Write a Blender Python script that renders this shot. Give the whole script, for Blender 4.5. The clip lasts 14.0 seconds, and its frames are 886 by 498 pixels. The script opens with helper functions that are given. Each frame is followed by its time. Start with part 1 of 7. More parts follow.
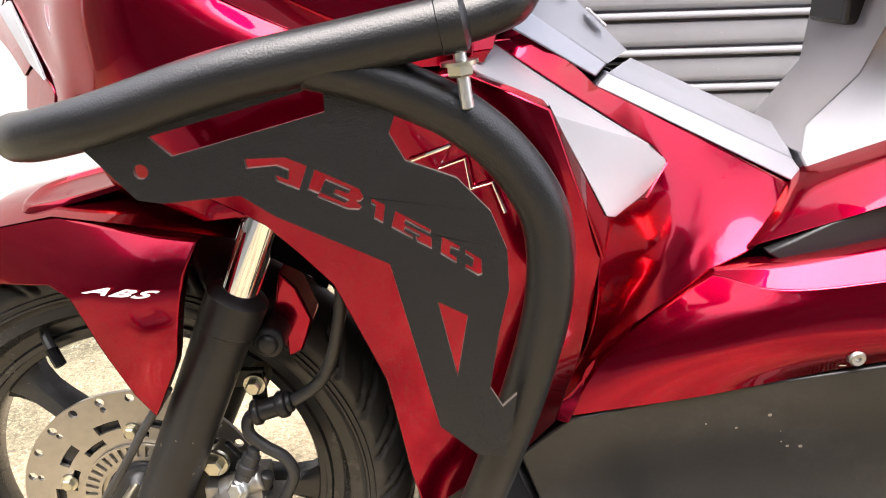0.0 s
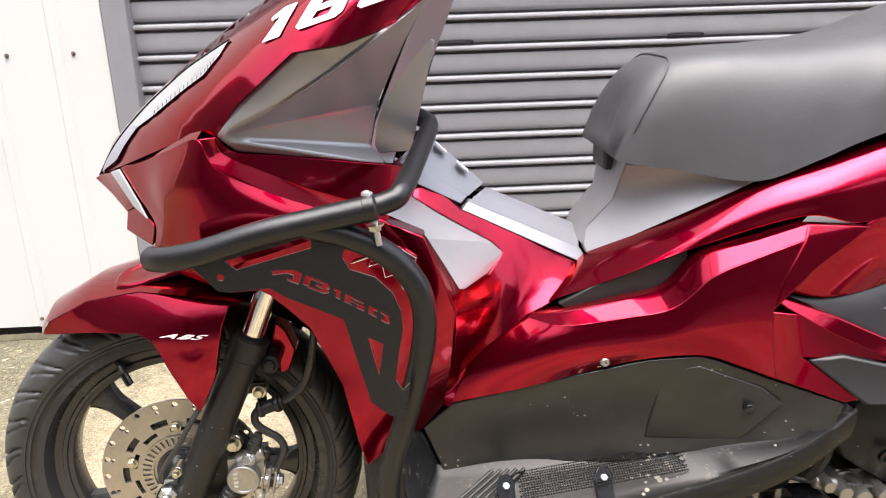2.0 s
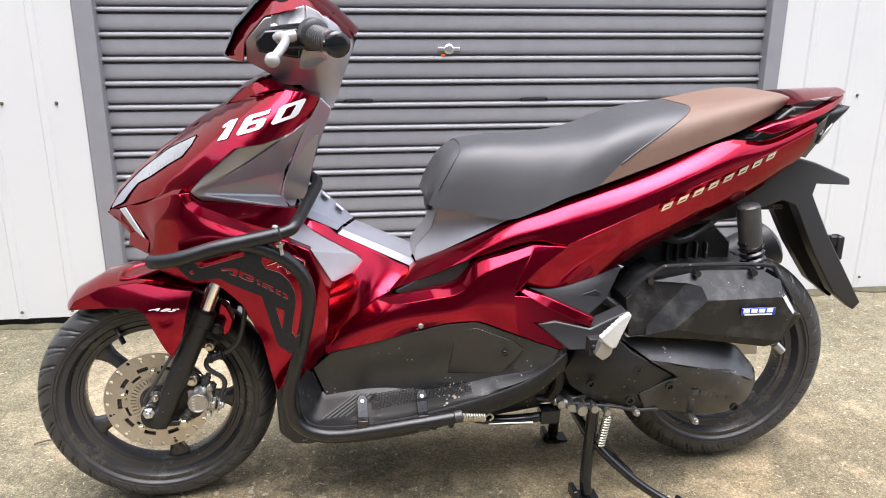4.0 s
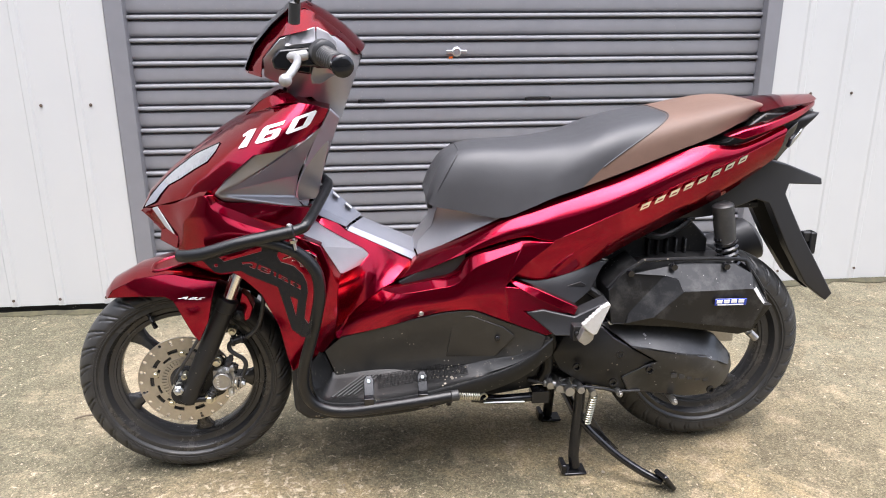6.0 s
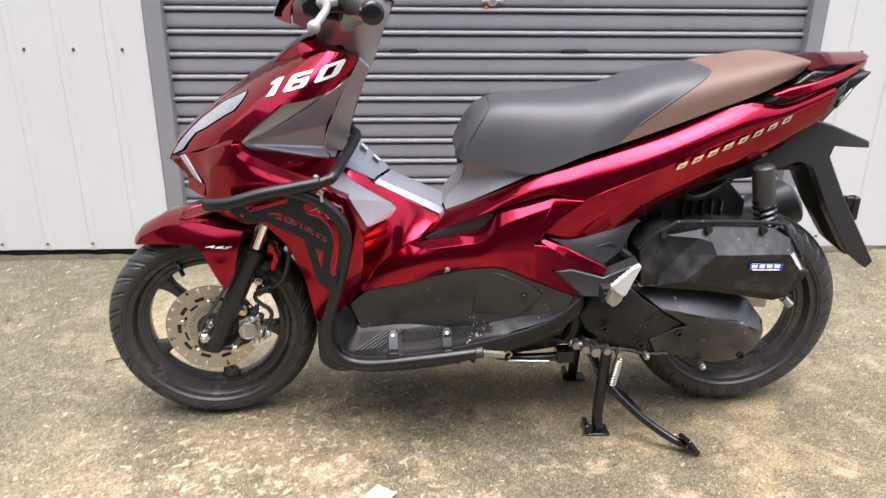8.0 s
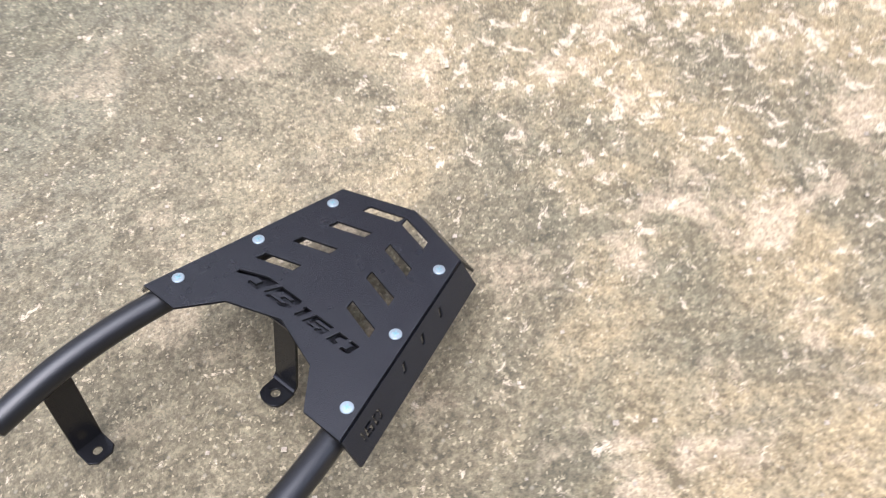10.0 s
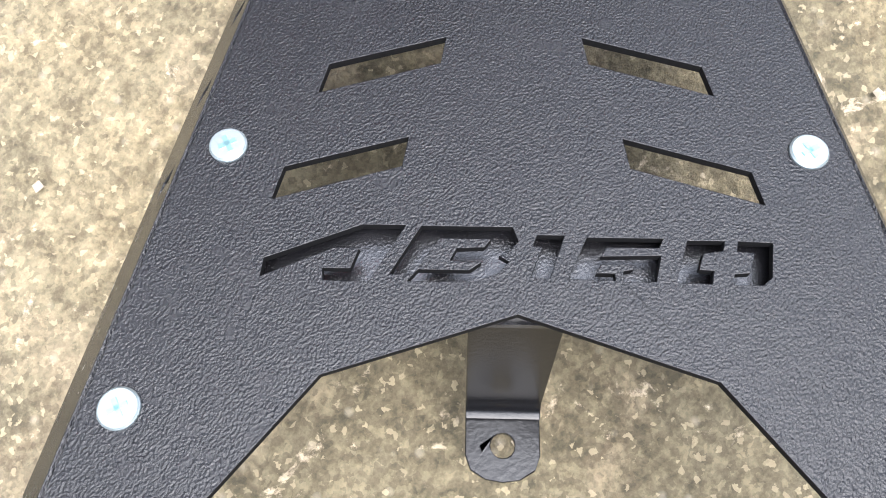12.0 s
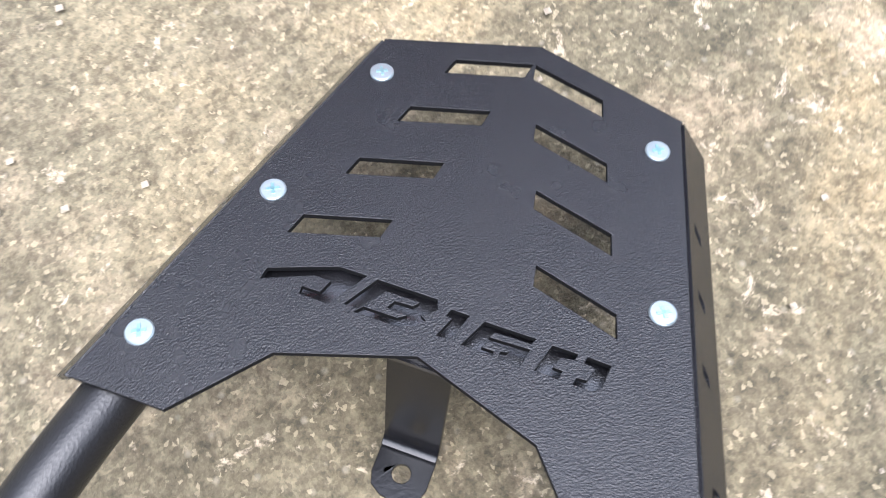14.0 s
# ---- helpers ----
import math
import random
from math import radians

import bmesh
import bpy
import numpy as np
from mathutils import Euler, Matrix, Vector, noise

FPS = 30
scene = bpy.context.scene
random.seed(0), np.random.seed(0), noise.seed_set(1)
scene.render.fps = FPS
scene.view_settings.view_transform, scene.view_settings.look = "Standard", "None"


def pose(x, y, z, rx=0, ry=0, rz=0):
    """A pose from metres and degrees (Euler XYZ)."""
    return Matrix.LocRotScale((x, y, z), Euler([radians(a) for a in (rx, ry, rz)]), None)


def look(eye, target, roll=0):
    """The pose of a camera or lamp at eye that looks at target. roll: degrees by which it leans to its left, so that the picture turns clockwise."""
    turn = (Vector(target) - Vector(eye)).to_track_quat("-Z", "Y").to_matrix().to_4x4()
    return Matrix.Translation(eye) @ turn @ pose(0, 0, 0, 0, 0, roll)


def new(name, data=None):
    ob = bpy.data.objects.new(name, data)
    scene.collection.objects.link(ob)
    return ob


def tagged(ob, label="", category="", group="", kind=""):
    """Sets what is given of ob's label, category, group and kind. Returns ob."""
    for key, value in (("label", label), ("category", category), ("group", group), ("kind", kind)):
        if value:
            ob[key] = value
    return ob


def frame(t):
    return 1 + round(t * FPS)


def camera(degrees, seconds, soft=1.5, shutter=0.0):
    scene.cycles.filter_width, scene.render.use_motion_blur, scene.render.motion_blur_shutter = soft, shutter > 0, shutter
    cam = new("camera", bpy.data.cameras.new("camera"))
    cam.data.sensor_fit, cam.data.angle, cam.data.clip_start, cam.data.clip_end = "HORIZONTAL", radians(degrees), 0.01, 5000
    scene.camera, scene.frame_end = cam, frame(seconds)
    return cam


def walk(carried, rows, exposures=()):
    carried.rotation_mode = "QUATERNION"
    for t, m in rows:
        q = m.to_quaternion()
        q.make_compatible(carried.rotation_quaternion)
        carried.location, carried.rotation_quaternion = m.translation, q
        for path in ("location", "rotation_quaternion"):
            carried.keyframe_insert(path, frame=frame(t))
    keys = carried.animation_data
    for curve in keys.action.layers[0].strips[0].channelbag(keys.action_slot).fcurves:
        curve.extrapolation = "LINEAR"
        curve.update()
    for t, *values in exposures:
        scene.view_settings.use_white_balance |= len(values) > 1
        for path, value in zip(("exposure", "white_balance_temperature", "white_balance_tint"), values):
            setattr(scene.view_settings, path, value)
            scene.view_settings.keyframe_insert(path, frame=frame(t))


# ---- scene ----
cam = camera(60.8, 14.0, 1.0, 0.2)

PATH = [
    (0, (-0.341, -0.614, 0.690), (-0.387, 1.265, 0.005), -1.9),
    (0.5, (-0.341, -0.644, 0.709), (-0.377, 1.242, 0.043), -2.0),
    (1, (-0.346, -0.716, 0.736), (-0.348, 1.180, 0.098), -2.2),
    (1.5, (-0.346, -0.832, 0.787), (-0.281, 1.065, 0.159), -2.0),
    (2, (-0.306, -0.969, 0.850), (-0.220, 0.934, 0.241), -1.8),
    (2.5, (-0.257, -1.156, 0.902), (-0.160, 0.749, 0.300), -1.5),
    (3, (-0.241, -1.323, 0.967), (-0.079, 0.575, 0.358), -0.8),
    (3.5, (-0.245, -1.466, 1.001), (-0.004, 0.427, 0.403), 0.1),
    (3.7, (-0.232, -1.506, 1.013), (0.021, 0.391, 0.432), 0.2),
    (5.8, (-0.204, -1.714, 1.084), (0.005, 0.182, 0.481), -0.0),
    (6, (-0.191, -1.708, 1.091), (0.003, 0.186, 0.477), -0.2),
    (6.5, (-0.194, -1.706, 1.093), (-0.003, 0.189, 0.483), -0.0),
    (7, (-0.188, -1.707, 1.091), (-0.002, 0.192, 0.491), -0.1),
    (7.5, (-0.182, -1.706, 1.085), (-0.009, 0.192, 0.478), 0.0),
    (8, (-0.183, -1.683, 1.086), (-0.072, 0.176, 0.357), 0.6),
    (8.5, (-0.3, -1.603, 1.055), (-0.361, 0.113, 0.029), -0.2),
    (9, (-0.557, -1.46, 0.98), (-0.671, 0.093, -0.275), -1.0),
    (9.2, (-0.643, -1.398, 0.934), (-0.764, 0.074, -0.414), -2.2),
    (11.3, (-1.008, -0.821, 0.36), (-0.875, -0.469, -1.605), -24.0),
    (11.5, (-1.016, -0.806, 0.341), (-0.862, -0.512, -1.631), -18.9),
    (12, (-1.034, -0.797, 0.33), (-0.837, -0.56, -1.646), -9.1),
    (12.5, (-1.031, -0.801, 0.334), (-0.807, -0.578, -1.641), -3.6),
    (13, (-1.031, -0.796, 0.335), (-0.789, -0.569, -1.638), -1.6),
    (13.5, (-1.024, -0.796, 0.339), (-0.768, -0.513, -1.624), -1.3),
    (13.6, (-1.021, -0.8, 0.343), (-0.772, -0.467, -1.613), -4.9),
    (14, (-1.02, -0.856, 0.413), (-0.777, -0.273, -1.485), -8.3),
]
EXPOSURES = [(0.0, 2.84, 6500, 13), (1.5, 2.56, 6450, 12), (3.0, 2.35, 6150, 12), (6.0, 2.10, 6000, 13), (7.5, 2.07, 6000, 13), (8.5, 2.02, 6200, 18), (9.0, 1.98, 5640, 20), (11.5, 2.28, 5600, 9), (12.0, 2.55, 5900, 11), (13.5, 2.57, 6150, 12), (14.0, 2.36, 5600, 14)]
walk(cam, [(t, look(eye, target, roll)) for t, eye, target, roll in PATH], exposures=EXPOSURES)

# ---- world, sun, exposure ----
sky_world = bpy.data.worlds.new("overcast_sky")
scene.world = sky_world
sky_world.use_nodes = True
wn = sky_world.node_tree.nodes
sky = wn.new("ShaderNodeTexSky")
sky.sky_type, sky.sun_disc = "NISHITA", False
sky.sun_elevation, sky.sun_rotation = radians(78), radians(180)
sky.air_density, sky.dust_density, sky.ozone_density = 1.0, 8.0, 1.0
cloud = wn.new("ShaderNodeVectorMath")  # an even cloud cover over the clear sky
cloud.operation = "ADD"
cloud.inputs[1].default_value = (4.6, 4.7, 4.9)
sky_world.node_tree.links.new(sky.outputs["Color"], cloud.inputs[0])
sky_world.node_tree.links.new(cloud.outputs[0], wn["Background"].inputs["Color"])
wn["Background"].inputs["Strength"].default_value = 0.06
sun = new("sun", bpy.data.lights.new("sun", "SUN"))
sun.data.energy, sun.data.angle, sun.data.color = 1.6, radians(60), (1.0, 0.97, 0.93)
sun.matrix_world = look((0.0, -1.5, 7.0), (0, 0, 0))

# ---- materials ----


def material(name, base, rough=0.5, metal=0.0, var=0.12, scale=30.0, bump=0.0, bump_scale=200.0, coat=0.0, dirt=0.0,
             dirt_colour=(0.3, 0.26, 0.2), dirt_scale=9.0, spec=0.5, speckle=0.0, dirt_from=0.5):
    """A plain surface with colour variation at two scales, fine relief and, where asked, dust in patches and specks."""
    m = bpy.data.materials.new(name)
    m.use_nodes = True
    nt = m.node_tree
    p = nt.nodes["Principled BSDF"]
    link = nt.links.new
    co = nt.nodes.new("ShaderNodeTexCoord")
    n1 = nt.nodes.new("ShaderNodeTexNoise")
    n1.inputs["Scale"].default_value, n1.inputs["Detail"].default_value = scale, 6
    n2 = nt.nodes.new("ShaderNodeTexNoise")
    n2.inputs["Scale"].default_value, n2.inputs["Detail"].default_value = scale * 0.13, 3
    link(co.outputs["Object"], n1.inputs["Vector"])
    link(co.outputs["Object"], n2.inputs["Vector"])
    add = nt.nodes.new("ShaderNodeMath")
    add.operation = "ADD"
    link(n1.outputs["Fac"], add.inputs[0])
    link(n2.outputs["Fac"], add.inputs[1])
    ramp = nt.nodes.new("ShaderNodeMapRange")
    ramp.inputs["From Min"].default_value, ramp.inputs["From Max"].default_value = 0.6, 1.4
    ramp.inputs["To Min"].default_value, ramp.inputs["To Max"].default_value = 1 - var, 1 + var
    link(add.outputs[0], ramp.inputs["Value"])
    mul = nt.nodes.new("ShaderNodeVectorMath")
    mul.operation = "SCALE"
    mul.inputs[0].default_value = base
    link(ramp.outputs[0], mul.inputs["Scale"])
    colour = mul.outputs[0]
    if dirt > 0 or speckle > 0:
        n3 = nt.nodes.new("ShaderNodeTexNoise")
        n3.inputs["Scale"].default_value, n3.inputs["Detail"].default_value, n3.inputs["Roughness"].default_value = dirt_scale, 10, 0.75
        link(co.outputs["Object"], n3.inputs["Vector"])
        dr = nt.nodes.new("ShaderNodeMapRange")
        dr.inputs["From Min"].default_value, dr.inputs["From Max"].default_value = dirt_from, dirt_from + 0.22
        dr.inputs["To Max"].default_value = dirt
        link(n3.outputs["Fac"], dr.inputs["Value"])
        fac = dr.outputs[0]
        if speckle > 0:
            vo = nt.nodes.new("ShaderNodeTexVoronoi")
            vo.inputs["Scale"].default_value = 90
            link(co.outputs["Object"], vo.inputs["Vector"])
            n4 = nt.nodes.new("ShaderNodeTexNoise")
            n4.inputs["Scale"].default_value = 14
            link(co.outputs["Object"], n4.inputs["Vector"])
            lim = nt.nodes.new("ShaderNodeMapRange")
            lim.inputs["From Min"].default_value, lim.inputs["From Max"].default_value = 0.5, 0.75
            lim.inputs["To Min"].default_value, lim.inputs["To Max"].default_value = 0.0, 0.3
            link(n4.outputs["Fac"], lim.inputs["Value"])
            less = nt.nodes.new("ShaderNodeMath")
            less.operation = "LESS_THAN"
            link(vo.outputs["Distance"], less.inputs[0])
            link(lim.outputs[0], less.inputs[1])
            k = nt.nodes.new("ShaderNodeMath")
            k.operation, k.use_clamp = "MULTIPLY_ADD", True
            k.inputs[1].default_value = speckle
            link(less.outputs[0], k.inputs[0])
            link(dr.outputs[0], k.inputs[2])
            fac = k.outputs[0]
        mix = nt.nodes.new("ShaderNodeMix")
        mix.data_type = "RGBA"
        mix.inputs["B"].default_value = (*dirt_colour, 1)
        link(fac, mix.inputs["Factor"])
        link(colour, mix.inputs["A"])
        colour = mix.outputs["Result"]
        rr = nt.nodes.new("ShaderNodeMapRange")
        rr.inputs["To Min"].default_value, rr.inputs["To Max"].default_value = rough, min(1, rough + 0.4)
        link(fac, rr.inputs["Value"])
        link(rr.outputs[0], p.inputs["Roughness"])
    else:
        rr = nt.nodes.new("ShaderNodeMapRange")
        rr.inputs["From Min"].default_value, rr.inputs["From Max"].default_value = 0.6, 1.4
        rr.inputs["To Min"].default_value, rr.inputs["To Max"].default_value = max(0.02, rough * 0.88), min(1, rough * 1.12)
        link(add.outputs[0], rr.inputs["Value"])
        link(rr.outputs[0], p.inputs["Roughness"])
    link(colour, p.inputs["Base Color"])
    p.inputs["Metallic"].default_value = metal
    p.inputs["Specular IOR Level"].default_value = spec
    p.inputs["Coat Weight"].default_value, p.inputs["Coat Roughness"].default_value = coat, 0.012
    if bump > 0:
        nb = nt.nodes.new("ShaderNodeTexNoise")
        nb.inputs["Scale"].default_value, nb.inputs["Detail"].default_value = bump_scale, 4
        link(co.outputs["Object"], nb.inputs["Vector"])
        bp = nt.nodes.new("ShaderNodeBump")
        bp.inputs["Strength"].default_value, bp.inputs["Distance"].default_value = bump, 0.0006
        link(nb.outputs["Fac"], bp.inputs["Height"])
        link(bp.outputs[0], p.inputs["Normal"])
    return m


RED = material("candy_red_paint", (0.285, 0.0004, 0.0180), 0.17, 0.94, 0.03, 9, coat=0.9)
RED.node_tree.nodes["Principled BSDF"].inputs["Specular Tint"].default_value = (0.55, 0.03, 0.07, 1)
RED.node_tree.nodes["Principled BSDF"].inputs["Coat IOR"].default_value = 1.32
# lighter, bluer copy of GREY; the pillar's sky light is in the colour
PILLAR = material("sky_tinted_grey_plastic", (0.37, 0.37, 0.41), 0.4, 0.5, 0.05, 60, 0.05, 900)
GREY = material("gunmetal_plastic", (0.3060, 0.2975, 0.3077), 0.36, 0.55, 0.05, 60, 0.05, 900)
DARK_SILVER = material("dull_dark_silver", (0.285, 0.288, 0.303), 0.45, 0.5, 0.04, 60, 0.05, 900)
# SILVER raised for the leg trim, whose reflected sky is painted in
BRIGHTENED_SILVER = material("brightened_satin_silver", (0.46, 0.47, 0.50), 0.36, 0.6, 0.04, 60, 0.05, 900)
SILVER = material("matte_silver_blue", (0.27, 0.276, 0.31), 0.42, 0.55, 0.04, 60, 0.05, 900)
DARKGREY = material("charcoal_plastic", (0.0179, 0.0179, 0.0195), 0.42, 0.1, 0.1, 40, 0.1, 500)
BLACK = material("black_plastic", (0.0135, 0.0135, 0.0142), 0.38, 0.0, 0.2, 40, 0.15, 350, dirt=0.03, speckle=0.45, spec=0.35)
DUSTY = material("dusty_black_plastic", (0.008, 0.008, 0.008), 0.40, 0.0, 0.2, 40, 0.2, 350, dirt=0.5, dirt_colour=(0.36, 0.32, 0.26), dirt_scale=60, spec=0.35, speckle=0.6, dirt_from=0.585)
ENGINE = material("engine_cover_black", (0.026, 0.026, 0.0268), 0.29, 0.0, 0.15, 40, 0.12, 500, dirt=0.12, dirt_colour=(0.36, 0.36, 0.35), dirt_scale=16, speckle=0.75)
FILTER = material("matte_black_filter_box", (0.009, 0.009, 0.0096), 0.34, 0.0, 0.15, 40, 0.12, 500, dirt=0.10, dirt_colour=(0.40, 0.39, 0.37), dirt_scale=16, speckle=0.8, spec=0.35)
POWDER = material("black_powder_coat", (0.007, 0.007, 0.0075), 0.33, 0.0, 0.1, 60, 0.35, 900, spec=0.42)
EDGE = material("tan_edge_highlight", (0.13, 0.115, 0.10), 0.5, 0.6, 0.1, 200)
PLATE = material("black_powder_coat_plate", (0.0050, 0.0054, 0.0070), 0.26, 0.0, 0.1, 60, 0.9, 1250, spec=0.40)
CUT_SHADE = material("shaded_cut_edge", (0.006, 0.006, 0.0065), 0.8, 0.0, 0.1, 60, spec=0.1)
BRACKET = material("glossy_powder_coat", (0.004, 0.004, 0.0046), 0.24, 0.0, 0.1, 60, 0.2, 500, spec=0.34)
FLOORSIDE = material("dusty_charcoal_plastic", (0.017, 0.0168, 0.0164), 0.32, 0.0, 0.2, 40, 0.15, 350, dirt=0.05, dirt_colour=(0.34, 0.31, 0.26), dirt_scale=14, spec=0.5, speckle=0.7, dirt_from=0.5)
BACKING = material("glossy_black_backing", (0.008, 0.008, 0.0095), 0.22, 0.0, 0.1, 60, 0.3, 1200, spec=1.0)
GLOSS = material("gloss_black", (0.008, 0.008, 0.009), 0.12, 0.0, 0.1, 60)
RUBBER = material("tyre_rubber", (0.028, 0.028, 0.0285), 0.42, 0.0, 0.2, 60, 0.3, 300, dirt=0.12, dirt_colour=(0.17, 0.15, 0.12), dirt_scale=30)
ALLOY = material("black_alloy", (0.040, 0.040, 0.041), 0.26, 0.35, 0.1, 50, 0.05, 500, dirt=0.12)
DISC = material("brake_disc_steel", (0.44, 0.41, 0.365), 0.32, 0.9, 0.12, 120, 0.1, 900)
STEEL = material("zinc_steel", (0.66, 0.67, 0.67), 0.38, 1.0, 0.1, 200, 0.05, 400)
ZINC = material("dull_blue_zinc", (0.30, 0.35, 0.365), 0.42, 0.75, 0.12, 160, 0.1, 500)
GOLDZ = material("pale_yellow_zinc", (0.60, 0.57, 0.46), 0.3, 1.0, 0.1, 200)
CHROME = material("chrome", (0.8, 0.8, 0.8), 0.06, 1.0, 0.02, 50)
CAST = material("cast_aluminium", (0.40, 0.39, 0.37), 0.42, 0.9, 0.15, 150, 0.3, 300, dirt=0.2)
PEGW = material("bare_aluminium_peg", (0.56, 0.55, 0.53), 0.5, 0.35, 0.1, 100, 0.2, 300, dirt=0.2)
SEATB = material("black_seat_vinyl", (0.036, 0.036, 0.039), 0.5, 0.0, 0.1, 60, 0.35, 900)
SEATN = material("brown_seat_vinyl", (0.1148, 0.0663, 0.0459), 0.6, 0.0, 0.12, 60, 0.6, 700)
WHITE = material("white_decal", (0.7200, 0.7200, 0.7200), 0.35, 0.0, 0.03, 60)
LEVER = material("silver_lever_paint", (0.33, 0.33, 0.325), 0.34, 0.3, 0.05, 80)
BLUE = material("blue_badge", (0.015, 0.04, 0.3), 0.2, 0.0, 0.05, 60, coat=0.5)
LAMP = material("lamp_reflector", (0.42, 0.44, 0.47), 0.16, 0.8, 0.5, 90, 0.4, 160, coat=1.0)
AMBER = material("amber_reflector", (0.5, 0.09, 0.008), 0.2, 0.0, 0.1, 60, coat=1.0)
SMOKE = material("smoked_plastic", (0.01, 0.01, 0.012), 0.08, 0.0, 0.05, 60, coat=1.0)
SHUTTER = material("grey_shutter_paint", (0.238, 0.238, 0.254), 0.50, 0.1, 0.08, 20, 0.05, 200, dirt=0.12, dirt_colour=(0.42, 0.41, 0.39), dirt_scale=6, speckle=0.22)
FRAME = material("grey_frame_paint", (0.2125, 0.2125, 0.2278), 0.45, 0.1, 0.06, 20, 0.05, 200)
PANEL = material("white_wall_sheet", (0.515, 0.519, 0.511), 0.45, 0.0, 0.03, 6, 0.03, 100, dirt=0.1, dirt_colour=(0.5, 0.47, 0.4), dirt_scale=3)
BARK = material("grey_brown_bark", (0.09, 0.07, 0.05), 0.9, 0.0, 0.4, 30, 1.0, 40)
LEAF = material("dark_green_leaves", (0.045, 0.075, 0.025), 0.5, 0.0, 0.4, 3)
FARWALL = material("unseen_wall_grey", (0.12, 0.125, 0.115), 0.9, 0.0, 0.5, 1.5)
RUST = material("rusty_screw", (0.11, 0.08, 0.06), 0.7, 0.3, 0.2, 300)
GRIT = material("pale_grit", (0.34, 0.29, 0.22), 0.9, 0.0, 0.5, 40)
MOSS = material("moss_and_dirt", (0.06, 0.055, 0.03), 0.95, 0.0, 0.5, 60, 1.0, 120)
PALE = material("pale_cyan_zinc", (0.27, 0.46, 0.48), 0.3, 0.8, 0.05, 200)
UNSEEN_DARK = material("unseen_dark_ground", (0.05, 0.05, 0.048), 0.85, 0.0, 0.3, 60, 0.8, 150)
PAPER = material("paper", (0.4930, 0.4845, 0.5100), 0.8, 0.0, 0.05, 60)
GLASS = bpy.data.materials.new("clear_lens")
GLASS.use_nodes = True
gp = GLASS.node_tree.nodes["Principled BSDF"]
gp.inputs["Base Color"].default_value, gp.inputs["Roughness"].default_value = (0.9, 0.92, 0.93, 1), 0.03
gp.inputs["Transmission Weight"].default_value, gp.inputs["IOR"].default_value = 1.0, 1.3


def concrete():
    """Weathered yard concrete: cement film in worn islands, aggregate grains, damp grey-green stains, pits."""
    m = bpy.data.materials.new("worn_concrete")
    m.use_nodes = True
    nt = m.node_tree
    p, link = nt.nodes["Principled BSDF"], nt.links.new
    co = nt.nodes.new("ShaderNodeTexCoord")

    def tex(scale, detail, rough=0.6, warp=0.0):
        n = nt.nodes.new("ShaderNodeTexNoise")
        n.inputs["Scale"].default_value, n.inputs["Detail"].default_value = scale, detail
        n.inputs["Roughness"].default_value, n.inputs["Distortion"].default_value = rough, warp
        link(co.outputs["Object"], n.inputs["Vector"])
        return n.outputs["Fac"]

    def rng(src, a, b, lo=0.0, hi=1.0):
        r = nt.nodes.new("ShaderNodeMapRange")
        for key, v in zip(("From Min", "From Max", "To Min", "To Max"), (a, b, lo, hi)):
            r.inputs[key].default_value = v
        link(src, r.inputs["Value"])
        return r.outputs[0]

    def mix(fac, a, b):
        x = nt.nodes.new("ShaderNodeMix")
        x.data_type = "RGBA"
        for key, v in (("Factor", fac), ("A", a), ("B", b)):
            if isinstance(v, tuple):
                x.inputs[key].default_value = (*v, 1)
            else:
                link(v, x.inputs[key])
        return x.outputs["Result"]

    grain = tex(140, 8, 0.68)
    blot = tex(26, 8, 0.66)
    patch = tex(3.1, 11, 0.68, 0.6)
    worn = tex(9.0, 12, 0.68, 0.25)
    flake = tex(38, 12, 0.72, 0.5)
    damp = tex(0.8, 9, 0.64, 0.4)
    mixed = nt.nodes.new("ShaderNodeMath")
    mixed.operation = "MULTIPLY_ADD"
    mixed.inputs[1].default_value = 0.72
    half = nt.nodes.new("ShaderNodeMath")
    half.operation = "MULTIPLY"
    half.inputs[1].default_value = 0.28
    link(blot, half.inputs[0])
    link(grain, mixed.inputs[0])
    link(half.outputs[0], mixed.inputs[2])
    fine = mixed.outputs[0]
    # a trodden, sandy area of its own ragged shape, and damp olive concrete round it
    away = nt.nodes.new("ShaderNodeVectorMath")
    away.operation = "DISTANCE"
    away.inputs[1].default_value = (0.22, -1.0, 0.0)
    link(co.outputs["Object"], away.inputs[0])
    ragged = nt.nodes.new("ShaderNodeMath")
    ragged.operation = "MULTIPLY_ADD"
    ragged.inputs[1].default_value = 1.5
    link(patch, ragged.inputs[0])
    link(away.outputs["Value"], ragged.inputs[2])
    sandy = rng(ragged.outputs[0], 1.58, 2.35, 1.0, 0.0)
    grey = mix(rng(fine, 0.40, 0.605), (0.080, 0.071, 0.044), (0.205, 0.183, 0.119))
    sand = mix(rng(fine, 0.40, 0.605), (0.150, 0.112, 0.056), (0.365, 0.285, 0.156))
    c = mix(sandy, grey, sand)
    c = mix(rng(patch, 0.47, 0.56, 0, 0.85), c, mix(rng(fine, 0.40, 0.605), (0.060, 0.050, 0.027), (0.165, 0.137, 0.080)))
    c = mix(rng(blot, 0.50, 0.64, 0, 0.4), c, mix(rng(fine, 0.40, 0.605), (0.084, 0.073, 0.043), (0.201, 0.171, 0.108)))
    c = mix(rng(damp, 0.48, 0.56, 0, 0.8), c, mix(rng(fine, 0.40, 0.605), (0.045, 0.041, 0.023), (0.135, 0.121, 0.072)))
    by_wall = nt.nodes.new("ShaderNodeVectorMath")  # darker olive concrete in a ragged area round the left wall foot
    by_wall.operation = "DISTANCE"
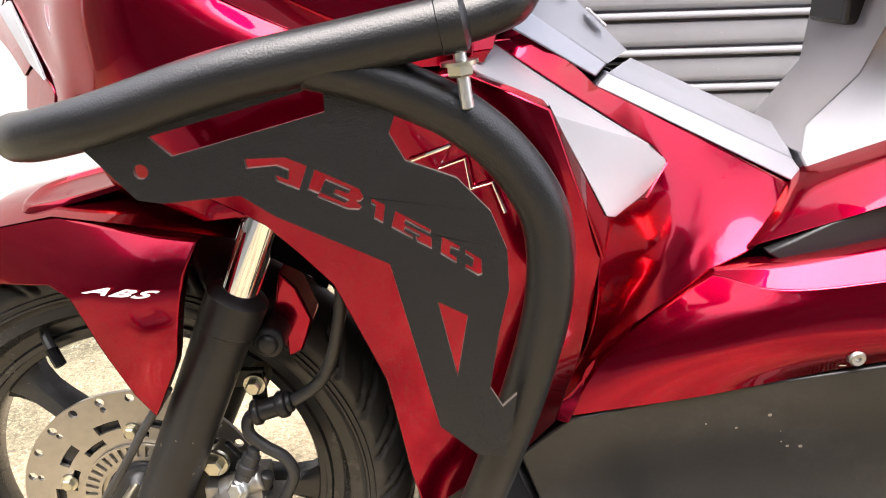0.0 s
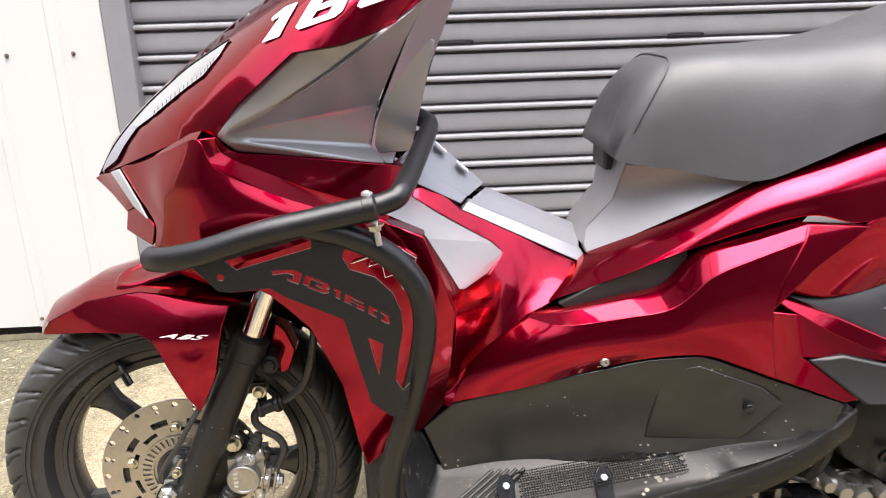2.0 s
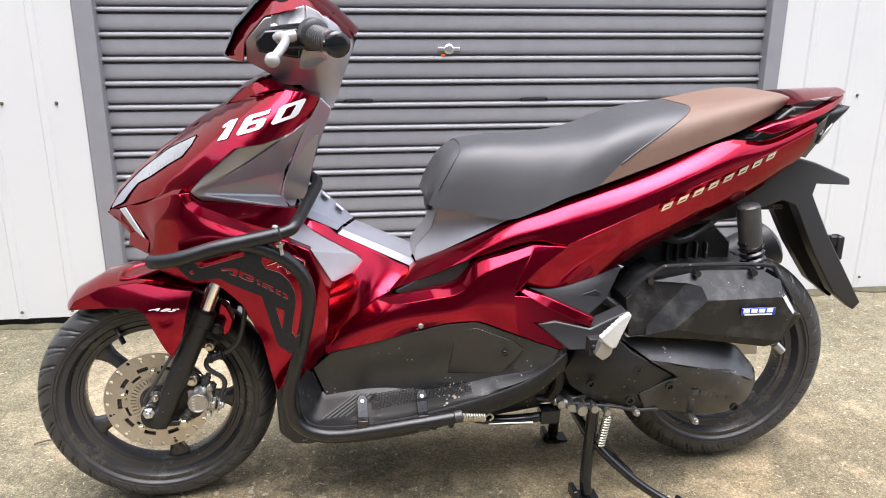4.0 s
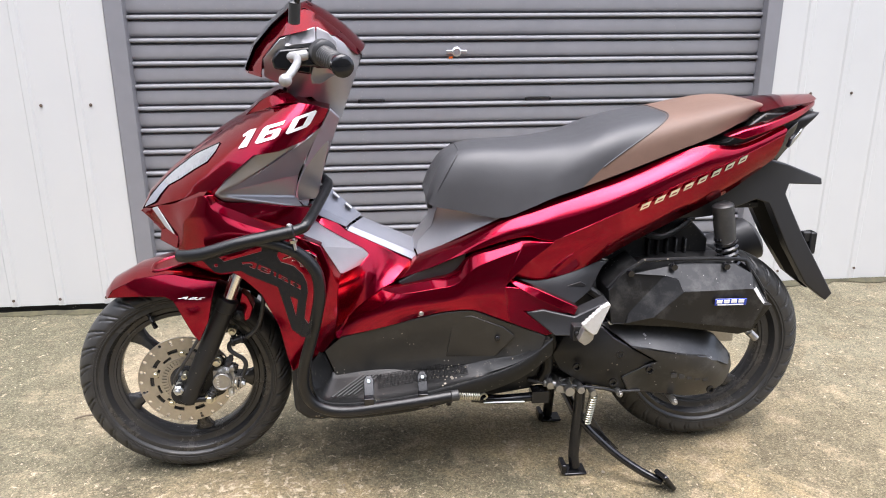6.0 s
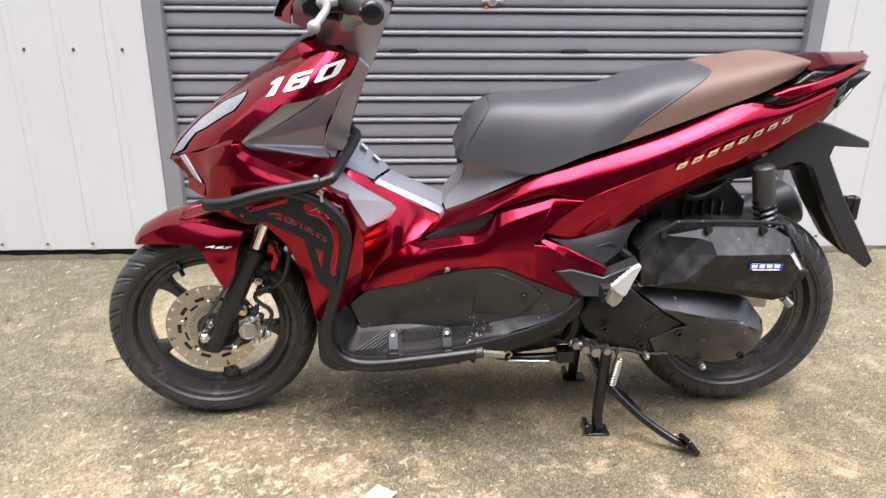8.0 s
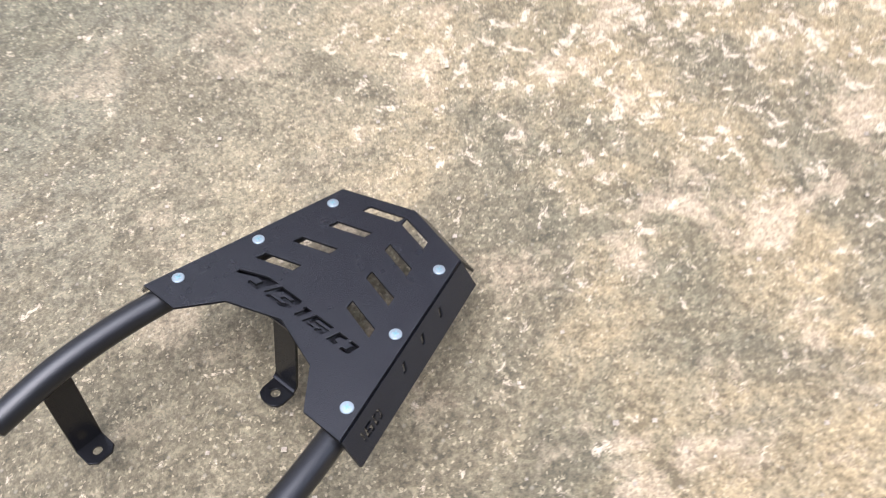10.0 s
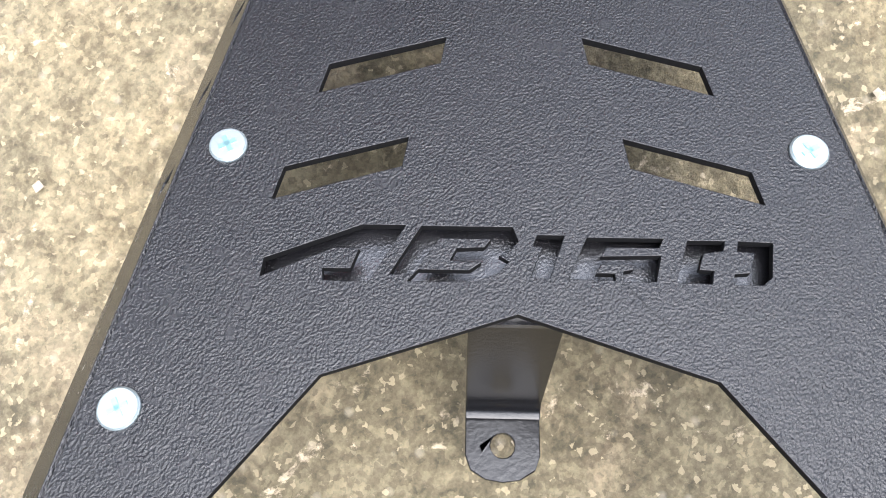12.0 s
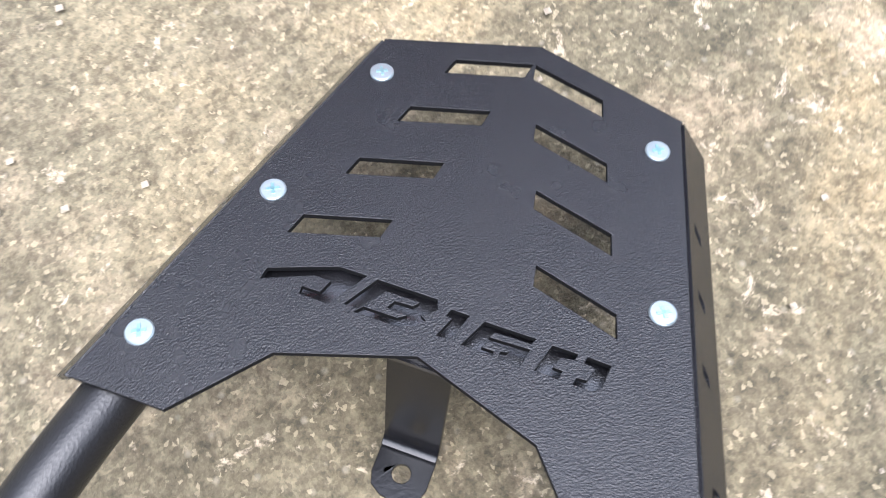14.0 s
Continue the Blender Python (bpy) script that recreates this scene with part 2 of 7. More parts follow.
    by_wall.inputs[1].default_value = (-2.0, 0.95, 0.0)
    link(co.outputs["Object"], by_wall.inputs[0])
    edge = nt.nodes.new("ShaderNodeMath")
    edge.operation = "MULTIPLY_ADD"
    edge.inputs[1].default_value = 1.2
    link(patch, edge.inputs[0])
    link(by_wall.outputs["Value"], edge.inputs[2])
    c = mix(rng(edge.outputs[0], 1.25, 2.15, 0.9, 0.0), c, mix(rng(fine, 0.40, 0.605), (0.050, 0.047, 0.027), (0.140, 0.130, 0.080)))
    pale_at = nt.nodes.new("ShaderNodeVectorMath")  # paler concrete in a ragged patch behind the front wheel
    pale_at.operation = "DISTANCE"
    pale_at.inputs[1].default_value = (-0.74, 0.48, 0.0)
    link(co.outputs["Object"], pale_at.inputs[0])
    dust = nt.nodes.new("ShaderNodeMath")
    dust.operation = "MULTIPLY_ADD"
    dust.inputs[1].default_value = 1.0
    link(patch, dust.inputs[0])
    link(pale_at.outputs["Value"], dust.inputs[2])
    c = mix(rng(dust.outputs[0], 0.64, 0.98, 0.6, 0.0), c, mix(rng(fine, 0.38, 0.60), (0.220, 0.172, 0.108), (0.430, 0.352, 0.236)))
    film = nt.nodes.new("ShaderNodeMath")
    film.operation = "MULTIPLY"
    link(rng(worn, 0.54, 0.62, 0, 0.68), film.inputs[0])
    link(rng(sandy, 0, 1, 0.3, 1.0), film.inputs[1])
    c = mix(film.outputs[0], c, mix(rng(fine, 0.38, 0.60), (0.241, 0.180, 0.111), (0.466, 0.373, 0.248)))
    # scuffed, flaking crust in a ragged spot where wheels turn
    spot = nt.nodes.new("ShaderNodeVectorMath")
    spot.operation = "DISTANCE"
    spot.inputs[1].default_value = (-0.50, -0.34, 0.0)
    link(co.outputs["Object"], spot.inputs[0])
    rim = nt.nodes.new("ShaderNodeMath")
    rim.operation = "MULTIPLY_ADD"
    rim.inputs[1].default_value = 0.7
    link(patch, rim.inputs[0])
    link(spot.outputs["Value"], rim.inputs[2])
    scuffed = nt.nodes.new("ShaderNodeMath")
    scuffed.operation = "ADD"
    link(flake, scuffed.inputs[0])
    link(rng(rim.outputs[0], 0.50, 0.95, 0.075, 0.0), scuffed.inputs[1])
    c = mix(rng(scuffed.outputs[0], 0.605, 0.65, 0, 0.8), c, mix(rng(fine, 0.35, 0.6), (0.338, 0.273, 0.188), (0.546, 0.457, 0.328)))
    jitter = nt.nodes.new("ShaderNodeTexNoise")
    jitter.inputs["Scale"].default_value, jitter.inputs["Detail"].default_value = 260, 3
    link(co.outputs["Object"], jitter.inputs["Vector"])
    moved = nt.nodes.new("ShaderNodeVectorMath")
    moved.operation = "MULTIPLY_ADD"
    moved.inputs[1].default_value = (0.0055, 0.0055, 0.0055)
    link(jitter.outputs["Color"], moved.inputs[0])
    link(co.outputs["Object"], moved.inputs[2])
    stone = nt.nodes.new("ShaderNodeTexVoronoi")
    stone.inputs["Scale"].default_value = 400
    link(moved.outputs[0], stone.inputs["Vector"])
    tone = nt.nodes.new("ShaderNodeSeparateColor")
    link(stone.outputs["Color"], tone.inputs["Color"])
    shade = nt.nodes.new("ShaderNodeVectorMath")
    shade.operation = "SCALE"
    link(c, shade.inputs[0])
    link(rng(tone.outputs["Red"], 0, 1, 0.74, 1.26), shade.inputs["Scale"])
    c = mix(rng(tone.outputs["Green"], 0.93, 0.97, 0, 0.4), shade.outputs[0], (0.50, 0.42, 0.27))
    pit = nt.nodes.new("ShaderNodeTexVoronoi")
    pit.inputs["Scale"].default_value = 60
    link(co.outputs["Object"], pit.inputs["Vector"])
    c = mix(rng(pit.outputs["Distance"], 0.05, 0.16, 0.28, 0.0), c, (0.46, 0.41, 0.32))
    hollow = tex(150, 7, 0.65)
    c = mix(rng(hollow, 0.58, 0.68, 0, 0.6), c, (0.075, 0.064, 0.036))
    link(c, p.inputs["Base Color"])
    p.inputs["Roughness"].default_value = 0.85
    hgt = nt.nodes.new("ShaderNodeMath")
    hgt.operation = "MULTIPLY_ADD"
    hgt.inputs[1].default_value = 1.5
    link(worn, hgt.inputs[0])
    link(grain, hgt.inputs[2])
    bp = nt.nodes.new("ShaderNodeBump")
    bp.inputs["Strength"].default_value, bp.inputs["Distance"].default_value = 0.9, 0.006
    link(hgt.outputs[0], bp.inputs["Height"])
    link(bp.outputs[0], p.inputs["Normal"])
    return m


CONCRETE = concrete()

# ---- builders ----


def part(name, bm, mat, parent=None, label="", smooth=35, bevel=0.0):
    """Links a bmesh as one mesh object; smooth: shading breaks at edges sharper than this; bevel: rounded edges, metres."""
    me = bpy.data.meshes.new(name)
    bm.to_mesh(me)
    bm.free()
    me.materials.append(mat)
    if smooth:
        me.polygons.foreach_set("use_smooth", [True] * len(me.polygons))
        me.set_sharp_from_angle(angle=radians(smooth))
    ob = new(name, me)
    if parent:
        ob.parent = parent
    if label:
        ob["label"] = label
    if bevel:
        mod = ob.modifiers.new("rounded", "BEVEL")
        mod.width, mod.segments, mod.limit_method, mod.angle_limit = bevel, 2, "ANGLE", radians(38)
    return ob


def thing(name, label, category, at=(0, 0, 0), group="", kind=""):
    return tagged(new(name), label, category, group, kind)


def joined(*bms):
    """One bmesh out of several."""
    out = bms[0]
    for b in bms[1:]:
        me = bpy.data.meshes.new("tmp")
        b.to_mesh(me)
        b.free()
        out.from_mesh(me)
        bpy.data.meshes.remove(me)
    return out


def block(x0, x1, y0, y1, z0, z1, m=None):
    bm = bmesh.new()
    bmesh.ops.create_cube(bm, size=1, matrix=Matrix.LocRotScale(((x0 + x1) / 2, (y0 + y1) / 2, (z0 + z1) / 2), None, (x1 - x0, y1 - y0, z1 - z0)))
    if m:
        bm.transform(m)
    return bm


def catmull(pts, n=8):
    """A smooth line through the points."""
    p = [Vector(q) for q in pts]
    p = [2 * p[0] - p[1]] + p + [2 * p[-1] - p[-2]]
    out = []
    for i in range(1, len(p) - 2):
        a, b, c, d = p[i - 1:i + 3]
        for k in range(n):
            t = k / n
            out.append(0.5 * (2 * b + (c - a) * t + (2 * a - 5 * b + 4 * c - d) * t * t + (3 * b - a - 3 * c + d) * t ** 3))
    return out + [p[-2]]


def tube(pts, r, n=8, sides=20, cap=True, smooth_line=True, taper=None):
    """A round tube along the points, with rounded ends."""
    line = catmull(pts, n) if smooth_line else [Vector(q) for q in pts]
    bm, rings = bmesh.new(), []
    t0 = (line[1] - line[0]).normalized()
    up = t0.orthogonal().normalized()
    for i, c in enumerate(line):
        t = (line[min(i + 1, len(line) - 1)] - line[max(i - 1, 0)]).normalized()
        up = (up - t * up.dot(t)).normalized()
        side = t.cross(up)
        rr = r if taper is None else r * (taper[0] + (taper[1] - taper[0]) * i / (len(line) - 1))
        rings.append((c, t, up.copy(), side, rr))
    if cap:
        c, t, u, s, rr = rings[0]
        rings = [(c - t * rr * 0.25, t, u, s, rr * 0.6), (c - t * rr * 0.1, t, u, s, rr * 0.9)] + rings
        c, t, u, s, rr = rings[-1]
        rings += [(c + t * rr * 0.1, t, u, s, rr * 0.9), (c + t * rr * 0.25, t, u, s, rr * 0.6)]
    vs = [[bm.verts.new(c + rr * (math.cos(a) * u + math.sin(a) * s)) for a in (2 * math.pi * k / sides for k in range(sides))] for c, t, u, s, rr in rings]
    for a, b in zip(vs, vs[1:]):
        for k in range(sides):
            bm.faces.new((a[k], a[(k + 1) % sides], b[(k + 1) % sides], b[k]))
    if cap:
        bm.faces.new(list(reversed(vs[0])))
        bm.faces.new(vs[-1])
    return bm


def lathe(profile, m=None, segs=48, closed=False):
    """Profile of (radius, along) turned about the local y axis."""
    bm = bmesh.new()
    rows = [[bm.verts.new((r * math.cos(a), h, r * math.sin(a))) for a in (2 * math.pi * k / segs for k in range(segs))] for r, h in profile]
    pairs = list(zip(rows, rows[1:])) + ([(rows[-1], rows[0])] if closed else [])
    for a, b in pairs:
        for k in range(segs):
            bm.faces.new((a[k], b[k], b[(k + 1) % segs], a[(k + 1) % segs]))
    if not closed:
        bm.faces.new(rows[0])
        bm.faces.new(list(reversed(rows[-1])))
    bmesh.ops.recalc_face_normals(bm, faces=bm.faces)
    if m:
        bm.transform(m)
    return bm


def rod(a, b, r, sides=16):
    return tube([a, b], r, 1, sides, True, False)


def spring(a, b, r, wire, turns):
    a, b = Vector(a), Vector(b)
    t = (b - a).normalized()
    u = t.orthogonal().normalized()
    s = t.cross(u)
    n = turns * 10
    return tube([a + (b - a) * k / n + r * (math.cos(k * 0.628) * u + math.sin(k * 0.628) * s) for k in range(n + 1)], wire, 1, 6, True, False)


def hexbolt(at, way, r, h, washer=1.35):
    """A hexagon head on a washer, its face looking along way."""
    q = Vector(way).to_track_quat("Y", "Z").to_matrix().to_4x4()
    w = lathe([(r * washer, 0), (r * washer, h * 0.25), (r * 0.6, h * 0.25)], None, 20)
    hd = lathe([(r, h * 0.2), (r, h * 0.85), (r * 0.8, h), (r * 0.2, h)], None, 6)
    return_bm = joined(w, hd)
    return_bm.transform(Matrix.Translation(at) @ q)
    return return_bm


def resample(outline, step):
    """Corner points to evenly cut straight edges."""
    out, n = [], len(outline)
    for i in range(n):
        a, b = Vector(outline[i]), Vector(outline[(i + 1) % n])
        k = max(1, round((b - a).length / step))
        out += [a.lerp(b, j / k) for j in range(k)]
    return out


class Bulge:
    """A smooth surface y(x, z) of low order that runs near the given points; inner points pull four times as hard."""

    def __init__(self, pts, order=3, inner=()):
        every = [(p[0], p[2], p[1], 1.0) for p in pts] + [(p[0], p[2], p[1], 4.0) for p in inner]
        d = np.array(every, float)
        self.mid, self.order = d[:, :2].mean(0), order
        self.size = np.abs(d[:, :2] - self.mid).max(0) + 1e-6
        a, w = self.terms(d[:, :2]), d[:, 3]
        n = a.shape[1]
        self.c = np.linalg.solve(a.T @ (a * w[:, None]) + np.eye(n) * 1e-3, a.T @ (d[:, 2] * w))

    def terms(self, q):
        u, v = ((np.asarray(q, float) - self.mid) / self.size).T
        return np.stack([u ** i * v ** j for i in range(self.order + 1) for j in range(self.order + 1 - i)], 1)

    def y(self, q):
        return self.terms(np.atleast_2d(np.asarray(q, float))) @ self.c


def facet_mesh(outline, inner=(), step=0.016, order=3):
    """Triangles that fill one outline of (x, y, z) corners, bulging through the inner points."""
    from mathutils.geometry import delaunay_2d_cdt
    edge = resample(outline, step)
    surf = Bulge(edge, order, inner)
    flat = [Vector((q.x, q.z)) for q in edge]
    x0, x1 = min(q.x for q in flat), max(q.x for q in flat)
    z0, z1 = min(q.y for q in flat), max(q.y for q in flat)
    n = len(flat)
    far = np.array([(q.x, q.y) for q in flat])
    grid, row = [], 0
    zz = z0 + step / 2
    while zz < z1:
        xx = x0 + step * (0.5 if row % 2 else 0.25)
        while xx < x1:
            if ((far - (xx, zz)) ** 2).sum(1).min() > (0.55 * step) ** 2:
                grid.append(Vector((xx, zz)))
            xx += step
        zz += step * 0.87
        row += 1
    vs, _, fs, orig, _, _ = delaunay_2d_cdt(flat + grid, [], [list(range(n))], 1, 1e-6)
    ys = surf.y([(q.x, q.y) for q in vs])
    co = [Vector((q.x, y, q.y)) for q, y in zip(vs, ys)]
    return co, fs, surf


def skin(facets, depth=0.012, step=0.016, order=3):
    """One moulded panel out of facets that share corners: outer skin and an edge turned inwards. Faces look to -y."""
    bm = bmesh.new()
    if len(facets[0]) == 3 and isinstance(facets[0][0], float):
        facets = [facets]
    for f in facets:
        outline, inner = (f if isinstance(f, tuple) else (f, ()))
        co, fs, _ = facet_mesh(outline, inner, step, order)
        vs = [bm.verts.new(c) for c in co]
        for tri in fs:
            a, b, c = (vs[i] for i in tri)
            nrm = (b.co - a.co).cross(c.co - a.co)
            try:
                bm.faces.new((a, b, c) if nrm.y < 0 else (a, c, b))
            except ValueError:
                pass
    bmesh.ops.remove_doubles(bm, verts=bm.verts, dist=0.0025)
    rim = [e for e in bm.edges if len(e.link_faces) == 1]
    made = bmesh.ops.extrude_edge_only(bm, edges=rim)["geom"]
    for v in made:
        if isinstance(v, bmesh.types.BMVert):
            v.co.y += depth
    loose = [v for v in bm.verts if not v.link_faces]
    bmesh.ops.delete(bm, geom=loose, context="VERTS")
    return bm


def rim_in(bm, depth):
    """Turns the open rim of a skin inwards, so that the panel shows its thickness."""
    made = bmesh.ops.extrude_edge_only(bm, edges=[e for e in bm.edges if len(e.link_faces) == 1])["geom"]
    for v in made:
        if isinstance(v, bmesh.types.BMVert):
            v.co.y += depth
    return bm


def outward(bm):
    for f in bm.faces:
        f.normal_update()
        if f.normal.y > 0:
            f.normal_flip()
    return bm


def shell(polys, depth=0.012):
    """A panel out of flat faces that share their corners."""
    bm, at = bmesh.new(), {}
    for poly in polys:
        for p in poly:
            if p not in at:
                at[p] = bm.verts.new(p)
        bm.faces.new([at[p] for p in poly])
    return rim_in(outward(bm), depth)


def loft(columns, depth=0.015, n=6):
    """A smooth moulded skin through columns of points, each column from the top edge to the bottom edge."""
    rows = list(zip(*[catmull(col, n) for col in columns]))
    grid = [catmull(row, n) for row in rows]
    bm = bmesh.new()
    vs = [[bm.verts.new(p) for p in row] for row in grid]
    for a, b in zip(vs, vs[1:]):
        for k in range(len(a) - 1):
            bm.faces.new((a[k], a[k + 1], b[k + 1], b[k]))
    bmesh.ops.remove_doubles(bm, verts=bm.verts, dist=0.0004)
    return rim_in(outward(bm), depth)


def both(name, bm, mat, parent, label="", smooth=35, bevel=0.0015):
    """A finished panel on the near side and its mirror image on the far side."""
    part(name, mirrored(bm), mat, parent, label, smooth, bevel)
    return part(name, bm, mat, parent, label, smooth, bevel)


def mirrored(bm):
    out = bm.copy()
    for v in out.verts:
        v.co.y = -v.co.y
    bmesh.ops.reverse_faces(out, faces=out.faces)
    return out


def pair(name, facets, mat, parent, label="", depth=0.012, bevel=0.0015, step=0.016, order=3):
    """A panel on the near side and its mirror image on the far side."""
    bm = skin(facets, depth, step, order)
    part(name, mirrored(bm), mat, parent, label, 30, bevel)
    return part(name, bm, mat, parent, label, 30, bevel)


def sheet(outer, holes, thick, m, bend=0.0):
    """A flat plate with cut-outs: outlines of (u, v), thickness below the face, laid by the matrix m (u, v, normal)."""
    from mathutils.geometry import tessellate_polygon
    loops = [[Vector((u, v, 0)) for u, v in lp] for lp in (outer, *holes)]
    flat = [q for lp in loops for q in lp]
    bm = bmesh.new()
    top = [bm.verts.new(q) for q in flat]
    low = [bm.verts.new(q - Vector((0, 0, thick))) for q in flat]
    for tri in tessellate_polygon(loops):
        a, b, c = tri
        nz = (flat[b] - flat[a]).cross(flat[c] - flat[a]).z
        if abs(nz) < 1e-12:
            continue
        if nz < 0:
            b, c = c, b
        try:
            bm.faces.new((top[a], top[b], top[c]))
            bm.faces.new((low[a], low[c], low[b]))
        except ValueError:
            pass
    k = 0
    for lp in loops:
        n = len(lp)
        for i in range(n):
            a, b = k + i, k + (i + 1) % n
            bm.faces.new((top[a], low[a], low[b], top[b]))
        k += n
    bmesh.ops.recalc_face_normals(bm, faces=bm.faces)
    bm.transform(m)
    return bm


def ring(u, v, r, n=16):
    return [(u + r * math.cos(2 * math.pi * k / n), v + r * math.sin(2 * math.pi * k / n)) for k in range(n)]


def bridge(rows, bulge=0.012, sides=10, depth=0.0):
    """A skin across the vehicle from its near edge to its far edge: rows of (x, z, half width)."""
    bm, grid = bmesh.new(), []
    n = len(rows)
    for i, (x, z, w) in enumerate(rows):
        a, b = rows[max(0, i - 1)], rows[min(n - 1, i + 1)]
        t = Vector((b[0] - a[0], b[1] - a[1])).normalized()
        nx, nz = -t.y, t.x
        grid.append([bm.verts.new((x + nx * bulge * (1 - (2 * k / sides - 1) ** 2), w * (2 * k / sides - 1), z + nz * bulge * (1 - (2 * k / sides - 1) ** 2))) for k in range(sides + 1)])
    for a, b in zip(grid, grid[1:]):
        for k in range(sides):
            bm.faces.new((a[k], b[k], b[k + 1], a[k + 1]))
    bmesh.ops.recalc_face_normals(bm, faces=bm.faces)
    return bm


def solid(outline, y0, y1, inset=0.0):
    """A prism from a side outline of (x, z) between two depths."""
    bm = bmesh.new()
    near = [bm.verts.new((x, y0, z)) for x, z in outline]
    far = [bm.verts.new((x, y1, z)) for x, z in outline]
    n = len(outline)
    bm.faces.new(near)
    bm.faces.new(list(reversed(far)))
    for i in range(n):
        bm.faces.new((near[i], far[i], far[(i + 1) % n], near[(i + 1) % n]))
    bmesh.ops.recalc_face_normals(bm, faces=bm.faces)
    return bm


def lettering(text, size, extrude=0.0006, shear=0.2, space=1.0):
    """Raised letters in the built-in font as a bmesh in the x, y plane."""
    cu = bpy.data.curves.new("tmp", "FONT")
    cu.body, cu.size, cu.extrude, cu.shear, cu.space_character, cu.offset = text, size, extrude, shear, space, size * 0.018
    ob = bpy.data.objects.new("tmp", cu)
    scene.collection.objects.link(ob)
    dg = bpy.context.evaluated_depsgraph_get()
    me = bpy.data.meshes.new_from_object(ob.evaluated_get(dg))
    bm = bmesh.new()
    bm.from_mesh(me)
    bpy.data.objects.remove(ob)
    bpy.data.curves.remove(cu)
    bpy.data.meshes.remove(me)
    return bm


# stencil cut-outs of the accessory plates, in units of their height
STENCIL = [
    [(0, 0.05), (0.03, 0.36), (1.73, 0.98), (2.5, 0.98), (1.9, -0.02), (1.1, 0), (1.08, 0.2), (1.57, 0.2), (1.7, 0.56), (1.25, 0.56)],
    [(2.26, 0.12), (2.78, 0.97), (4.4, 0.97), (4.5, 0.72), (4.3, 0.5), (4.15, 0.46), (4.33, 0.36), (4.15, 0.16), (3.7, 0), (2.57, 0),
     (2.75, 0.2), (3.65, 0.2), (3.85, 0.34), (3.3, 0.37), (3.42, 0.58), (3.9, 0.6), (4.02, 0.75), (3.1, 0.75), (2.66, 0.12)],
    [(4.7, 0.1), (4.92, 0.62), (4.75, 0.64), (4.83, 0.83), (5.31, 0.83), (5.03, 0.08)],
    [(5.35, 0.08), (5.7, 0.8), (7.04, 0.8), (6.95, 0.63), (6.02, 0.63), (5.92, 0.47), (6.97, 0.5), (6.85, 0.05), (6.3, 0.04), (6.3, 0.22),
     (6.47, 0.25), (6.5, 0.33), (5.92, 0.34), (5.83, 0.18), (6.15, 0.18), (6.15, 0.06)],
    [(7.2, 0.05), (7.45, 0.77), (8.1, 0.77), (8.05, 0.6), (7.7, 0.55), (7.6, 0.27), (7.85, 0.25), (7.8, 0.03)],
    [(8.15, 0.02), (8.2, 0.2), (8.47, 0.22), (8.6, 0.57), (8.3, 0.6), (8.33, 0.77), (8.93, 0.75), (8.83, 0.15), (8.65, 0.02)],
]


def stencil(scale, place):
    """The cut-outs, scaled and laid by place(u, v)."""
    return [[place(u * scale, v * scale) for u, v in lp] for lp in STENCIL]


def saddle(near0, near1, mid0, mid1, n=8):
    """A skin across the vehicle from a near line over the middle line to the mirrored far line."""
    bm, rows = bmesh.new(), []
    for k in range(n + 1):
        a, c = Vector(near0).lerp(Vector(near1), k / n), Vector(mid0).lerp(Vector(mid1), k / n)
        m = a.lerp(c, 0.55)
        rows.append([bm.verts.new(q) for q in (a, m, c, (m.x, -m.y, m.z), (a.x, -a.y, a.z))])
    for p, q in zip(rows, rows[1:]):
        for k in range(4):
            bm.faces.new((p[k], p[k + 1], q[k + 1], q[k]))
    bmesh.ops.recalc_face_normals(bm, faces=bm.faces)
    return bm

# ---- the large structure ----
WALL_Y, WALL_TOP, DOOR_TOP = 1.05, 2.30, 2.08
gbm = bmesh.new()
bmesh.ops.create_grid(gbm, x_segments=160, y_segments=160, size=60)
for v in gbm.verts:
    v.co.z = 0.004 * noise.noise(Vector((v.co.x * 0.6, v.co.y * 0.6, 0))) - 0.002
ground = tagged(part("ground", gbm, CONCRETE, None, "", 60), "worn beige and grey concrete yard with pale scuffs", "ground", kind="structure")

# Unseen dark ground, added so the lower red panels reflect less light.
rbm = bmesh.new()
bmesh.ops.create_grid(rbm, x_segments=40, y_segments=10, size=0.5)
for v in rbm.verts:
    v.co = (v.co.x * 60, -4.45 + v.co.y * 5.1, 0.006)
tagged(part("road", rbm, UNSEEN_DARK, None, "", 60), "unseen dark ground sheet added to darken the reflections in the paint", "road", kind="structure")


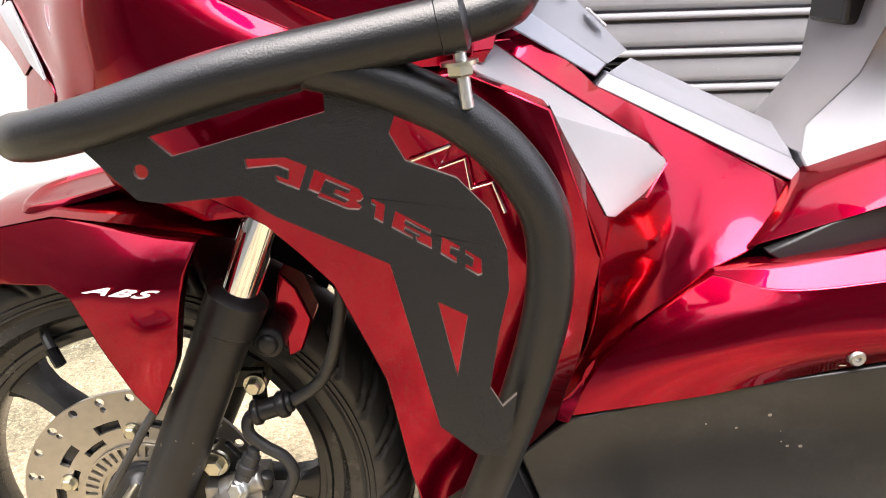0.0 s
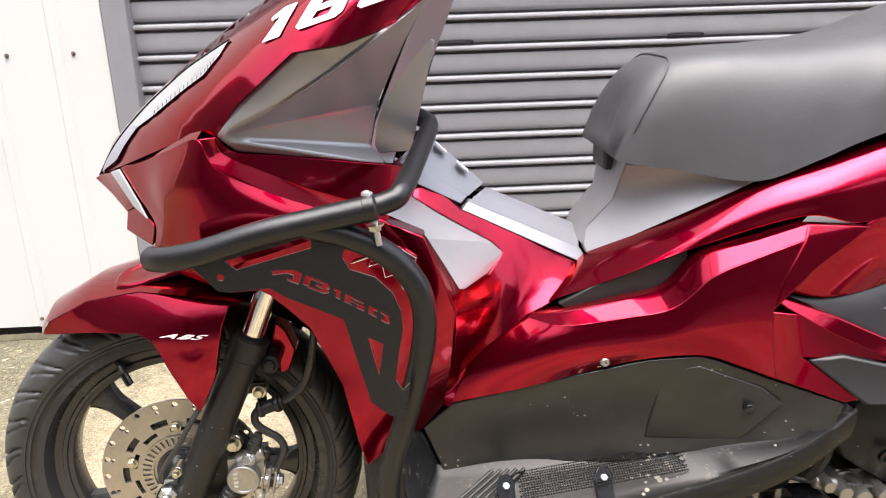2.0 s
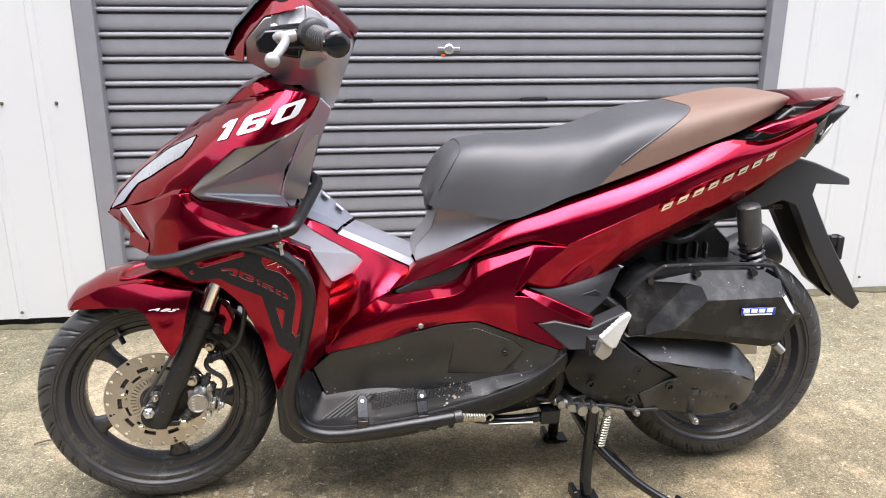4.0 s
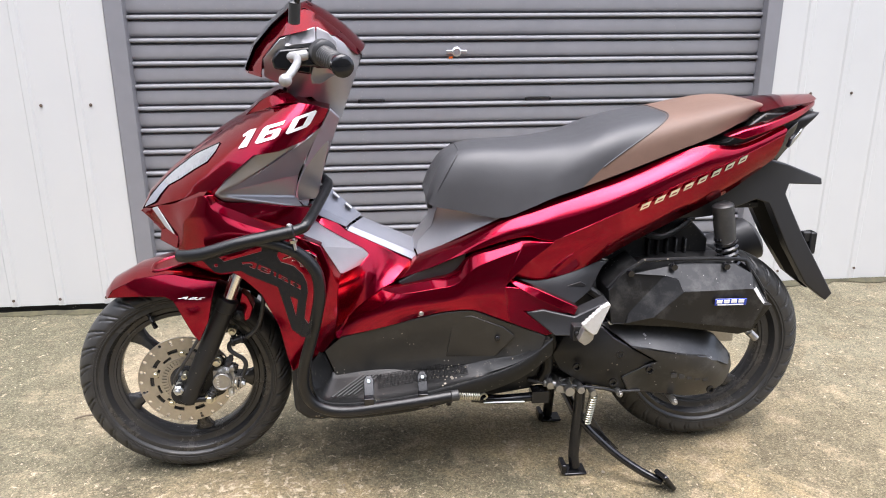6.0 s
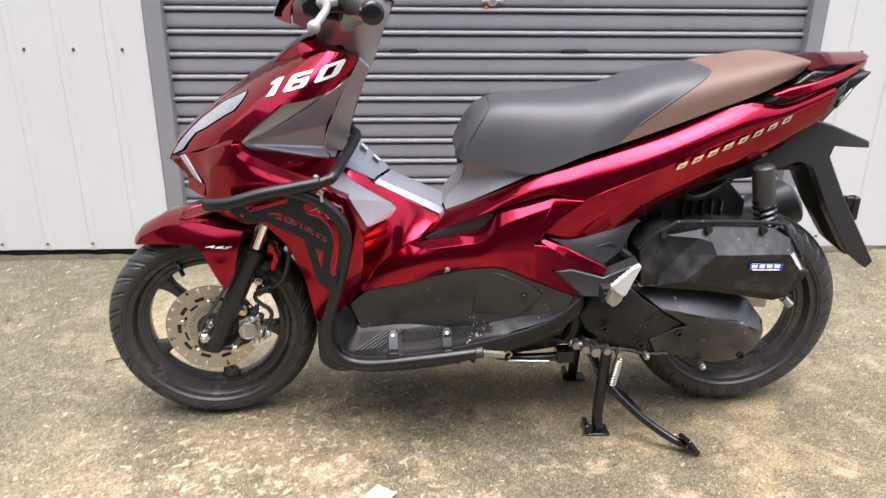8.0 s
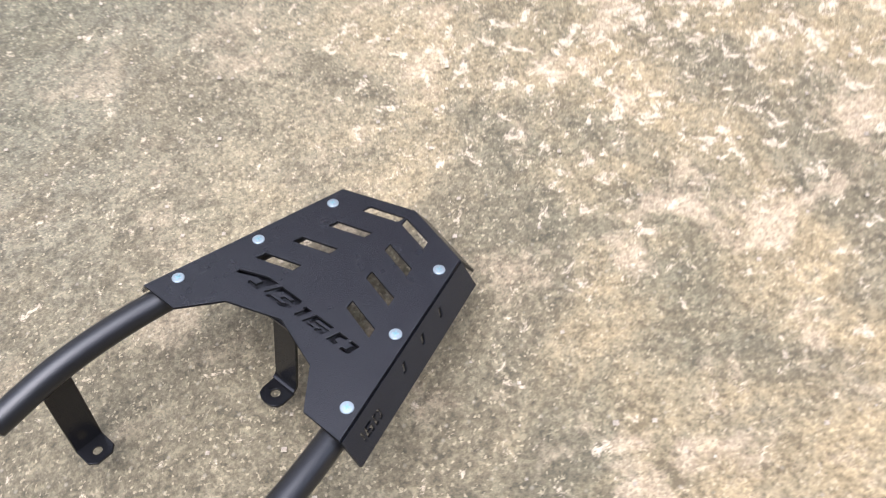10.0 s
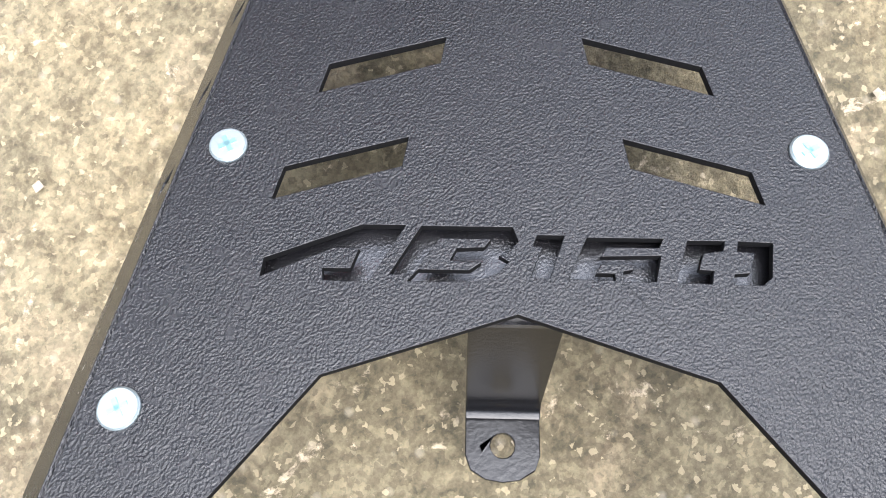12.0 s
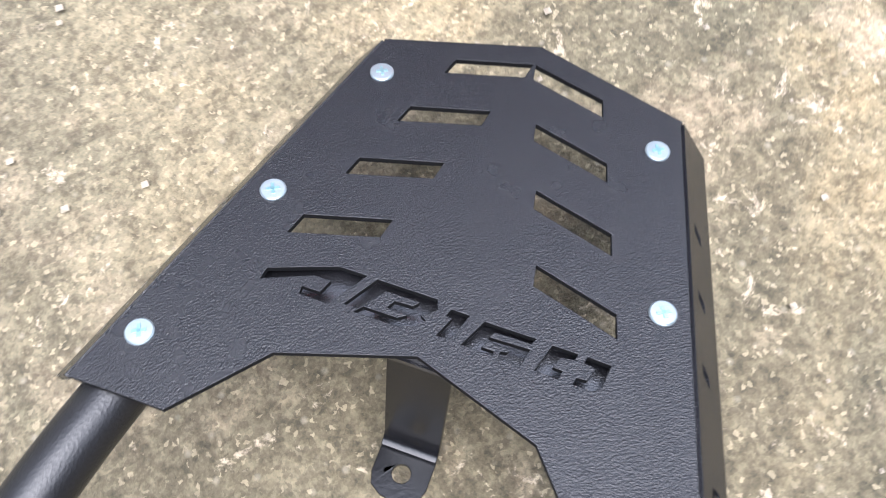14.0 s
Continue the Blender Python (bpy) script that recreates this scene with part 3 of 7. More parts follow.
def ribbed_wall(name, x0, x1, ribs, foot):
    """A sheet-metal wall: flat pans with narrow raised ribs, pressed along its height."""
    prof = [(x0, 0.0)]
    for r in ribs:
        prof += [(r - 0.016, 0), (r - 0.010, -0.005), (r + 0.010, -0.005), (r + 0.016, 0)]
    prof += [(x1, 0)]
    bm = bmesh.new()
    low = [bm.verts.new((x, WALL_Y + y, foot)) for x, y in prof]
    top = [bm.verts.new((x, WALL_Y + y, WALL_TOP)) for x, y in prof]
    lowb = [bm.verts.new((x, WALL_Y + 0.06, foot)) for x, y in (prof[0], prof[-1])]
    topb = [bm.verts.new((x, WALL_Y + 0.06, WALL_TOP)) for x, y in (prof[0], prof[-1])]
    for i in range(len(prof) - 1):
        bm.faces.new((low[i], low[i + 1], top[i + 1], top[i]))
    bm.faces.new((lowb[0], topb[0], topb[1], lowb[1]))
    bm.faces.new((low[0], top[0], topb[0], lowb[0]))
    bm.faces.new((low[-1], lowb[1], topb[1], top[-1]))
    bmesh.ops.recalc_face_normals(bm, faces=bm.faces)
    return tagged(part(name, bm, PANEL, None, "", 20), "white ribbed sheet-metal wall with small rusty screws", "wall", kind="structure")


LEFT_RIBS = [-1.175 - 0.165 * k for k in range(26)]
RIGHT_RIBS = [1.46 + 0.165 * k for k in range(26)]
wall_left = ribbed_wall("wall_left", -5.6, -1.052, sorted(LEFT_RIBS), 0.030)
wall_right = ribbed_wall("wall_right", 1.345, 5.8, RIGHT_RIBS, 0.004)
for wall, ribs in ((wall_left, LEFT_RIBS), (wall_right, RIGHT_RIBS)):
    for r in ribs[:10]:
        for z in (0.047, 0.757, 1.5):
            part("screw", hexbolt((r + (0.04 if z > 0.1 else 0.0), WALL_Y - (0.0 if z > 0.1 else 0.012), z + 0.01), (0, -1, 0), 0.004, 0.006), RUST, wall)
# black strip in place of the shade in the gap under the sheet
tagged(part("foot_gap_dark", block(-5.6, -1.05, WALL_Y + 0.012, WALL_Y + 0.05, 0.0, 0.029), BLACK), "black strip standing for the shaded gap under the sheet wall", "trim", kind="structure")
tagged(part("wall_over_door", block(-1.052, 1.345, WALL_Y, WALL_Y + 0.06, DOOR_TOP, WALL_TOP), PANEL), "white sheet-metal wall over the shutter", "wall", kind="structure")
# Two plain walls out of view, added to darken what the panels mirror.
tagged(part("unseen_wall_end", block(-6.2, -6.0, -7.0, 1.0, 0, 4.2), FARWALL), "unseen plain wall added at the left to darken reflections", "wall", kind="structure")
tagged(part("unseen_wall_far", block(-16, 16, -7.2, -7.0, 0, 4.6), FARWALL), "unseen plain wall added across the yard to darken reflections", "wall", kind="structure")



def moss_strip(x0, x1, wide, label):
    """A ragged low line of moss and dirt along the foot of the wall."""
    bm, prev = bmesh.new(), None
    for k in range(int((x1 - x0) / 0.03) + 1):
        x = x0 + 0.03 * k
        w = wide * (0.55 + 0.6 * noise.noise(Vector((x * 9, 0.3, 0))) + 0.4 * noise.noise(Vector((x * 31, 2.3, 0))))
        w = max(w, 0.004)
        h = 0.007 + 0.006 * noise.noise(Vector((x * 17, 5.1, 0)))
        row = [bm.verts.new(q) for q in ((x, WALL_Y - 0.006, h + 0.004), (x, WALL_Y - 0.006 - w * 0.5, h * 0.7 + 0.002), (x, WALL_Y - 0.006 - w, 0.0005))]
        if prev:
            for j in range(2):
                bm.faces.new((prev[j], prev[j + 1], row[j + 1], row[j]))
        prev = row
    return tagged(part("moss_line", bm, MOSS, None, "", 60), label, "moss", kind="stuff")


moss_strip(1.35, 5.6, 0.05, "dark mossy dirt along the foot of the white wall")
moss_strip(-5.5, -1.06, 0.035, "dark green moss along the foot of the white wall")
door = thing("door_1", "grey roller shutter door, closed, in a painted steel frame", "door", kind="structure")
part("door_frame", block(-1.05, -0.987, WALL_Y - 0.006, WALL_Y + 0.09, 0, DOOR_TOP), FRAME, door, "", 30, 0.003)
part("door_frame", block(1.286, 1.343, WALL_Y - 0.006, WALL_Y + 0.09, 0, DOOR_TOP), FRAME, door, "", 30, 0.003)
part("door_head", block(-0.987, 1.286, WALL_Y - 0.006, WALL_Y + 0.09, DOOR_TOP - 0.07, DOOR_TOP), FRAME, door, "", 30, 0.003)


def slat_mesh():
    """One curtain slat: a flat band with a rolled lip at its foot and a hooked top edge."""
    prof = [(0.014, 0.0800), (0.013, 0.0775), (0.012, 0.0752), (0.003, 0.0745), (0.0, 0.0730), (-0.001, 0.060), (-0.001, 0.036), (0.001, 0.0285), (0.004, 0.0255), (0.012, 0.0240), (0.015, 0.0215), (0.015, 0.0195),
            (0.006, 0.0180), (-0.003, 0.0168), (-0.0075, 0.0145), (-0.0085, 0.0110), (-0.0085, 0.0085), (-0.007, 0.0055), (-0.003, 0.0040), (0.006, 0.0034), (0.014, 0.0025), (0.014, 0.0012)]
    bm = bmesh.new()
    a = [bm.verts.new((-0.99, y, z)) for y, z in prof]
    b = [bm.verts.new((1.289, y, z)) for y, z in prof]
    for i in range(len(prof) - 1):
        bm.faces.new((a[i], b[i], b[i + 1], a[i + 1]))
    bmesh.ops.recalc_face_normals(bm, faces=bm.faces)
    me = bpy.data.meshes.new("slat")
    bm.to_mesh(me)
    bm.free()
    me.materials.append(SHUTTER)
    me.polygons.foreach_set("use_smooth", [True] * len(me.polygons))
    me.set_sharp_from_angle(angle=radians(40))
    return me


SLAT = slat_mesh()
for k in range(-14, 18):
    z = 1.046 + 0.0777 * k
    if -0.07 < z < DOOR_TOP - 0.07:
        s = new("slat", SLAT)
        s.parent, s.location = door, (0, WALL_Y + 0.035, z)
lock = part("lock", lathe([(0.017, 0), (0.017, 0.004), (0.012, 0.008), (0.004, 0.008)], pose(0.1466, WALL_Y + 0.034, 0.932, 0, 0, 0) @ Matrix.Scale(-1, 4, (0, 1, 0)), 24), STEEL, door, "round steel lock with a red mark")
for dx in (-0.026, 0.026):
    part("lock_ear", block(-0.012, 0.012, 0, 0.004, -0.006, 0.006, pose(0.1466 + dx, WALL_Y + 0.028, 0.932)), STEEL, door, "", 30, 0.002)
part("lock_mark", block(0.118, 0.132, WALL_Y + 0.027, WALL_Y + 0.03, 0.909, 0.916), AMBER, door, "red mark")
# The shade of the two pressed slots is drawn as charcoal arcs.
for x in (-0.165, 0.451):
    part("slot_shade", tube([(x - 0.045, WALL_Y + 0.034, 0.757), (x - 0.04, WALL_Y + 0.03, 0.766), (x + 0.04, WALL_Y + 0.03, 0.766), (x + 0.045, WALL_Y + 0.034, 0.757)], 0.003, 4, 8), DARKGREY, door, "charcoal arc standing for the shade of a pressed finger slot")

# ---- the scooter ----
bike = thing("scooter", "candy-red motor scooter with grey trim, parked on its centre stand", "scooter")

# front fairing
NOSE, NOSE1, CREASE, GREYL = (-0.690, -0.020, 0.664), (-0.645, -0.070, 0.682), (-0.512, -0.205, 0.738), (-0.496, -0.205, 0.733)
G1, G2, G3, G4, G5, G6 = (-0.471, -0.205, 0.764), (-0.411, -0.205, 0.813), (-0.361, -0.203, 0.820), (-0.310, -0.195, 0.837), (-0.281, -0.180, 0.858), (-0.263, -0.155, 0.894)
TOPEDGE = [(-0.293, -0.170, 0.905), (-0.326, -0.172, 0.909), (-0.361, -0.155, 0.904), (-0.399, -0.115, 0.889), (-0.441, -0.070, 0.872),
           (-0.498, -0.055, 0.838), (-0.570, -0.045, 0.785), (-0.625, -0.035, 0.740), (-0.666, -0.025, 0.700)]
FAIR = [NOSE, NOSE1, CREASE, GREYL, G1, G2, G3, G4, G5, G6] + TOPEDGE
FAIR_IN = [(-0.40, -0.200, 0.850), (-0.32, -0.197, 0.868), (-0.47, -0.178, 0.815), (-0.56, -0.140, 0.745)]
pair("front_fairing", [(FAIR, FAIR_IN)], RED, bike, "glossy candy-red front fairing")
CHEEK = [[(-0.639, -0.082, 0.683), (-0.6125, -0.115, 0.657), (-0.586, -0.150, 0.632), (-0.590, -0.150, 0.606)],
         [(-0.603, -0.117, 0.695), (-0.590, -0.140, 0.665), (-0.572, -0.168, 0.635), (-0.572, -0.170, 0.602)],
         [(-0.560, -0.164, 0.7135), (-0.562, -0.176, 0.680), (-0.556, -0.183, 0.640), (-0.550, -0.186, 0.599)],
         [(-0.515, -0.203, 0.7314), (-0.522, -0.209, 0.695), (-0.521, -0.211, 0.650), (-0.520, -0.208, 0.600)],
         [(-0.4985, -0.209, 0.703), (-0.492, -0.214, 0.675), (-0.484, -0.216, 0.640), (-0.474, -0.217, 0.606)],
         [(-0.4517, -0.200, 0.675), (-0.445, -0.207, 0.660), (-0.438, -0.211, 0.638), (-0.428, -0.210, 0.617)],
         [(-0.398, -0.190, 0.651), (-0.398, -0.195, 0.645), (-0.398, -0.199, 0.635), (-0.398, -0.201, 0.625)],
         [(-0.374, -0.187, 0.642), (-0.375, -0.190, 0.639), (-0.377, -0.194, 0.635), (-0.379, -0.197, 0.631)]]
both("fairing_cheek", loft(CHEEK, 0.012), RED, bike, "glossy candy-red nose cheek", 30, 0.001)
BEVEL = [[(-0.622, -0.078, 0.7010), CHEEK[0][0]], [(-0.590, -0.110, 0.7125), CHEEK[1][0]], [(-0.555, -0.149, 0.7260), CHEEK[2][0]], [(-0.510, -0.199, 0.7392), CHEEK[3][0]]]
both("cheek_bevel", loft(BEVEL, 0.008), RED, bike, "bevelled upper edge of the nose cheek", 30, 0.0008)
STEP = [(-0.4955, -0.200, 0.724), (-0.487, -0.193, 0.711), (-0.4422, -0.178, 0.6845), (-0.400, -0.165, 0.664), (-0.350, -0.150, 0.646), (-0.318, -0.130, 0.645)]
BAND = [[GREYL, CHEEK[3][0]], [STEP[0], (-0.507, -0.207, 0.715)], [STEP[1], CHEEK[4][0]], [STEP[2], CHEEK[5][0]], [STEP[3], CHEEK[6][0]], [STEP[4], CHEEK[7][0]], [STEP[5], (-0.324, -0.155, 0.640)]]
both("fairing_band", loft(BAND, 0.012), RED, bike, "narrow red band under the grey side panel", 30, 0.001)
RISE = [[GREYL, STEP[0]], [(-0.482, -0.189, 0.715), STEP[1]], [(-0.440, -0.174, 0.707), STEP[2]], [(-0.400, -0.160, 0.699), STEP[3]], [(-0.345, -0.141, 0.688), STEP[4]], [(-0.307, -0.118, 0.679), STEP[5]]]
both("fairing_step", loft(RISE, 0.012), RED, bike, "steep red step above the band", 30, 0.001)
part("front_cover", bridge([(-0.594, 0.595, 0.122), (-0.622, 0.624, 0.086), (-0.690, 0.664, 0.02), (-0.666, 0.700, 0.025), (-0.625, 0.740, 0.035), (-0.570, 0.785, 0.045),
                            (-0.498, 0.838, 0.055), (-0.441, 0.872, 0.07), (-0.399, 0.889, 0.115), (-0.361, 0.904, 0.155), (-0.326, 0.909, 0.172), (-0.263, 0.894, 0.155)], 0.006), RED, bike, "", 40)
part("meter_hump", bridge([(-0.441, 0.873, 0.068), (-0.405, 0.905, 0.098), (-0.375, 0.921, 0.122), (-0.345, 0.924, 0.126)], 0.006), RED, bike, "", 40)
pair("hump_side", [[(-0.442, -0.066, 0.872), (-0.405, -0.097, 0.905), (-0.375, -0.121, 0.921), (-0.345, -0.125, 0.924), (-0.312, -0.160, 0.904), (-0.361, -0.158, 0.898), (-0.399, -0.112, 0.887)]], RED, bike, "", 0.01)
part("dash_cover", bridge([(-0.348, 0.924, 0.082), (-0.325, 0.918, 0.09), (-0.300, 0.906, 0.10), (-0.275, 0.895, 0.12)], 0.006), GLOSS, bike, "black dash cover", 40)
part("fairing_under", bridge([(-0.594, 0.596, 0.122), (-0.55, 0.598, 0.145), (-0.488, 0.606, 0.172), (-0.43, 0.618, 0.172), (-0.379, 0.631, 0.170), (-0.33, 0.650, 0.150)], -0.004), RED, bike, "", 40)
pair("fairing_inner", [[(-0.612, -0.095, 0.606), (-0.560, -0.130, 0.606), (-0.488, -0.150, 0.616), (-0.380, -0.150, 0.640), (-0.330, -0.140, 0.655), (-0.330, -0.140, 0.585), (-0.420, -0.125, 0.545), (-0.520, -0.110, 0.530), (-0.590, -0.092, 0.555)]], RED, bike, "candy-red inner fairing", 0.02)
RL, RM = (-0.452, -0.203, 0.752), (-0.37, -0.1965, 0.7975)
PQ, PR, PS, PT, PU = (-0.299, -0.132, 0.822), (-0.337, -0.108, 0.748), (-0.347, -0.1, 0.700), (-0.330, -0.134, 0.685), (-0.482, -0.187, 0.715)
both("side_panel", shell([(GREYL, RL, G1), (G1, RL, RM, G2), (G2, RM, G3), (G3, RM, G4), (RL, GREYL, PR), (RL, PR, RM), (RM, PR, PQ), (RM, PQ, G5), (RM, G5, G4), (G5, PQ, G6), (GREYL, PU, PT), (GREYL, PT, PS), (GREYL, PS, PR)]), GREY, bike, "matte gunmetal side panel", 40, 0.004)
pair("pillar", [(-0.261, -0.148, 0.891), (-0.243, -0.112, 0.868), (-0.267, -0.075, 0.803), (-0.288, -0.052, 0.740), (-0.302, -0.050, 0.712), (-0.314, -0.060, 0.698),
                (-0.324, -0.090, 0.668), (-0.347, -0.095, 0.699), (-0.340, -0.100, 0.728), (-0.299, -0.126, 0.822)], PILLAR, bike, "matte grey leg-shield pillar", 0.02)
pair("pillar_back", [[(-0.352, -0.094, 0.690), (-0.300, -0.084, 0.690), (-0.268, -0.092, 0.815), (-0.300, -0.108, 0.830)]], GREY, bike, "", 0.01)
part("inner_cover", bridge([(-0.243, 0.868, 0.112), (-0.267, 0.803, 0.075), (-0.288, 0.740, 0.052), (-0.302, 0.712, 0.05), (-0.314, 0.698, 0.06)], -0.012), GREY, bike, "", 40)

# lamps on the nose
fair_surface = Bulge(resample(FAIR, 0.016), 3, FAIR_IN)


def on_fairing(pts, out=0.003):
    ys = fair_surface.y(pts)
    return [(x, y - out, z) for (x, z), y in zip(pts, ys)]


def decal(shapes, place, surface, out, cell=0.006):
    """Thin print on a curved panel: outlines with holes, cut fine and pressed onto the surface."""
    from mathutils.geometry import tessellate_polygon
    bm = bmesh.new()
    for loops in shapes:
        loops = [[Vector((*place(u, v), 0)) for u, v in lp] for lp in loops]
        vs = [bm.verts.new(q) for lp in loops for q in lp]
        for tri in tessellate_polygon(loops):
            bm.faces.new([vs[i] for i in tri])
    for _ in range(5):
        long = [e for e in bm.edges if e.calc_length() > cell]
        if not long:
            break
        bmesh.ops.subdivide_edges(bm, edges=long, cuts=1)
        bmesh.ops.triangulate(bm, faces=bm.faces)
    ys = surface.y([(v.co.x, v.co.y) for v in bm.verts])
    for v, y in zip(bm.verts, ys):
        v.co = (v.co.x, y - out, v.co.y)
    for f in bm.faces:
        f.normal_update()
        if f.normal.y > 0:
            f.normal_flip()
    return bm


HEAD = [(-0.490, 0.824), (-0.4966, 0.810), (-0.514, 0.7904), (-0.548, 0.770), (-0.584, 0.746), (-0.616, 0.7277), (-0.6334, 0.7083), (-0.649, 0.690),
        (-0.684, 0.6684), (-0.6593, 0.7024), (-0.6305, 0.7323), (-0.6053, 0.7542), (-0.5790, 0.7735), (-0.5532, 0.7917), (-0.5237, 0.8073)]
lens = decal([[HEAD]], lambda u, v: (u, v), fair_surface, 0.004, 0.012)
part("headlight", mirrored(lens), LAMP, bike, "clear faceted headlight", 30)
lamp = part("headlight", lens, LAMP, bike, "clear faceted headlight", 30)
for k in range(16):
    w = 1.4 + 2.6 * k / 15
    (x0, z0), (x1, z1) = HEAD[int(w)], HEAD[int(w) + 1]
    x, z = x0 + (x1 - x0) * (w % 1), z0 + (z1 - z0) * (w % 1)
    ends = on_fairing([(x, z), (x - 0.003, z + 0.0040)], 0.0048)
    part("lamp_ridge", rod(ends[0], ends[1], 0.0006, 6), CHROME, lamp)
part("lamp_rim", tube(on_fairing(HEAD[8:] + HEAD[:1], 0.004), 0.0012, 5, 8), GLOSS, lamp)
part("lamp_tail", decal([[[(-0.612, 0.7305), (-0.632, 0.7090), (-0.647, 0.6905), (-0.681, 0.6700), (-0.657, 0.7030), (-0.632, 0.7285)]]], lambda u, v: (u, v), fair_surface, 0.0050, 0.012), SILVER, lamp, "silver tail of the lamp down to the nose", 30)
pair("position_light", [[(-0.6540, -0.0755, 0.677), (-0.6405, -0.0845, 0.682), (-0.6030, -0.1320, 0.642), (-0.5915, -0.1480, 0.6335), (-0.6210, -0.1100, 0.643)]], BRIGHTENED_SILVER, bike, "slim silver position lamp", 0.004, 0.0005, 0.01)
pair("nose_blade", [[(-0.695, -0.020, 0.660), (-0.682, -0.034, 0.667), (-0.654, -0.074, 0.676), (-0.621, -0.108, 0.642), (-0.636, -0.092, 0.633), (-0.664, -0.055, 0.647)]], RED, bike, "glossy red nose blade", 0.004, 0.0005, 0.01)

both("chin", shell([((-0.636, -0.090, 0.634), (-0.620, -0.107, 0.642), (-0.590, -0.146, 0.633), (-0.587, -0.149, 0.628), (-0.5935, -0.147, 0.606), (-0.641, -0.090, 0.610))], 0.02), RED, bike, "candy-red chin under the nose")
part("chin_front", bridge([(-0.660, 0.640, 0.055), (-0.636, 0.632, 0.088), (-0.640, 0.610, 0.088), (-0.60, 0.600, 0.09)], 0.006), RED, bike, "", 40)

# white numeral on the fairing


ONE = [[(0.0, 0), (0.42, 0.0), (0.62, 1.0), (0.30, 1.0), (0.02, 0.78), (0.06, 0.66), (0.27, 0.72)]]
SIX = [[(0.12, 0), (0.92, 0), (1.06, 0.12), (1.13, 0.5), (1.02, 0.62), (0.50, 0.62), (0.53, 0.78), (1.16, 0.78), (1.20, 1.0), (0.36, 1.0), (0.22, 0.88), (0.02, 0.12)], [(0.36, 0.20), (0.45, 0.42), (0.80, 0.42), (0.74, 0.20)]]
NIL = [[(0.12, 0), (0.92, 0), (1.06, 0.12), (1.24, 0.88), (1.14, 1.0), (0.34, 1.0), (0.20, 0.88), (0.02, 0.12)], [(0.37, 0.22), (0.51, 0.78), (0.88, 0.78), (0.74, 0.22)]]
NUM_H = 0.029
num_shapes = [[[(u + dx, v) for u, v in lp] for lp in glyph] for glyph, dx in ((ONE, 0.0), (SIX, 0.75), (NIL, 2.1))]
part("numeral", decal(num_shapes, lambda u, v: (-0.443 + u * 0.0450 + v * 0.009, 0.8225 + v * NUM_H + u * 0.0132), fair_surface, 0.0022), WHITE, bike, "white numeral decal 160", 0)

# steering cover, handlebar
COVER = [(-0.192, -0.088, 0.995), (-0.240, -0.094, 0.866), (-0.264, -0.116, 0.879), (-0.299, -0.105, 0.912), (-0.345, -0.088, 0.905), (-0.350, -0.085, 0.930), (-0.392, -0.115, 0.955),
         (-0.388, -0.13, 0.992), (-0.353, -0.135, 1.030), (-0.290, -0.135, 1.045), (-0.245, -0.120, 1.032)]
pair("handlebar_cover", [(COVER, [(-0.31, -0.135, 0.985), (-0.25, -0.125, 0.96)])], GREY, bike, "grey handlebar rear cover")
part("cover_rear", bridge([(-0.243, 0.866, 0.094), (-0.215, 0.935, 0.09), (-0.191, 0.995, 0.087), (-0.238, 1.034, 0.11)], 0.01), GREY, bike, "", 40)
HR = [(-0.430, -0.070, 0.958), (-0.408, -0.085, 1.004), (-0.370, -0.085, 1.046), (-0.330, -0.075, 1.080), (-0.306, -0.07, 1.088), (-0.277, -0.075, 1.073), (-0.233, -0.085, 1.040), (-0.194, -0.086, 1.000),
      (-0.200, -0.100, 0.994), (-0.244, -0.124, 1.034), (-0.290, -0.138, 1.047), (-0.354, -0.138, 1.033), (-0.390, -0.132, 0.992), (-0.396, -0.118, 0.953)]
pair("handlebar_shell", [HR], RED, bike, "candy-red handlebar shell")
part("shell_top", bridge([(-0.430, 0.958, 0.07), (-0.408, 1.004, 0.085), (-0.370, 1.046, 0.085), (-0.330, 1.080, 0.075), (-0.306, 1.088, 0.07), (-0.277, 1.073, 0.075), (-0.233, 1.040, 0.085), (-0.194, 1.000, 0.086)], 0.015), RED, bike, "", 40)
part("wind_screen", bridge([(-0.436, 0.962, 0.075), (-0.416, 1.010, 0.088), (-0.379, 1.056, 0.088), (-0.334, 1.096, 0.078)], 0.008), SMOKE, bike, "dark smoked flyscreen", 40)
part("switch_well", solid([(-0.371, 0.99), (-0.355, 1.009), (-0.296, 1.014), (-0.287, 1.0), (-0.295, 0.96), (-0.336, 0.967), (-0.367, 0.972)], -0.1445, -0.10), GLOSS, bike, "black switch recess", 30, 0.004)
pair("cover_facet", [[(-0.344, -0.142, 1.015), (-0.342, -0.138, 1.034), (-0.283, -0.135, 1.052), (-0.281, -0.146, 1.022)], [(-0.28, -0.137, 1.052), (-0.258, -0.137, 1.041), (-0.242, -0.137, 1.023), (-0.24, -0.14, 1.005), (-0.281, -0.148, 1.02)]], GREY, bike, "lighter grey angled cover facet", 0.01)
pair("cover_facet", [[(-0.287, -0.146, 0.984), (-0.297, -0.142, 0.956), (-0.296, -0.137, 0.941), (-0.278, -0.137, 0.94), (-0.245, -0.135, 0.959), (-0.246, -0.142, 0.968)]], GREY, bike, "lighter grey angled cover facet", 0.01)
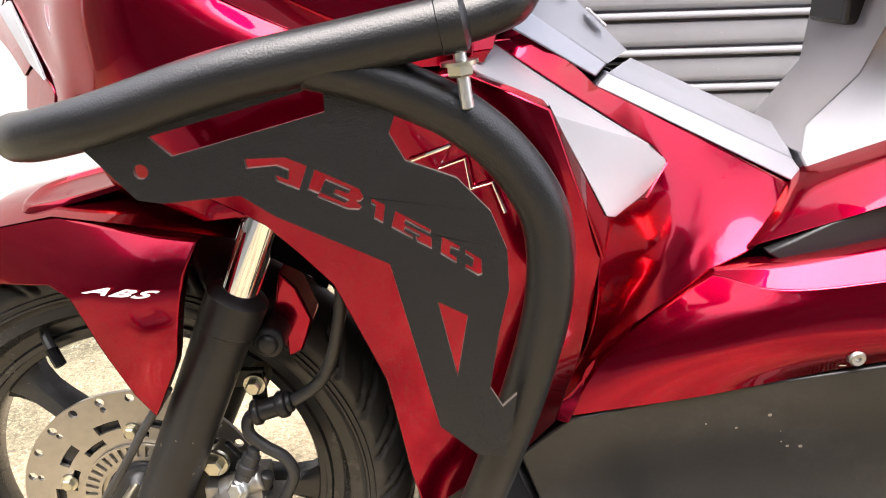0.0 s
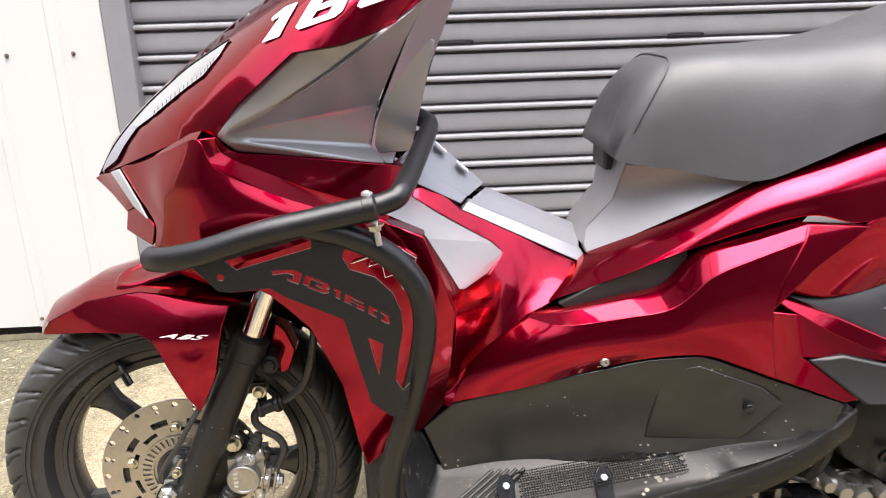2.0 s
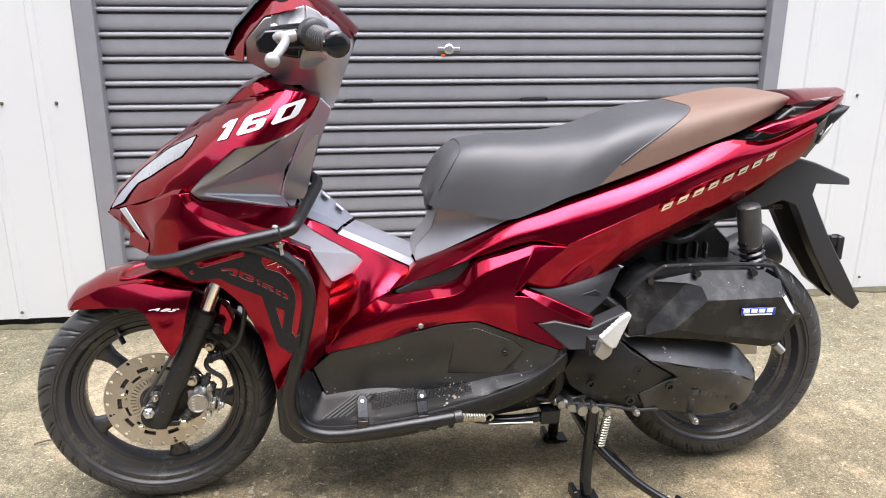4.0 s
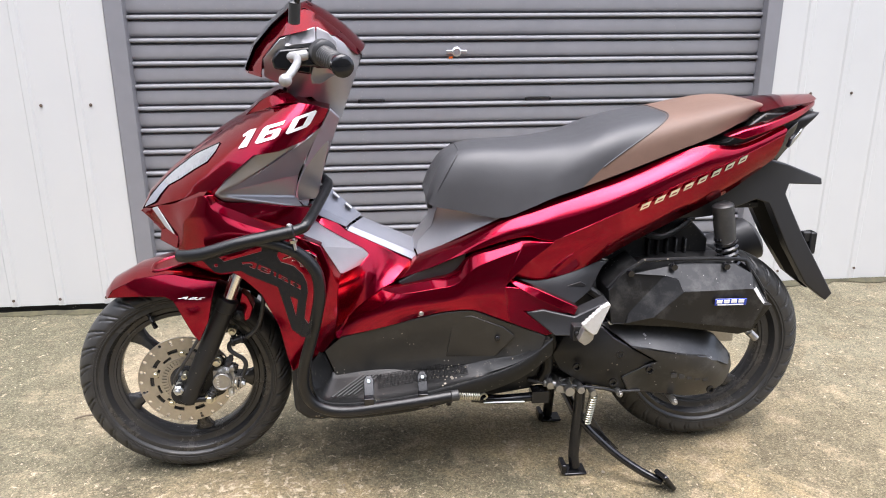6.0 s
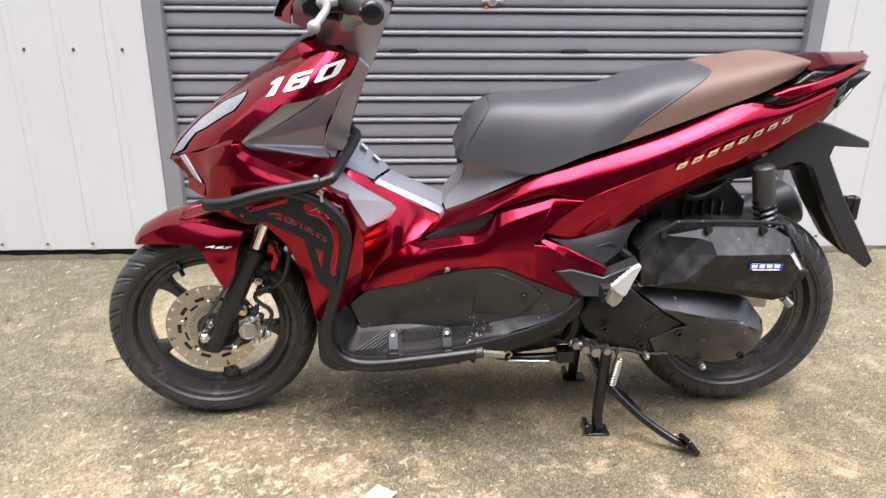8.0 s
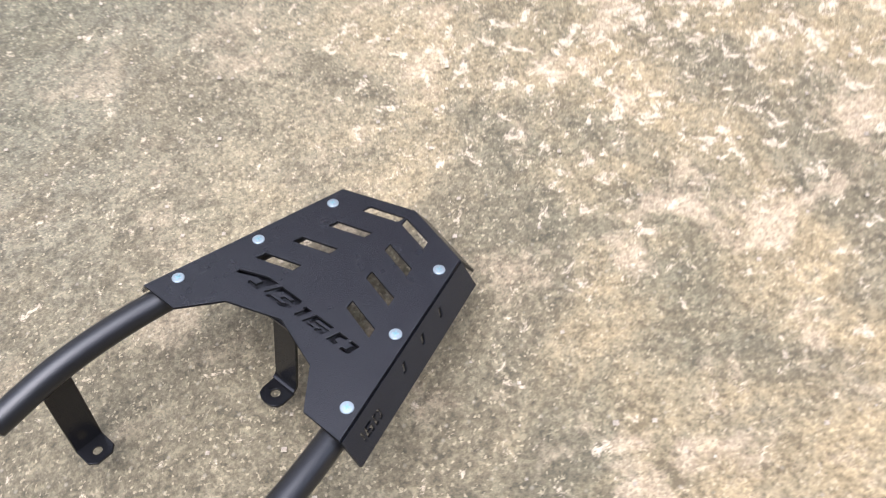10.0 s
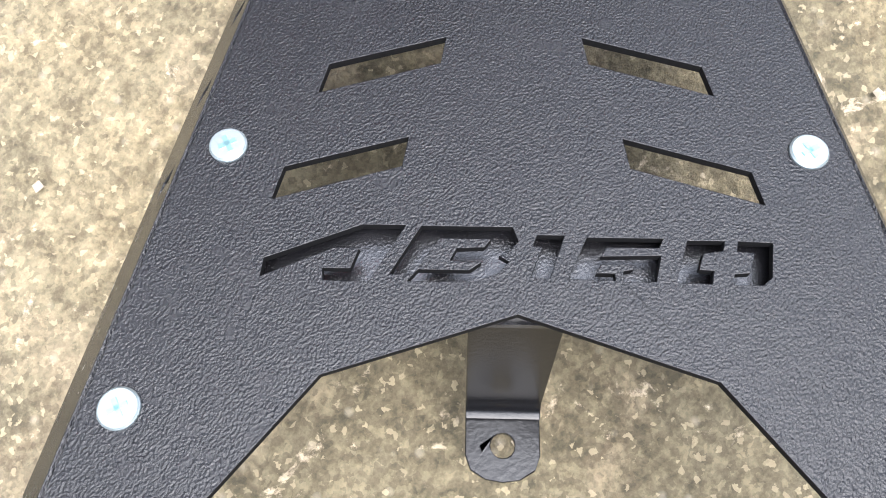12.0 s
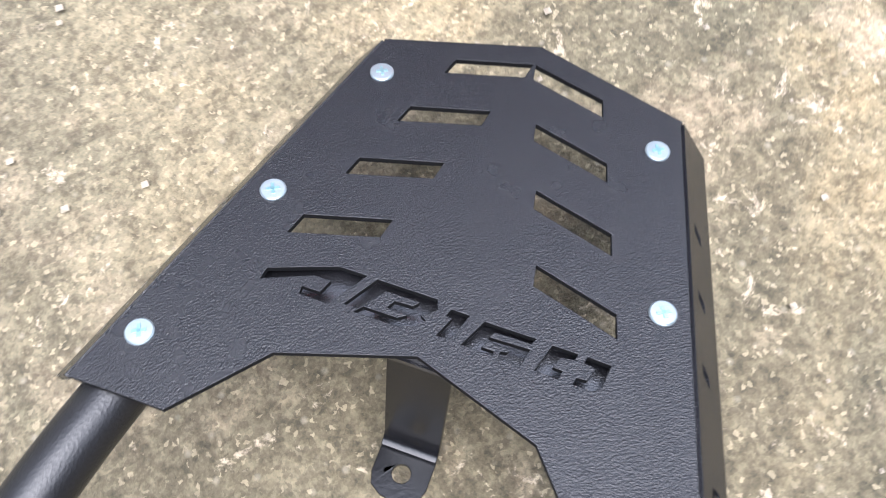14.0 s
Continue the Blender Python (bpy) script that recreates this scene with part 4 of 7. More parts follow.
for s in (-1, 1):
    def flip(bm, s=s):
        if s > 0:
            for v in bm.verts:
                v.co.y = -v.co.y
            bmesh.ops.reverse_faces(bm, faces=bm.faces)
        return bm
    part("handlebar", flip(rod((-0.283, -0.05, 1.012), (-0.265, -0.2, 1.004), 0.011)), BLACK, bike)
    grip = part("grip", flip(tube([(-0.268, -0.19, 1.005), (-0.262, -0.205, 1.003), (-0.245, -0.27, 0.998), (-0.229, -0.335, 0.992)], 0.0165, 6, 20)), RUBBER, bike, "black rubber grip with ridges")
    part("grip_collar", flip(rod((-0.270, -0.183, 1.006), (-0.264, -0.197, 1.004), 0.026, 24)), RUBBER, grip)
    part("bar_end", flip(rod((-0.2295, -0.333, 0.992), (-0.226, -0.35, 0.991), 0.020, 24)), GLOSS, grip)
    part("bar_end_screw", flip(rod((-0.2262, -0.349, 0.991), (-0.2256, -0.353, 0.991), 0.006, 12)), STEEL, grip)
    for k in range(7):
        w = 0.2 + 0.1 * k
        c = Vector((-0.268, -0.2, 1.004)).lerp(Vector((-0.232, -0.325, 0.993)), w)
        d = Vector((0.29, -1.0, -0.09)).normalized() * 0.002
        part("grip_ridge", flip(rod(c - d, c + d, 0.0178, 20)), RUBBER, grip)
    lv = part("brake_lever", flip(tube([(-0.329, -0.2, 0.999), (-0.314, -0.24, 1.0), (-0.309, -0.285, 0.994), (-0.313, -0.33, 0.984), (-0.325, -0.357, 0.969)], 0.0072, 8, 14)), LEVER, bike, "silver brake lever with a ball end")
    sb = bmesh.new()
    bmesh.ops.create_uvsphere(sb, u_segments=20, v_segments=12, radius=0.0115, matrix=Matrix.Translation((-0.325, -0.357, 0.969)))
    part("lever_ball", flip(sb), LEVER, lv)
    part("lever_root", flip(rod((-0.329, -0.195, 0.997), (-0.299, -0.185, 1.001), 0.0105, 14)), LEVER, lv)
    part("lever_bracket", flip(block(-0.325, -0.275, -0.19, -0.13, 0.978, 1.006)), GLOSS, bike, "", 30, 0.005)
    part("switch_box", flip(block(-0.285, -0.25, -0.185, -0.13, 0.975, 1.025)), GLOSS, bike, "", 30, 0.006)
    st = part("mirror_stem", flip(tube([(-0.320, -0.16, 1.062), (-0.318, -0.165, 1.08), (-0.306, -0.18, 1.12), (-0.29, -0.22, 1.17), (-0.285, -0.25, 1.20)], 0.006, 6, 12)), GLOSS, bike, "black mirror stem")
    part("stem_boot", flip(tube([(-0.321, -0.158, 1.060), (-0.317, -0.166, 1.098)], 0.0115, 1, 16, True, False)), RUBBER, st)
    mm = lathe([(0.01, 0.0), (0.05, 0.004), (0.062, 0.012), (0.058, 0.022), (0.03, 0.03)], pose(-0.28, -0.275, 1.23, 0, 0, 80) @ Matrix.Diagonal((1.3, 1, 0.8, 1)), 28)
    part("mirror_head", flip(mm), GLOSS, st)

# inner tunnel between the knees
pair("tunnel_cover", [[(-0.327, -0.090, 0.668), (-0.312, -0.078, 0.680), (-0.231, -0.052, 0.625), (-0.241, -0.062, 0.617)]], SILVER, bike, "matte silver-grey tunnel cover", 0.02)
part("tunnel_top", saddle((-0.313, -0.078, 0.680), (-0.231, -0.052, 0.625), (-0.284, 0.0, 0.703), (-0.206, 0.0, 0.629)), SILVER, bike, "", 40)
pair("fuel_lid_cover", [[(-0.241, -0.066, 0.611), (-0.231, -0.056, 0.619), (-0.090, -0.054, 0.552), (-0.083, -0.060, 0.541), (-0.095, -0.070, 0.538)]], SILVER, bike, "matte silver-grey fuel lid cover", 0.02)
part("fuel_lid", saddle((-0.231, -0.056, 0.619), (-0.090, -0.054, 0.552), (-0.203, 0.0, 0.623), (-0.080, 0.0, 0.566)), SILVER, bike, "", 40)
part("lid_joint", saddle((-0.243, -0.066, 0.608), (-0.229, -0.055, 0.614), (-0.210, 0.0, 0.618), (-0.200, 0.0, 0.620), 2), BLACK, bike, "dark joint between the covers", 40)
for dx in (0.0, 0.027):
    part("warning_label", block(-0.009, 0.009, -0.008, 0.008, 0, 0.0012, pose(-0.262 + dx, -0.018, 0.6812 - dx * 0.95, 0, 43, 0)), WHITE, bike, "small white printed mark")
pair("underseat_cover", [[(-0.080, -0.062, 0.541), (-0.0845, -0.056, 0.554), (-0.080, -0.044, 0.574), (-0.048, -0.046, 0.612), (-0.036, -0.066, 0.660), (0.100, -0.124, 0.660), (0.097, -0.129, 0.645)]], DARK_SILVER, bike, "matte silver cover below the seat", 0.02)
part("underseat_front", bridge([(-0.0845, 0.556, 0.056), (-0.080, 0.574, 0.044), (-0.048, 0.612, 0.05), (-0.036, 0.664, 0.066)], 0.006), GREY, bike, "", 40)

# leg shields
TRIM_TL, TRIM_C1, TRIM_C2, TRIM_LR = (-0.318, -0.078, 0.646), (-0.203, -0.078, 0.571), (-0.193, -0.087, 0.559), (-0.213, -0.107, 0.541)
TRIM_TIP, TRIM_KNEE, TRIM_UL, TRIM_FOLD = (-0.254, -0.188, 0.552), (-0.288, -0.194, 0.615), (-0.338, -0.203, 0.637), (-0.219, -0.116, 0.554)
TRIM_C1B, TRIM_C2B, TRIM_LRB = (-0.196, -0.080, 0.566), (-0.199, -0.094, 0.549), (-0.247, -0.180, 0.549)
both("leg_trim", shell([(TRIM_KNEE, TRIM_FOLD, TRIM_C2, TRIM_C1B, TRIM_C1), (TRIM_KNEE, TRIM_C1, TRIM_TL, TRIM_UL), (TRIM_FOLD, TRIM_KNEE, TRIM_TIP), (TRIM_FOLD, TRIM_TIP, TRIM_LRB, TRIM_LR), (TRIM_FOLD, TRIM_LR, TRIM_C2B, TRIM_C2)], 0.008), BRIGHTENED_SILVER, bike, "satin silver leg-shield trim", 30, 0.003)
RIM_UL, RIM_KNEE, RIM_ELBOW, RIM_FOOT = (-0.338, -0.211, 0.641), (-0.2905, -0.203, 0.620), (-0.259, -0.209, 0.531), (-0.275, -0.137, 0.382)
LEG = [(-0.523, -0.120, 0.556), (-0.480, -0.138, 0.592), (-0.403, -0.170, 0.624), (-0.365, -0.195, 0.636), RIM_UL, RIM_KNEE, RIM_ELBOW, (-0.264, -0.178, 0.456),
       RIM_FOOT, (-0.300, -0.135, 0.347), (-0.371, -0.150, 0.311), (-0.381, -0.148, 0.345), (-0.396, -0.140, 0.418), (-0.430, -0.130, 0.489), (-0.475, -0.122, 0.530)]
LEG_IN = [(-0.36, -0.182, 0.56), (-0.36, -0.158, 0.46)]
pair("leg_shield", [(LEG, LEG_IN)], RED, bike, "candy-red leg shield", 0.03)
part("leg_shield_back", solid([(-0.48, 0.60), (-0.32, 0.65), (-0.27, 0.60), (-0.28, 0.50), (-0.30, 0.38), (-0.36, 0.34), (-0.39, 0.42), (-0.44, 0.51)], -0.07, 0.07), BLACK, bike, "", 30, 0.004)
inset = lambda p, d=0.003: (p[0], p[1] + d, p[2])
STRIP = [(-0.318, -0.088, 0.682), (-0.243, -0.070, 0.613), (-0.097, -0.072, 0.537), (-0.134, -0.112, 0.502), (-0.166, -0.121, 0.488), (-0.218, -0.126, 0.450), (-0.265, -0.132, 0.380), inset(RIM_FOOT), (-0.2635, -0.174, 0.456),
         inset(RIM_ELBOW), inset(TRIM_LRB), inset(TRIM_LR), inset(TRIM_C2), inset(TRIM_C1), inset(TRIM_TL)]
pair("leg_strip", [(STRIP, [(-0.17, -0.095, 0.532), (-0.225, -0.128, 0.49)])], RED, bike, "candy-red inner leg panel", 0.012, 0.0015, 0.012, 4)
both("leg_rim", shell([(RIM_UL, RIM_KNEE, TRIM_KNEE, TRIM_UL), (RIM_KNEE, RIM_ELBOW, TRIM_TIP, TRIM_KNEE), (RIM_ELBOW, TRIM_LRB, TRIM_TIP)], 0.006), RED, bike, "candy-red edge of the leg shield", 30, 0.002)
leg_surface = Bulge(resample(LEG, 0.016), 3, LEG_IN)


def on_leg(pts, out=0.003):
    return [(x, y - out, z) for (x, z), y in zip(pts, leg_surface.y(pts))]


emb = part("emblem", tube(on_leg([(-0.371, 0.588), (-0.345, 0.600), (-0.352, 0.586), (-0.337, 0.593), (-0.334, 0.575), (-0.322, 0.580), (-0.315, 0.562)]), 0.0013, 1, 8, True, False), CHROME, bike, "chrome outline badge behind the guard")
part("emblem_frame", tube(on_leg([(-0.332, 0.607), (-0.3165, 0.609), (-0.301, 0.599), (-0.3035, 0.585)]), 0.0014, 1, 8, True, False), CHROME, bike)

# side body
S1, S2, S3 = (-0.094, -0.068, 0.540), (0.100, -0.122, 0.643), (0.244, -0.132, 0.695)
NOTCH, PODR, PODT = (0.107, -0.165, 0.527), (0.211, -0.182, 0.608), (0.140, -0.168, 0.613)
SPINE = [PODR, (0.330, -0.187, 0.660), (0.490, -0.175, 0.727), (0.620, -0.151, 0.772), (0.745, -0.110, 0.815)]
UPPER = [[S1, (-0.102, -0.082, 0.534), (-0.120, -0.100, 0.519), (-0.140, -0.114, 0.503)],
         [(0.010, -0.098, 0.592), (0.002, -0.116, 0.585), (-0.022, -0.130, 0.563), (-0.055, -0.136, 0.540)],
         [S2, (0.096, -0.141, 0.635), (0.068, -0.153, 0.609), (0.030, -0.152, 0.578)],
         [(0.170, -0.128, 0.669), (0.168, -0.149, 0.660), (0.155, -0.167, 0.637), PODT],
         [S3, (0.245, -0.155, 0.686), (0.232, -0.174, 0.655), PODR],
         [(0.380, -0.140, 0.742), (0.381, -0.160, 0.731), (0.362, -0.180, 0.702), SPINE[1]],
         [(0.532, -0.140, 0.797), (0.532, -0.156, 0.785), (0.512, -0.172, 0.757), SPINE[2]],
         [(0.622, -0.136, 0.797), (0.628, -0.144, 0.790), (0.624, -0.149, 0.780), SPINE[3]],
         [(0.742, -0.100, 0.832), (0.748, -0.105, 0.827), (0.748, -0.108, 0.821), SPINE[4]]]
both("side_cowl", loft(UPPER), RED, bike, "glossy candy-red side cowl", 30, 0.001)
FLANK_COLS = [[PODR, (0.180, -0.177, 0.582), (0.145, -0.173, 0.555), NOTCH],
              [(0.270, -0.187, 0.634), (0.252, -0.180, 0.600), (0.222, -0.177, 0.560), (0.185, -0.172, 0.514)],
              [SPINE[1], (0.325, -0.179, 0.626), (0.310, -0.172, 0.586), (0.290, -0.158, 0.536)],
              [(0.410, -0.182, 0.694), (0.412, -0.172, 0.660), (0.405, -0.162, 0.620), (0.387, -0.142, 0.579)],
              [SPINE[2], (0.496, -0.165, 0.697), (0.496, -0.154, 0.663), (0.493, -0.134, 0.629)],
              [SPINE[3], (0.625, -0.144, 0.745), (0.621, -0.134, 0.713), (0.615, -0.118, 0.684)],
              [SPINE[4], (0.742, -0.109, 0.796), (0.737, -0.105, 0.776), (0.731, -0.098, 0.757)]]
both("flank_cowl", loft(FLANK_COLS), RED, bike, "glossy candy-red flank below the spine", 30, 0.001)
FLANK = [p for col in FLANK_COLS for p in col]
LOWER = [[(-0.166, -0.125, 0.488), (-0.205, -0.1265, 0.459), (-0.241, -0.1285, 0.424), (-0.266, -0.131, 0.379)],
         [(-0.128, -0.152, 0.487), (-0.140, -0.157, 0.468), (-0.158, -0.156, 0.440), (-0.172, -0.147, 0.404)],
         [(-0.062, -0.168, 0.500), (-0.068, -0.173, 0.479), (-0.078, -0.172, 0.455), (-0.087, -0.160, 0.431)],
         [(-0.006, -0.178, 0.514), (-0.010, -0.184, 0.493), (-0.020, -0.184, 0.471), (-0.032, -0.176, 0.449)],
         [(0.034, -0.185, 0.552), (0.030, -0.191, 0.520), (0.029, -0.194, 0.488), (0.028, -0.192, 0.457)],
         [(0.082, -0.189, 0.574), (0.078, -0.196, 0.538), (0.076, -0.200, 0.495), (0.072, -0.199, 0.443)],
         [(0.132, -0.190, 0.592), (0.112, -0.197, 0.553), (0.100, -0.202, 0.505), (0.109, -0.205, 0.429)]]
both("lower_cowl", loft(LOWER, 0.02), RED, bike, "glossy candy-red lower side cowl", 30, 0.001)
LEDGE = [(-0.164, -0.122, 0.490), (-0.118, -0.137, 0.499), (-0.060, -0.141, 0.513), (-0.008, -0.145, 0.528), (0.030, -0.166, 0.570), (0.085, -0.177, 0.590), (0.139, -0.180, 0.607)]
both("cowl_ledge", loft([[e, col[0]] for e, col in zip(LEDGE, LOWER)], 0.02), RED, bike, "red ledge under the slot", 30, 0.001)
PODA, PODB, PODC, PODD, PODE, PODF = (0.132, -0.190, 0.592), (0.207, -0.190, 0.604), (0.112, -0.197, 0.553), (0.098, -0.202, 0.512), (0.150, -0.197, 0.563), (0.139, -0.180, 0.607)
both("cowl_pod", shell([(PODF, PODB, PODA), (PODA, PODB, PODE, PODC), (PODC, PODE, PODD)], 0.012), RED, bike, "pointed red rear end of the pod", 30, 0.002)
TAIL_A, TAIL_B, TAIL_C = (0.171, -0.197, 0.500), (0.142, -0.202, 0.453), (0.109, -0.205, 0.429)
both("cowl_blade", shell([(PODD, TAIL_A, TAIL_B, (0.098, -0.202, 0.478)), ((0.098, -0.202, 0.478), TAIL_B, TAIL_C), (TAIL_A, (0.252, -0.216, 0.464), (0.245, -0.214, 0.447), TAIL_B), (TAIL_B, (0.209, -0.214, 0.402), (0.190, -0.214, 0.398), TAIL_C)], 0.02), RED, bike, "sharp red lower blades", 30, 0.002)
pair("cowl_strake", [[(0.094, -0.178, 0.530), (0.171, -0.204, 0.504), (0.256, -0.224, 0.466), (0.248, -0.224, 0.447), (0.165, -0.212, 0.486), (0.120, -0.198, 0.512)]], RED, bike, "sharp red strake", 0.02)
pair("cowl_insert", [[(-0.129, -0.122, 0.502), (-0.091, -0.127, 0.524), (0.020, -0.139, 0.570), (0.018, -0.138, 0.530), (-0.117, -0.124, 0.494)]], DARKGREY, bike, "charcoal slot insert", 0.01)
pair("cowl_grey", [([(0.116, -0.157, 0.523), (0.333, -0.150, 0.545), (0.299, -0.168, 0.483), (0.256, -0.190, 0.459), (0.176, -0.178, 0.494)], [(0.24, -0.172, 0.51)])], DARKGREY, bike, "charcoal lower side panel")
pair("peg_arm", [[(0.146, -0.203, 0.450), (0.181, -0.214, 0.459), (0.248, -0.226, 0.445), (0.319, -0.236, 0.482), (0.328, -0.236, 0.466), (0.258, -0.244, 0.405), (0.205, -0.230, 0.403)]], DARKGREY, bike, "charcoal footpeg arm", 0.04, 0.003)
# black sliver that paints the shade of a dent line in the panel
pair("dent_shade", [[(0.219, -0.1755, 0.492), (0.255, -0.1765, 0.502), (0.273, -0.1745, 0.506), (0.287, -0.1725, 0.498), (0.282, -0.1735, 0.493), (0.252, -0.1775, 0.498)]], BLACK, bike, "", 0.006)
for s in (-1, 1):
    edge = [Vector((0.246, 0.451)).lerp(Vector((0.290, 0.493)), k / 12) + (Vector((-0.0013, 0.0013)) if k % 2 else Vector((0.0008, -0.0008))) for k in range(13)]
    peg = solid([(0.302, 0.500), (0.307, 0.494), (0.281, 0.430), (0.272, 0.427), (0.260, 0.436), *[tuple(q) for q in edge]], -0.289, -0.277)
    peg = part("passenger_peg", mirrored(peg) if s > 0 else peg, PEGW, bike, "pale bare-metal folding passenger footpeg", 30, 0.003)
    heel = solid([(0.253, 0.440), (0.277, 0.428), (0.274, 0.415), (0.266, 0.407), (0.257, 0.402), (0.242, 0.414)], -0.284, -0.264)
    part("peg_heel", mirrored(heel) if s > 0 else heel, CAST, peg, "", 30, 0.002)
    hb = hexbolt((0.243, s * 0.262, 0.424), (0, s, 0), 0.005, 0.008)
    part("peg_pivot", joined(block(0.236, 0.264, min(s * 0.24, s * 0.264), max(s * 0.24, s * 0.264), 0.405, 0.438), hb), BLACK, bike, "", 30, 0.003)
part("cowl_screw", hexbolt((-0.087, -0.1565, 0.4385), (0, -1, 0), 0.005, 0.006), STEEL, bike)

# plain slanted marks along the tail
flank_surface = Bulge(FLANK, 3)
for k in range(8):
    x, z = 0.392 + 0.0325 * k, 0.668 + 0.0126 * k
    part("emblem_bar", decal([[[(0, 0), (0.020, 0), (0.0245, 0.0125), (0.0045, 0.0125)], [(0.0062, 0.0035), (0.0074, 0.0065), (0.0182, 0.0065), (0.0172, 0.0035)]]], lambda u, v: (x + u, z + v + u * 0.38), flank_surface, 0.0025), CHROME, bike, "polished metal letter mark", 0)

# seat
SEAT_ROWS = [  # x at the top, x at the foot, top, foot, half width at the top, half width at the foot
    (-0.030, -0.050, 0.748, 0.694, 0.030, 0.040), (-0.018, -0.060, 0.766, 0.680, 0.062, 0.066), (0.014, -0.048, 0.784, 0.667, 0.084, 0.088), (0.065, 0.010, 0.792, 0.660, 0.102, 0.110),
    (0.160, 0.095, 0.795, 0.648, 0.118, 0.136), (0.240, 0.160, 0.804, 0.670, 0.124, 0.143), (0.290, 0.195, 0.816, 0.686, 0.130, 0.146), (0.340, 0.225, 0.834, 0.698, 0.134, 0.148), (0.405, 0.255, 0.851, 0.708, 0.136, 0.150),
    (0.480, 0.274, 0.861, 0.715, 0.138, 0.150), (0.525, 0.380, 0.869, 0.752, 0.136, 0.148), (0.580, 0.480, 0.879, 0.788, 0.130, 0.142), (0.632, 0.560, 0.886, 0.815, 0.120, 0.134), (0.680, 0.640, 0.885, 0.845, 0.100, 0.110), (0.715, 0.705, 0.876, 0.862, 0.06, 0.06)]


def seat_ring(row, n=28, grow=0.0):
    xt, xf, zt, zf, wt, wf = row
    out = []
    for k in range(n + 1):
        a = math.pi * k / n
        c, s = math.cos(a), math.sin(a)
        h = abs(s) ** 0.48
        w = (wf + (wt - wf) * h) * (abs(c) ** 0.38) * (1 if c > 0 else -1)
        x = xf + (xt - xf) * h ** 1.3
        out.append(Vector((x, -w * (1 + grow), zf + (zt - zf) * h + grow * 0.1)))
    return out


def seat_part(rows, steps=4):
    bm = bmesh.new()
    fine = []
    for i in range(len(rows) - 1):
        p = [rows[max(i - 1, 0)], rows[i], rows[i + 1], rows[min(i + 2, len(rows) - 1)]]
        for k in range(steps):
            t = k / steps
            fine.append(tuple(0.5 * (2 * b + (c - a) * t + (2 * a - 5 * b + 4 * c - d) * t * t + (3 * b - a - 3 * c + d) * t ** 3) for a, b, c, d in zip(*p)))
    fine.append(rows[-1])
    rings = [[bm.verts.new(q) for q in seat_ring(r)] for r in fine]
    for a, b in zip(rings, rings[1:]):
        for k in range(len(a) - 1):
            bm.faces.new((a[k], a[k + 1], b[k + 1], b[k]))
        bm.faces.new((a[-1], a[0], b[0], b[-1]))
    bm.faces.new(rings[0])
    bm.faces.new(rings[-1])
    bmesh.ops.recalc_face_normals(bm, faces=bm.faces)
    return bm


seat = part("seat", seat_part(SEAT_ROWS[:10]), SEATB, bike, "black vinyl rider's seat with stitched seams", 60)
part("pillion_seat", seat_part(SEAT_ROWS[9:]), SEATN, bike, "brown grained vinyl pillion seat", 60)
part("seat_piping", tube([q + Vector((0.003, 0, 0.0)) for q in seat_ring(SEAT_ROWS[9], 40, 0.004)][1:-1], 0.0016, 1, 6, True, False), SEATB, seat)
part("seat_piping", tube([q for q in seat_ring(SEAT_ROWS[2], 40, 0.012)][1:-1], 0.0011, 1, 6, True, False), SEATB, seat)
part("seat_base", solid([(0.02, 0.685), (0.03, 0.66), (0.10, 0.650), (0.27, 0.71), (0.52, 0.80), (0.66, 0.845), (0.66, 0.862), (0.5, 0.82), (0.27, 0.735), (0.10, 0.672)], -0.100, 0.100), BLACK, bike, "", 30, 0.003)
part("seat_latch", block(-0.055, -0.03, -0.03, 0.03, 0.645, 0.69), BLACK, bike, "", 30, 0.004)

# tail
pair("grab_rail", [[(0.590, -0.148, 0.818), (0.626, -0.150, 0.832), (0.735, -0.128, 0.856), (0.800, -0.085, 0.872), (0.850, -0.035, 0.880), (0.848, -0.040, 0.868), (0.770, -0.112, 0.850), (0.735, -0.134, 0.842), (0.626, -0.156, 0.812)]], RED, bike, "candy-red rear grab rail", 0.025, 0.003)
part("tail_cover", bridge([(0.690, 0.862, 0.09), (0.735, 0.875, 0.1), (0.800, 0.880, 0.085), (0.852, 0.882, 0.035)], 0.008), RED, bike, "", 40)
part("tail_tray", solid([(0.53, 0.79), (0.62, 0.80), (0.70, 0.86), (0.76, 0.86), (0.74, 0.80), (0.62, 0.76)], -0.095, 0.095), BLACK, bike, "", 30, 0.004)
pair("tail_lamp", [[(0.856, -0.020, 0.866), (0.812, -0.072, 0.826), (0.742, -0.094, 0.752), (0.731, -0.097, 0.756), (0.752, -0.100, 0.820), (0.790, -0.088, 0.846)]], SMOKE, bike, "dark clear tail lamp", 0.03)
pair("tail_lamp_strip", [[(0.852, -0.030, 0.858), (0.806, -0.080, 0.819), (0.765, -0.096, 0.780), (0.770, -0.098, 0.800), (0.805, -0.084, 0.835)]], LAMP, bike, "silver lamp strip", 0.01)
part("tail_core", solid([(0.30, 0.62), (0.50, 0.78), (0.74, 0.84), (0.84, 0.86), (0.74, 0.76), (0.50, 0.64), (0.36, 0.57)], -0.09, 0.09), BLACK, bike, "", 30, 0.01)
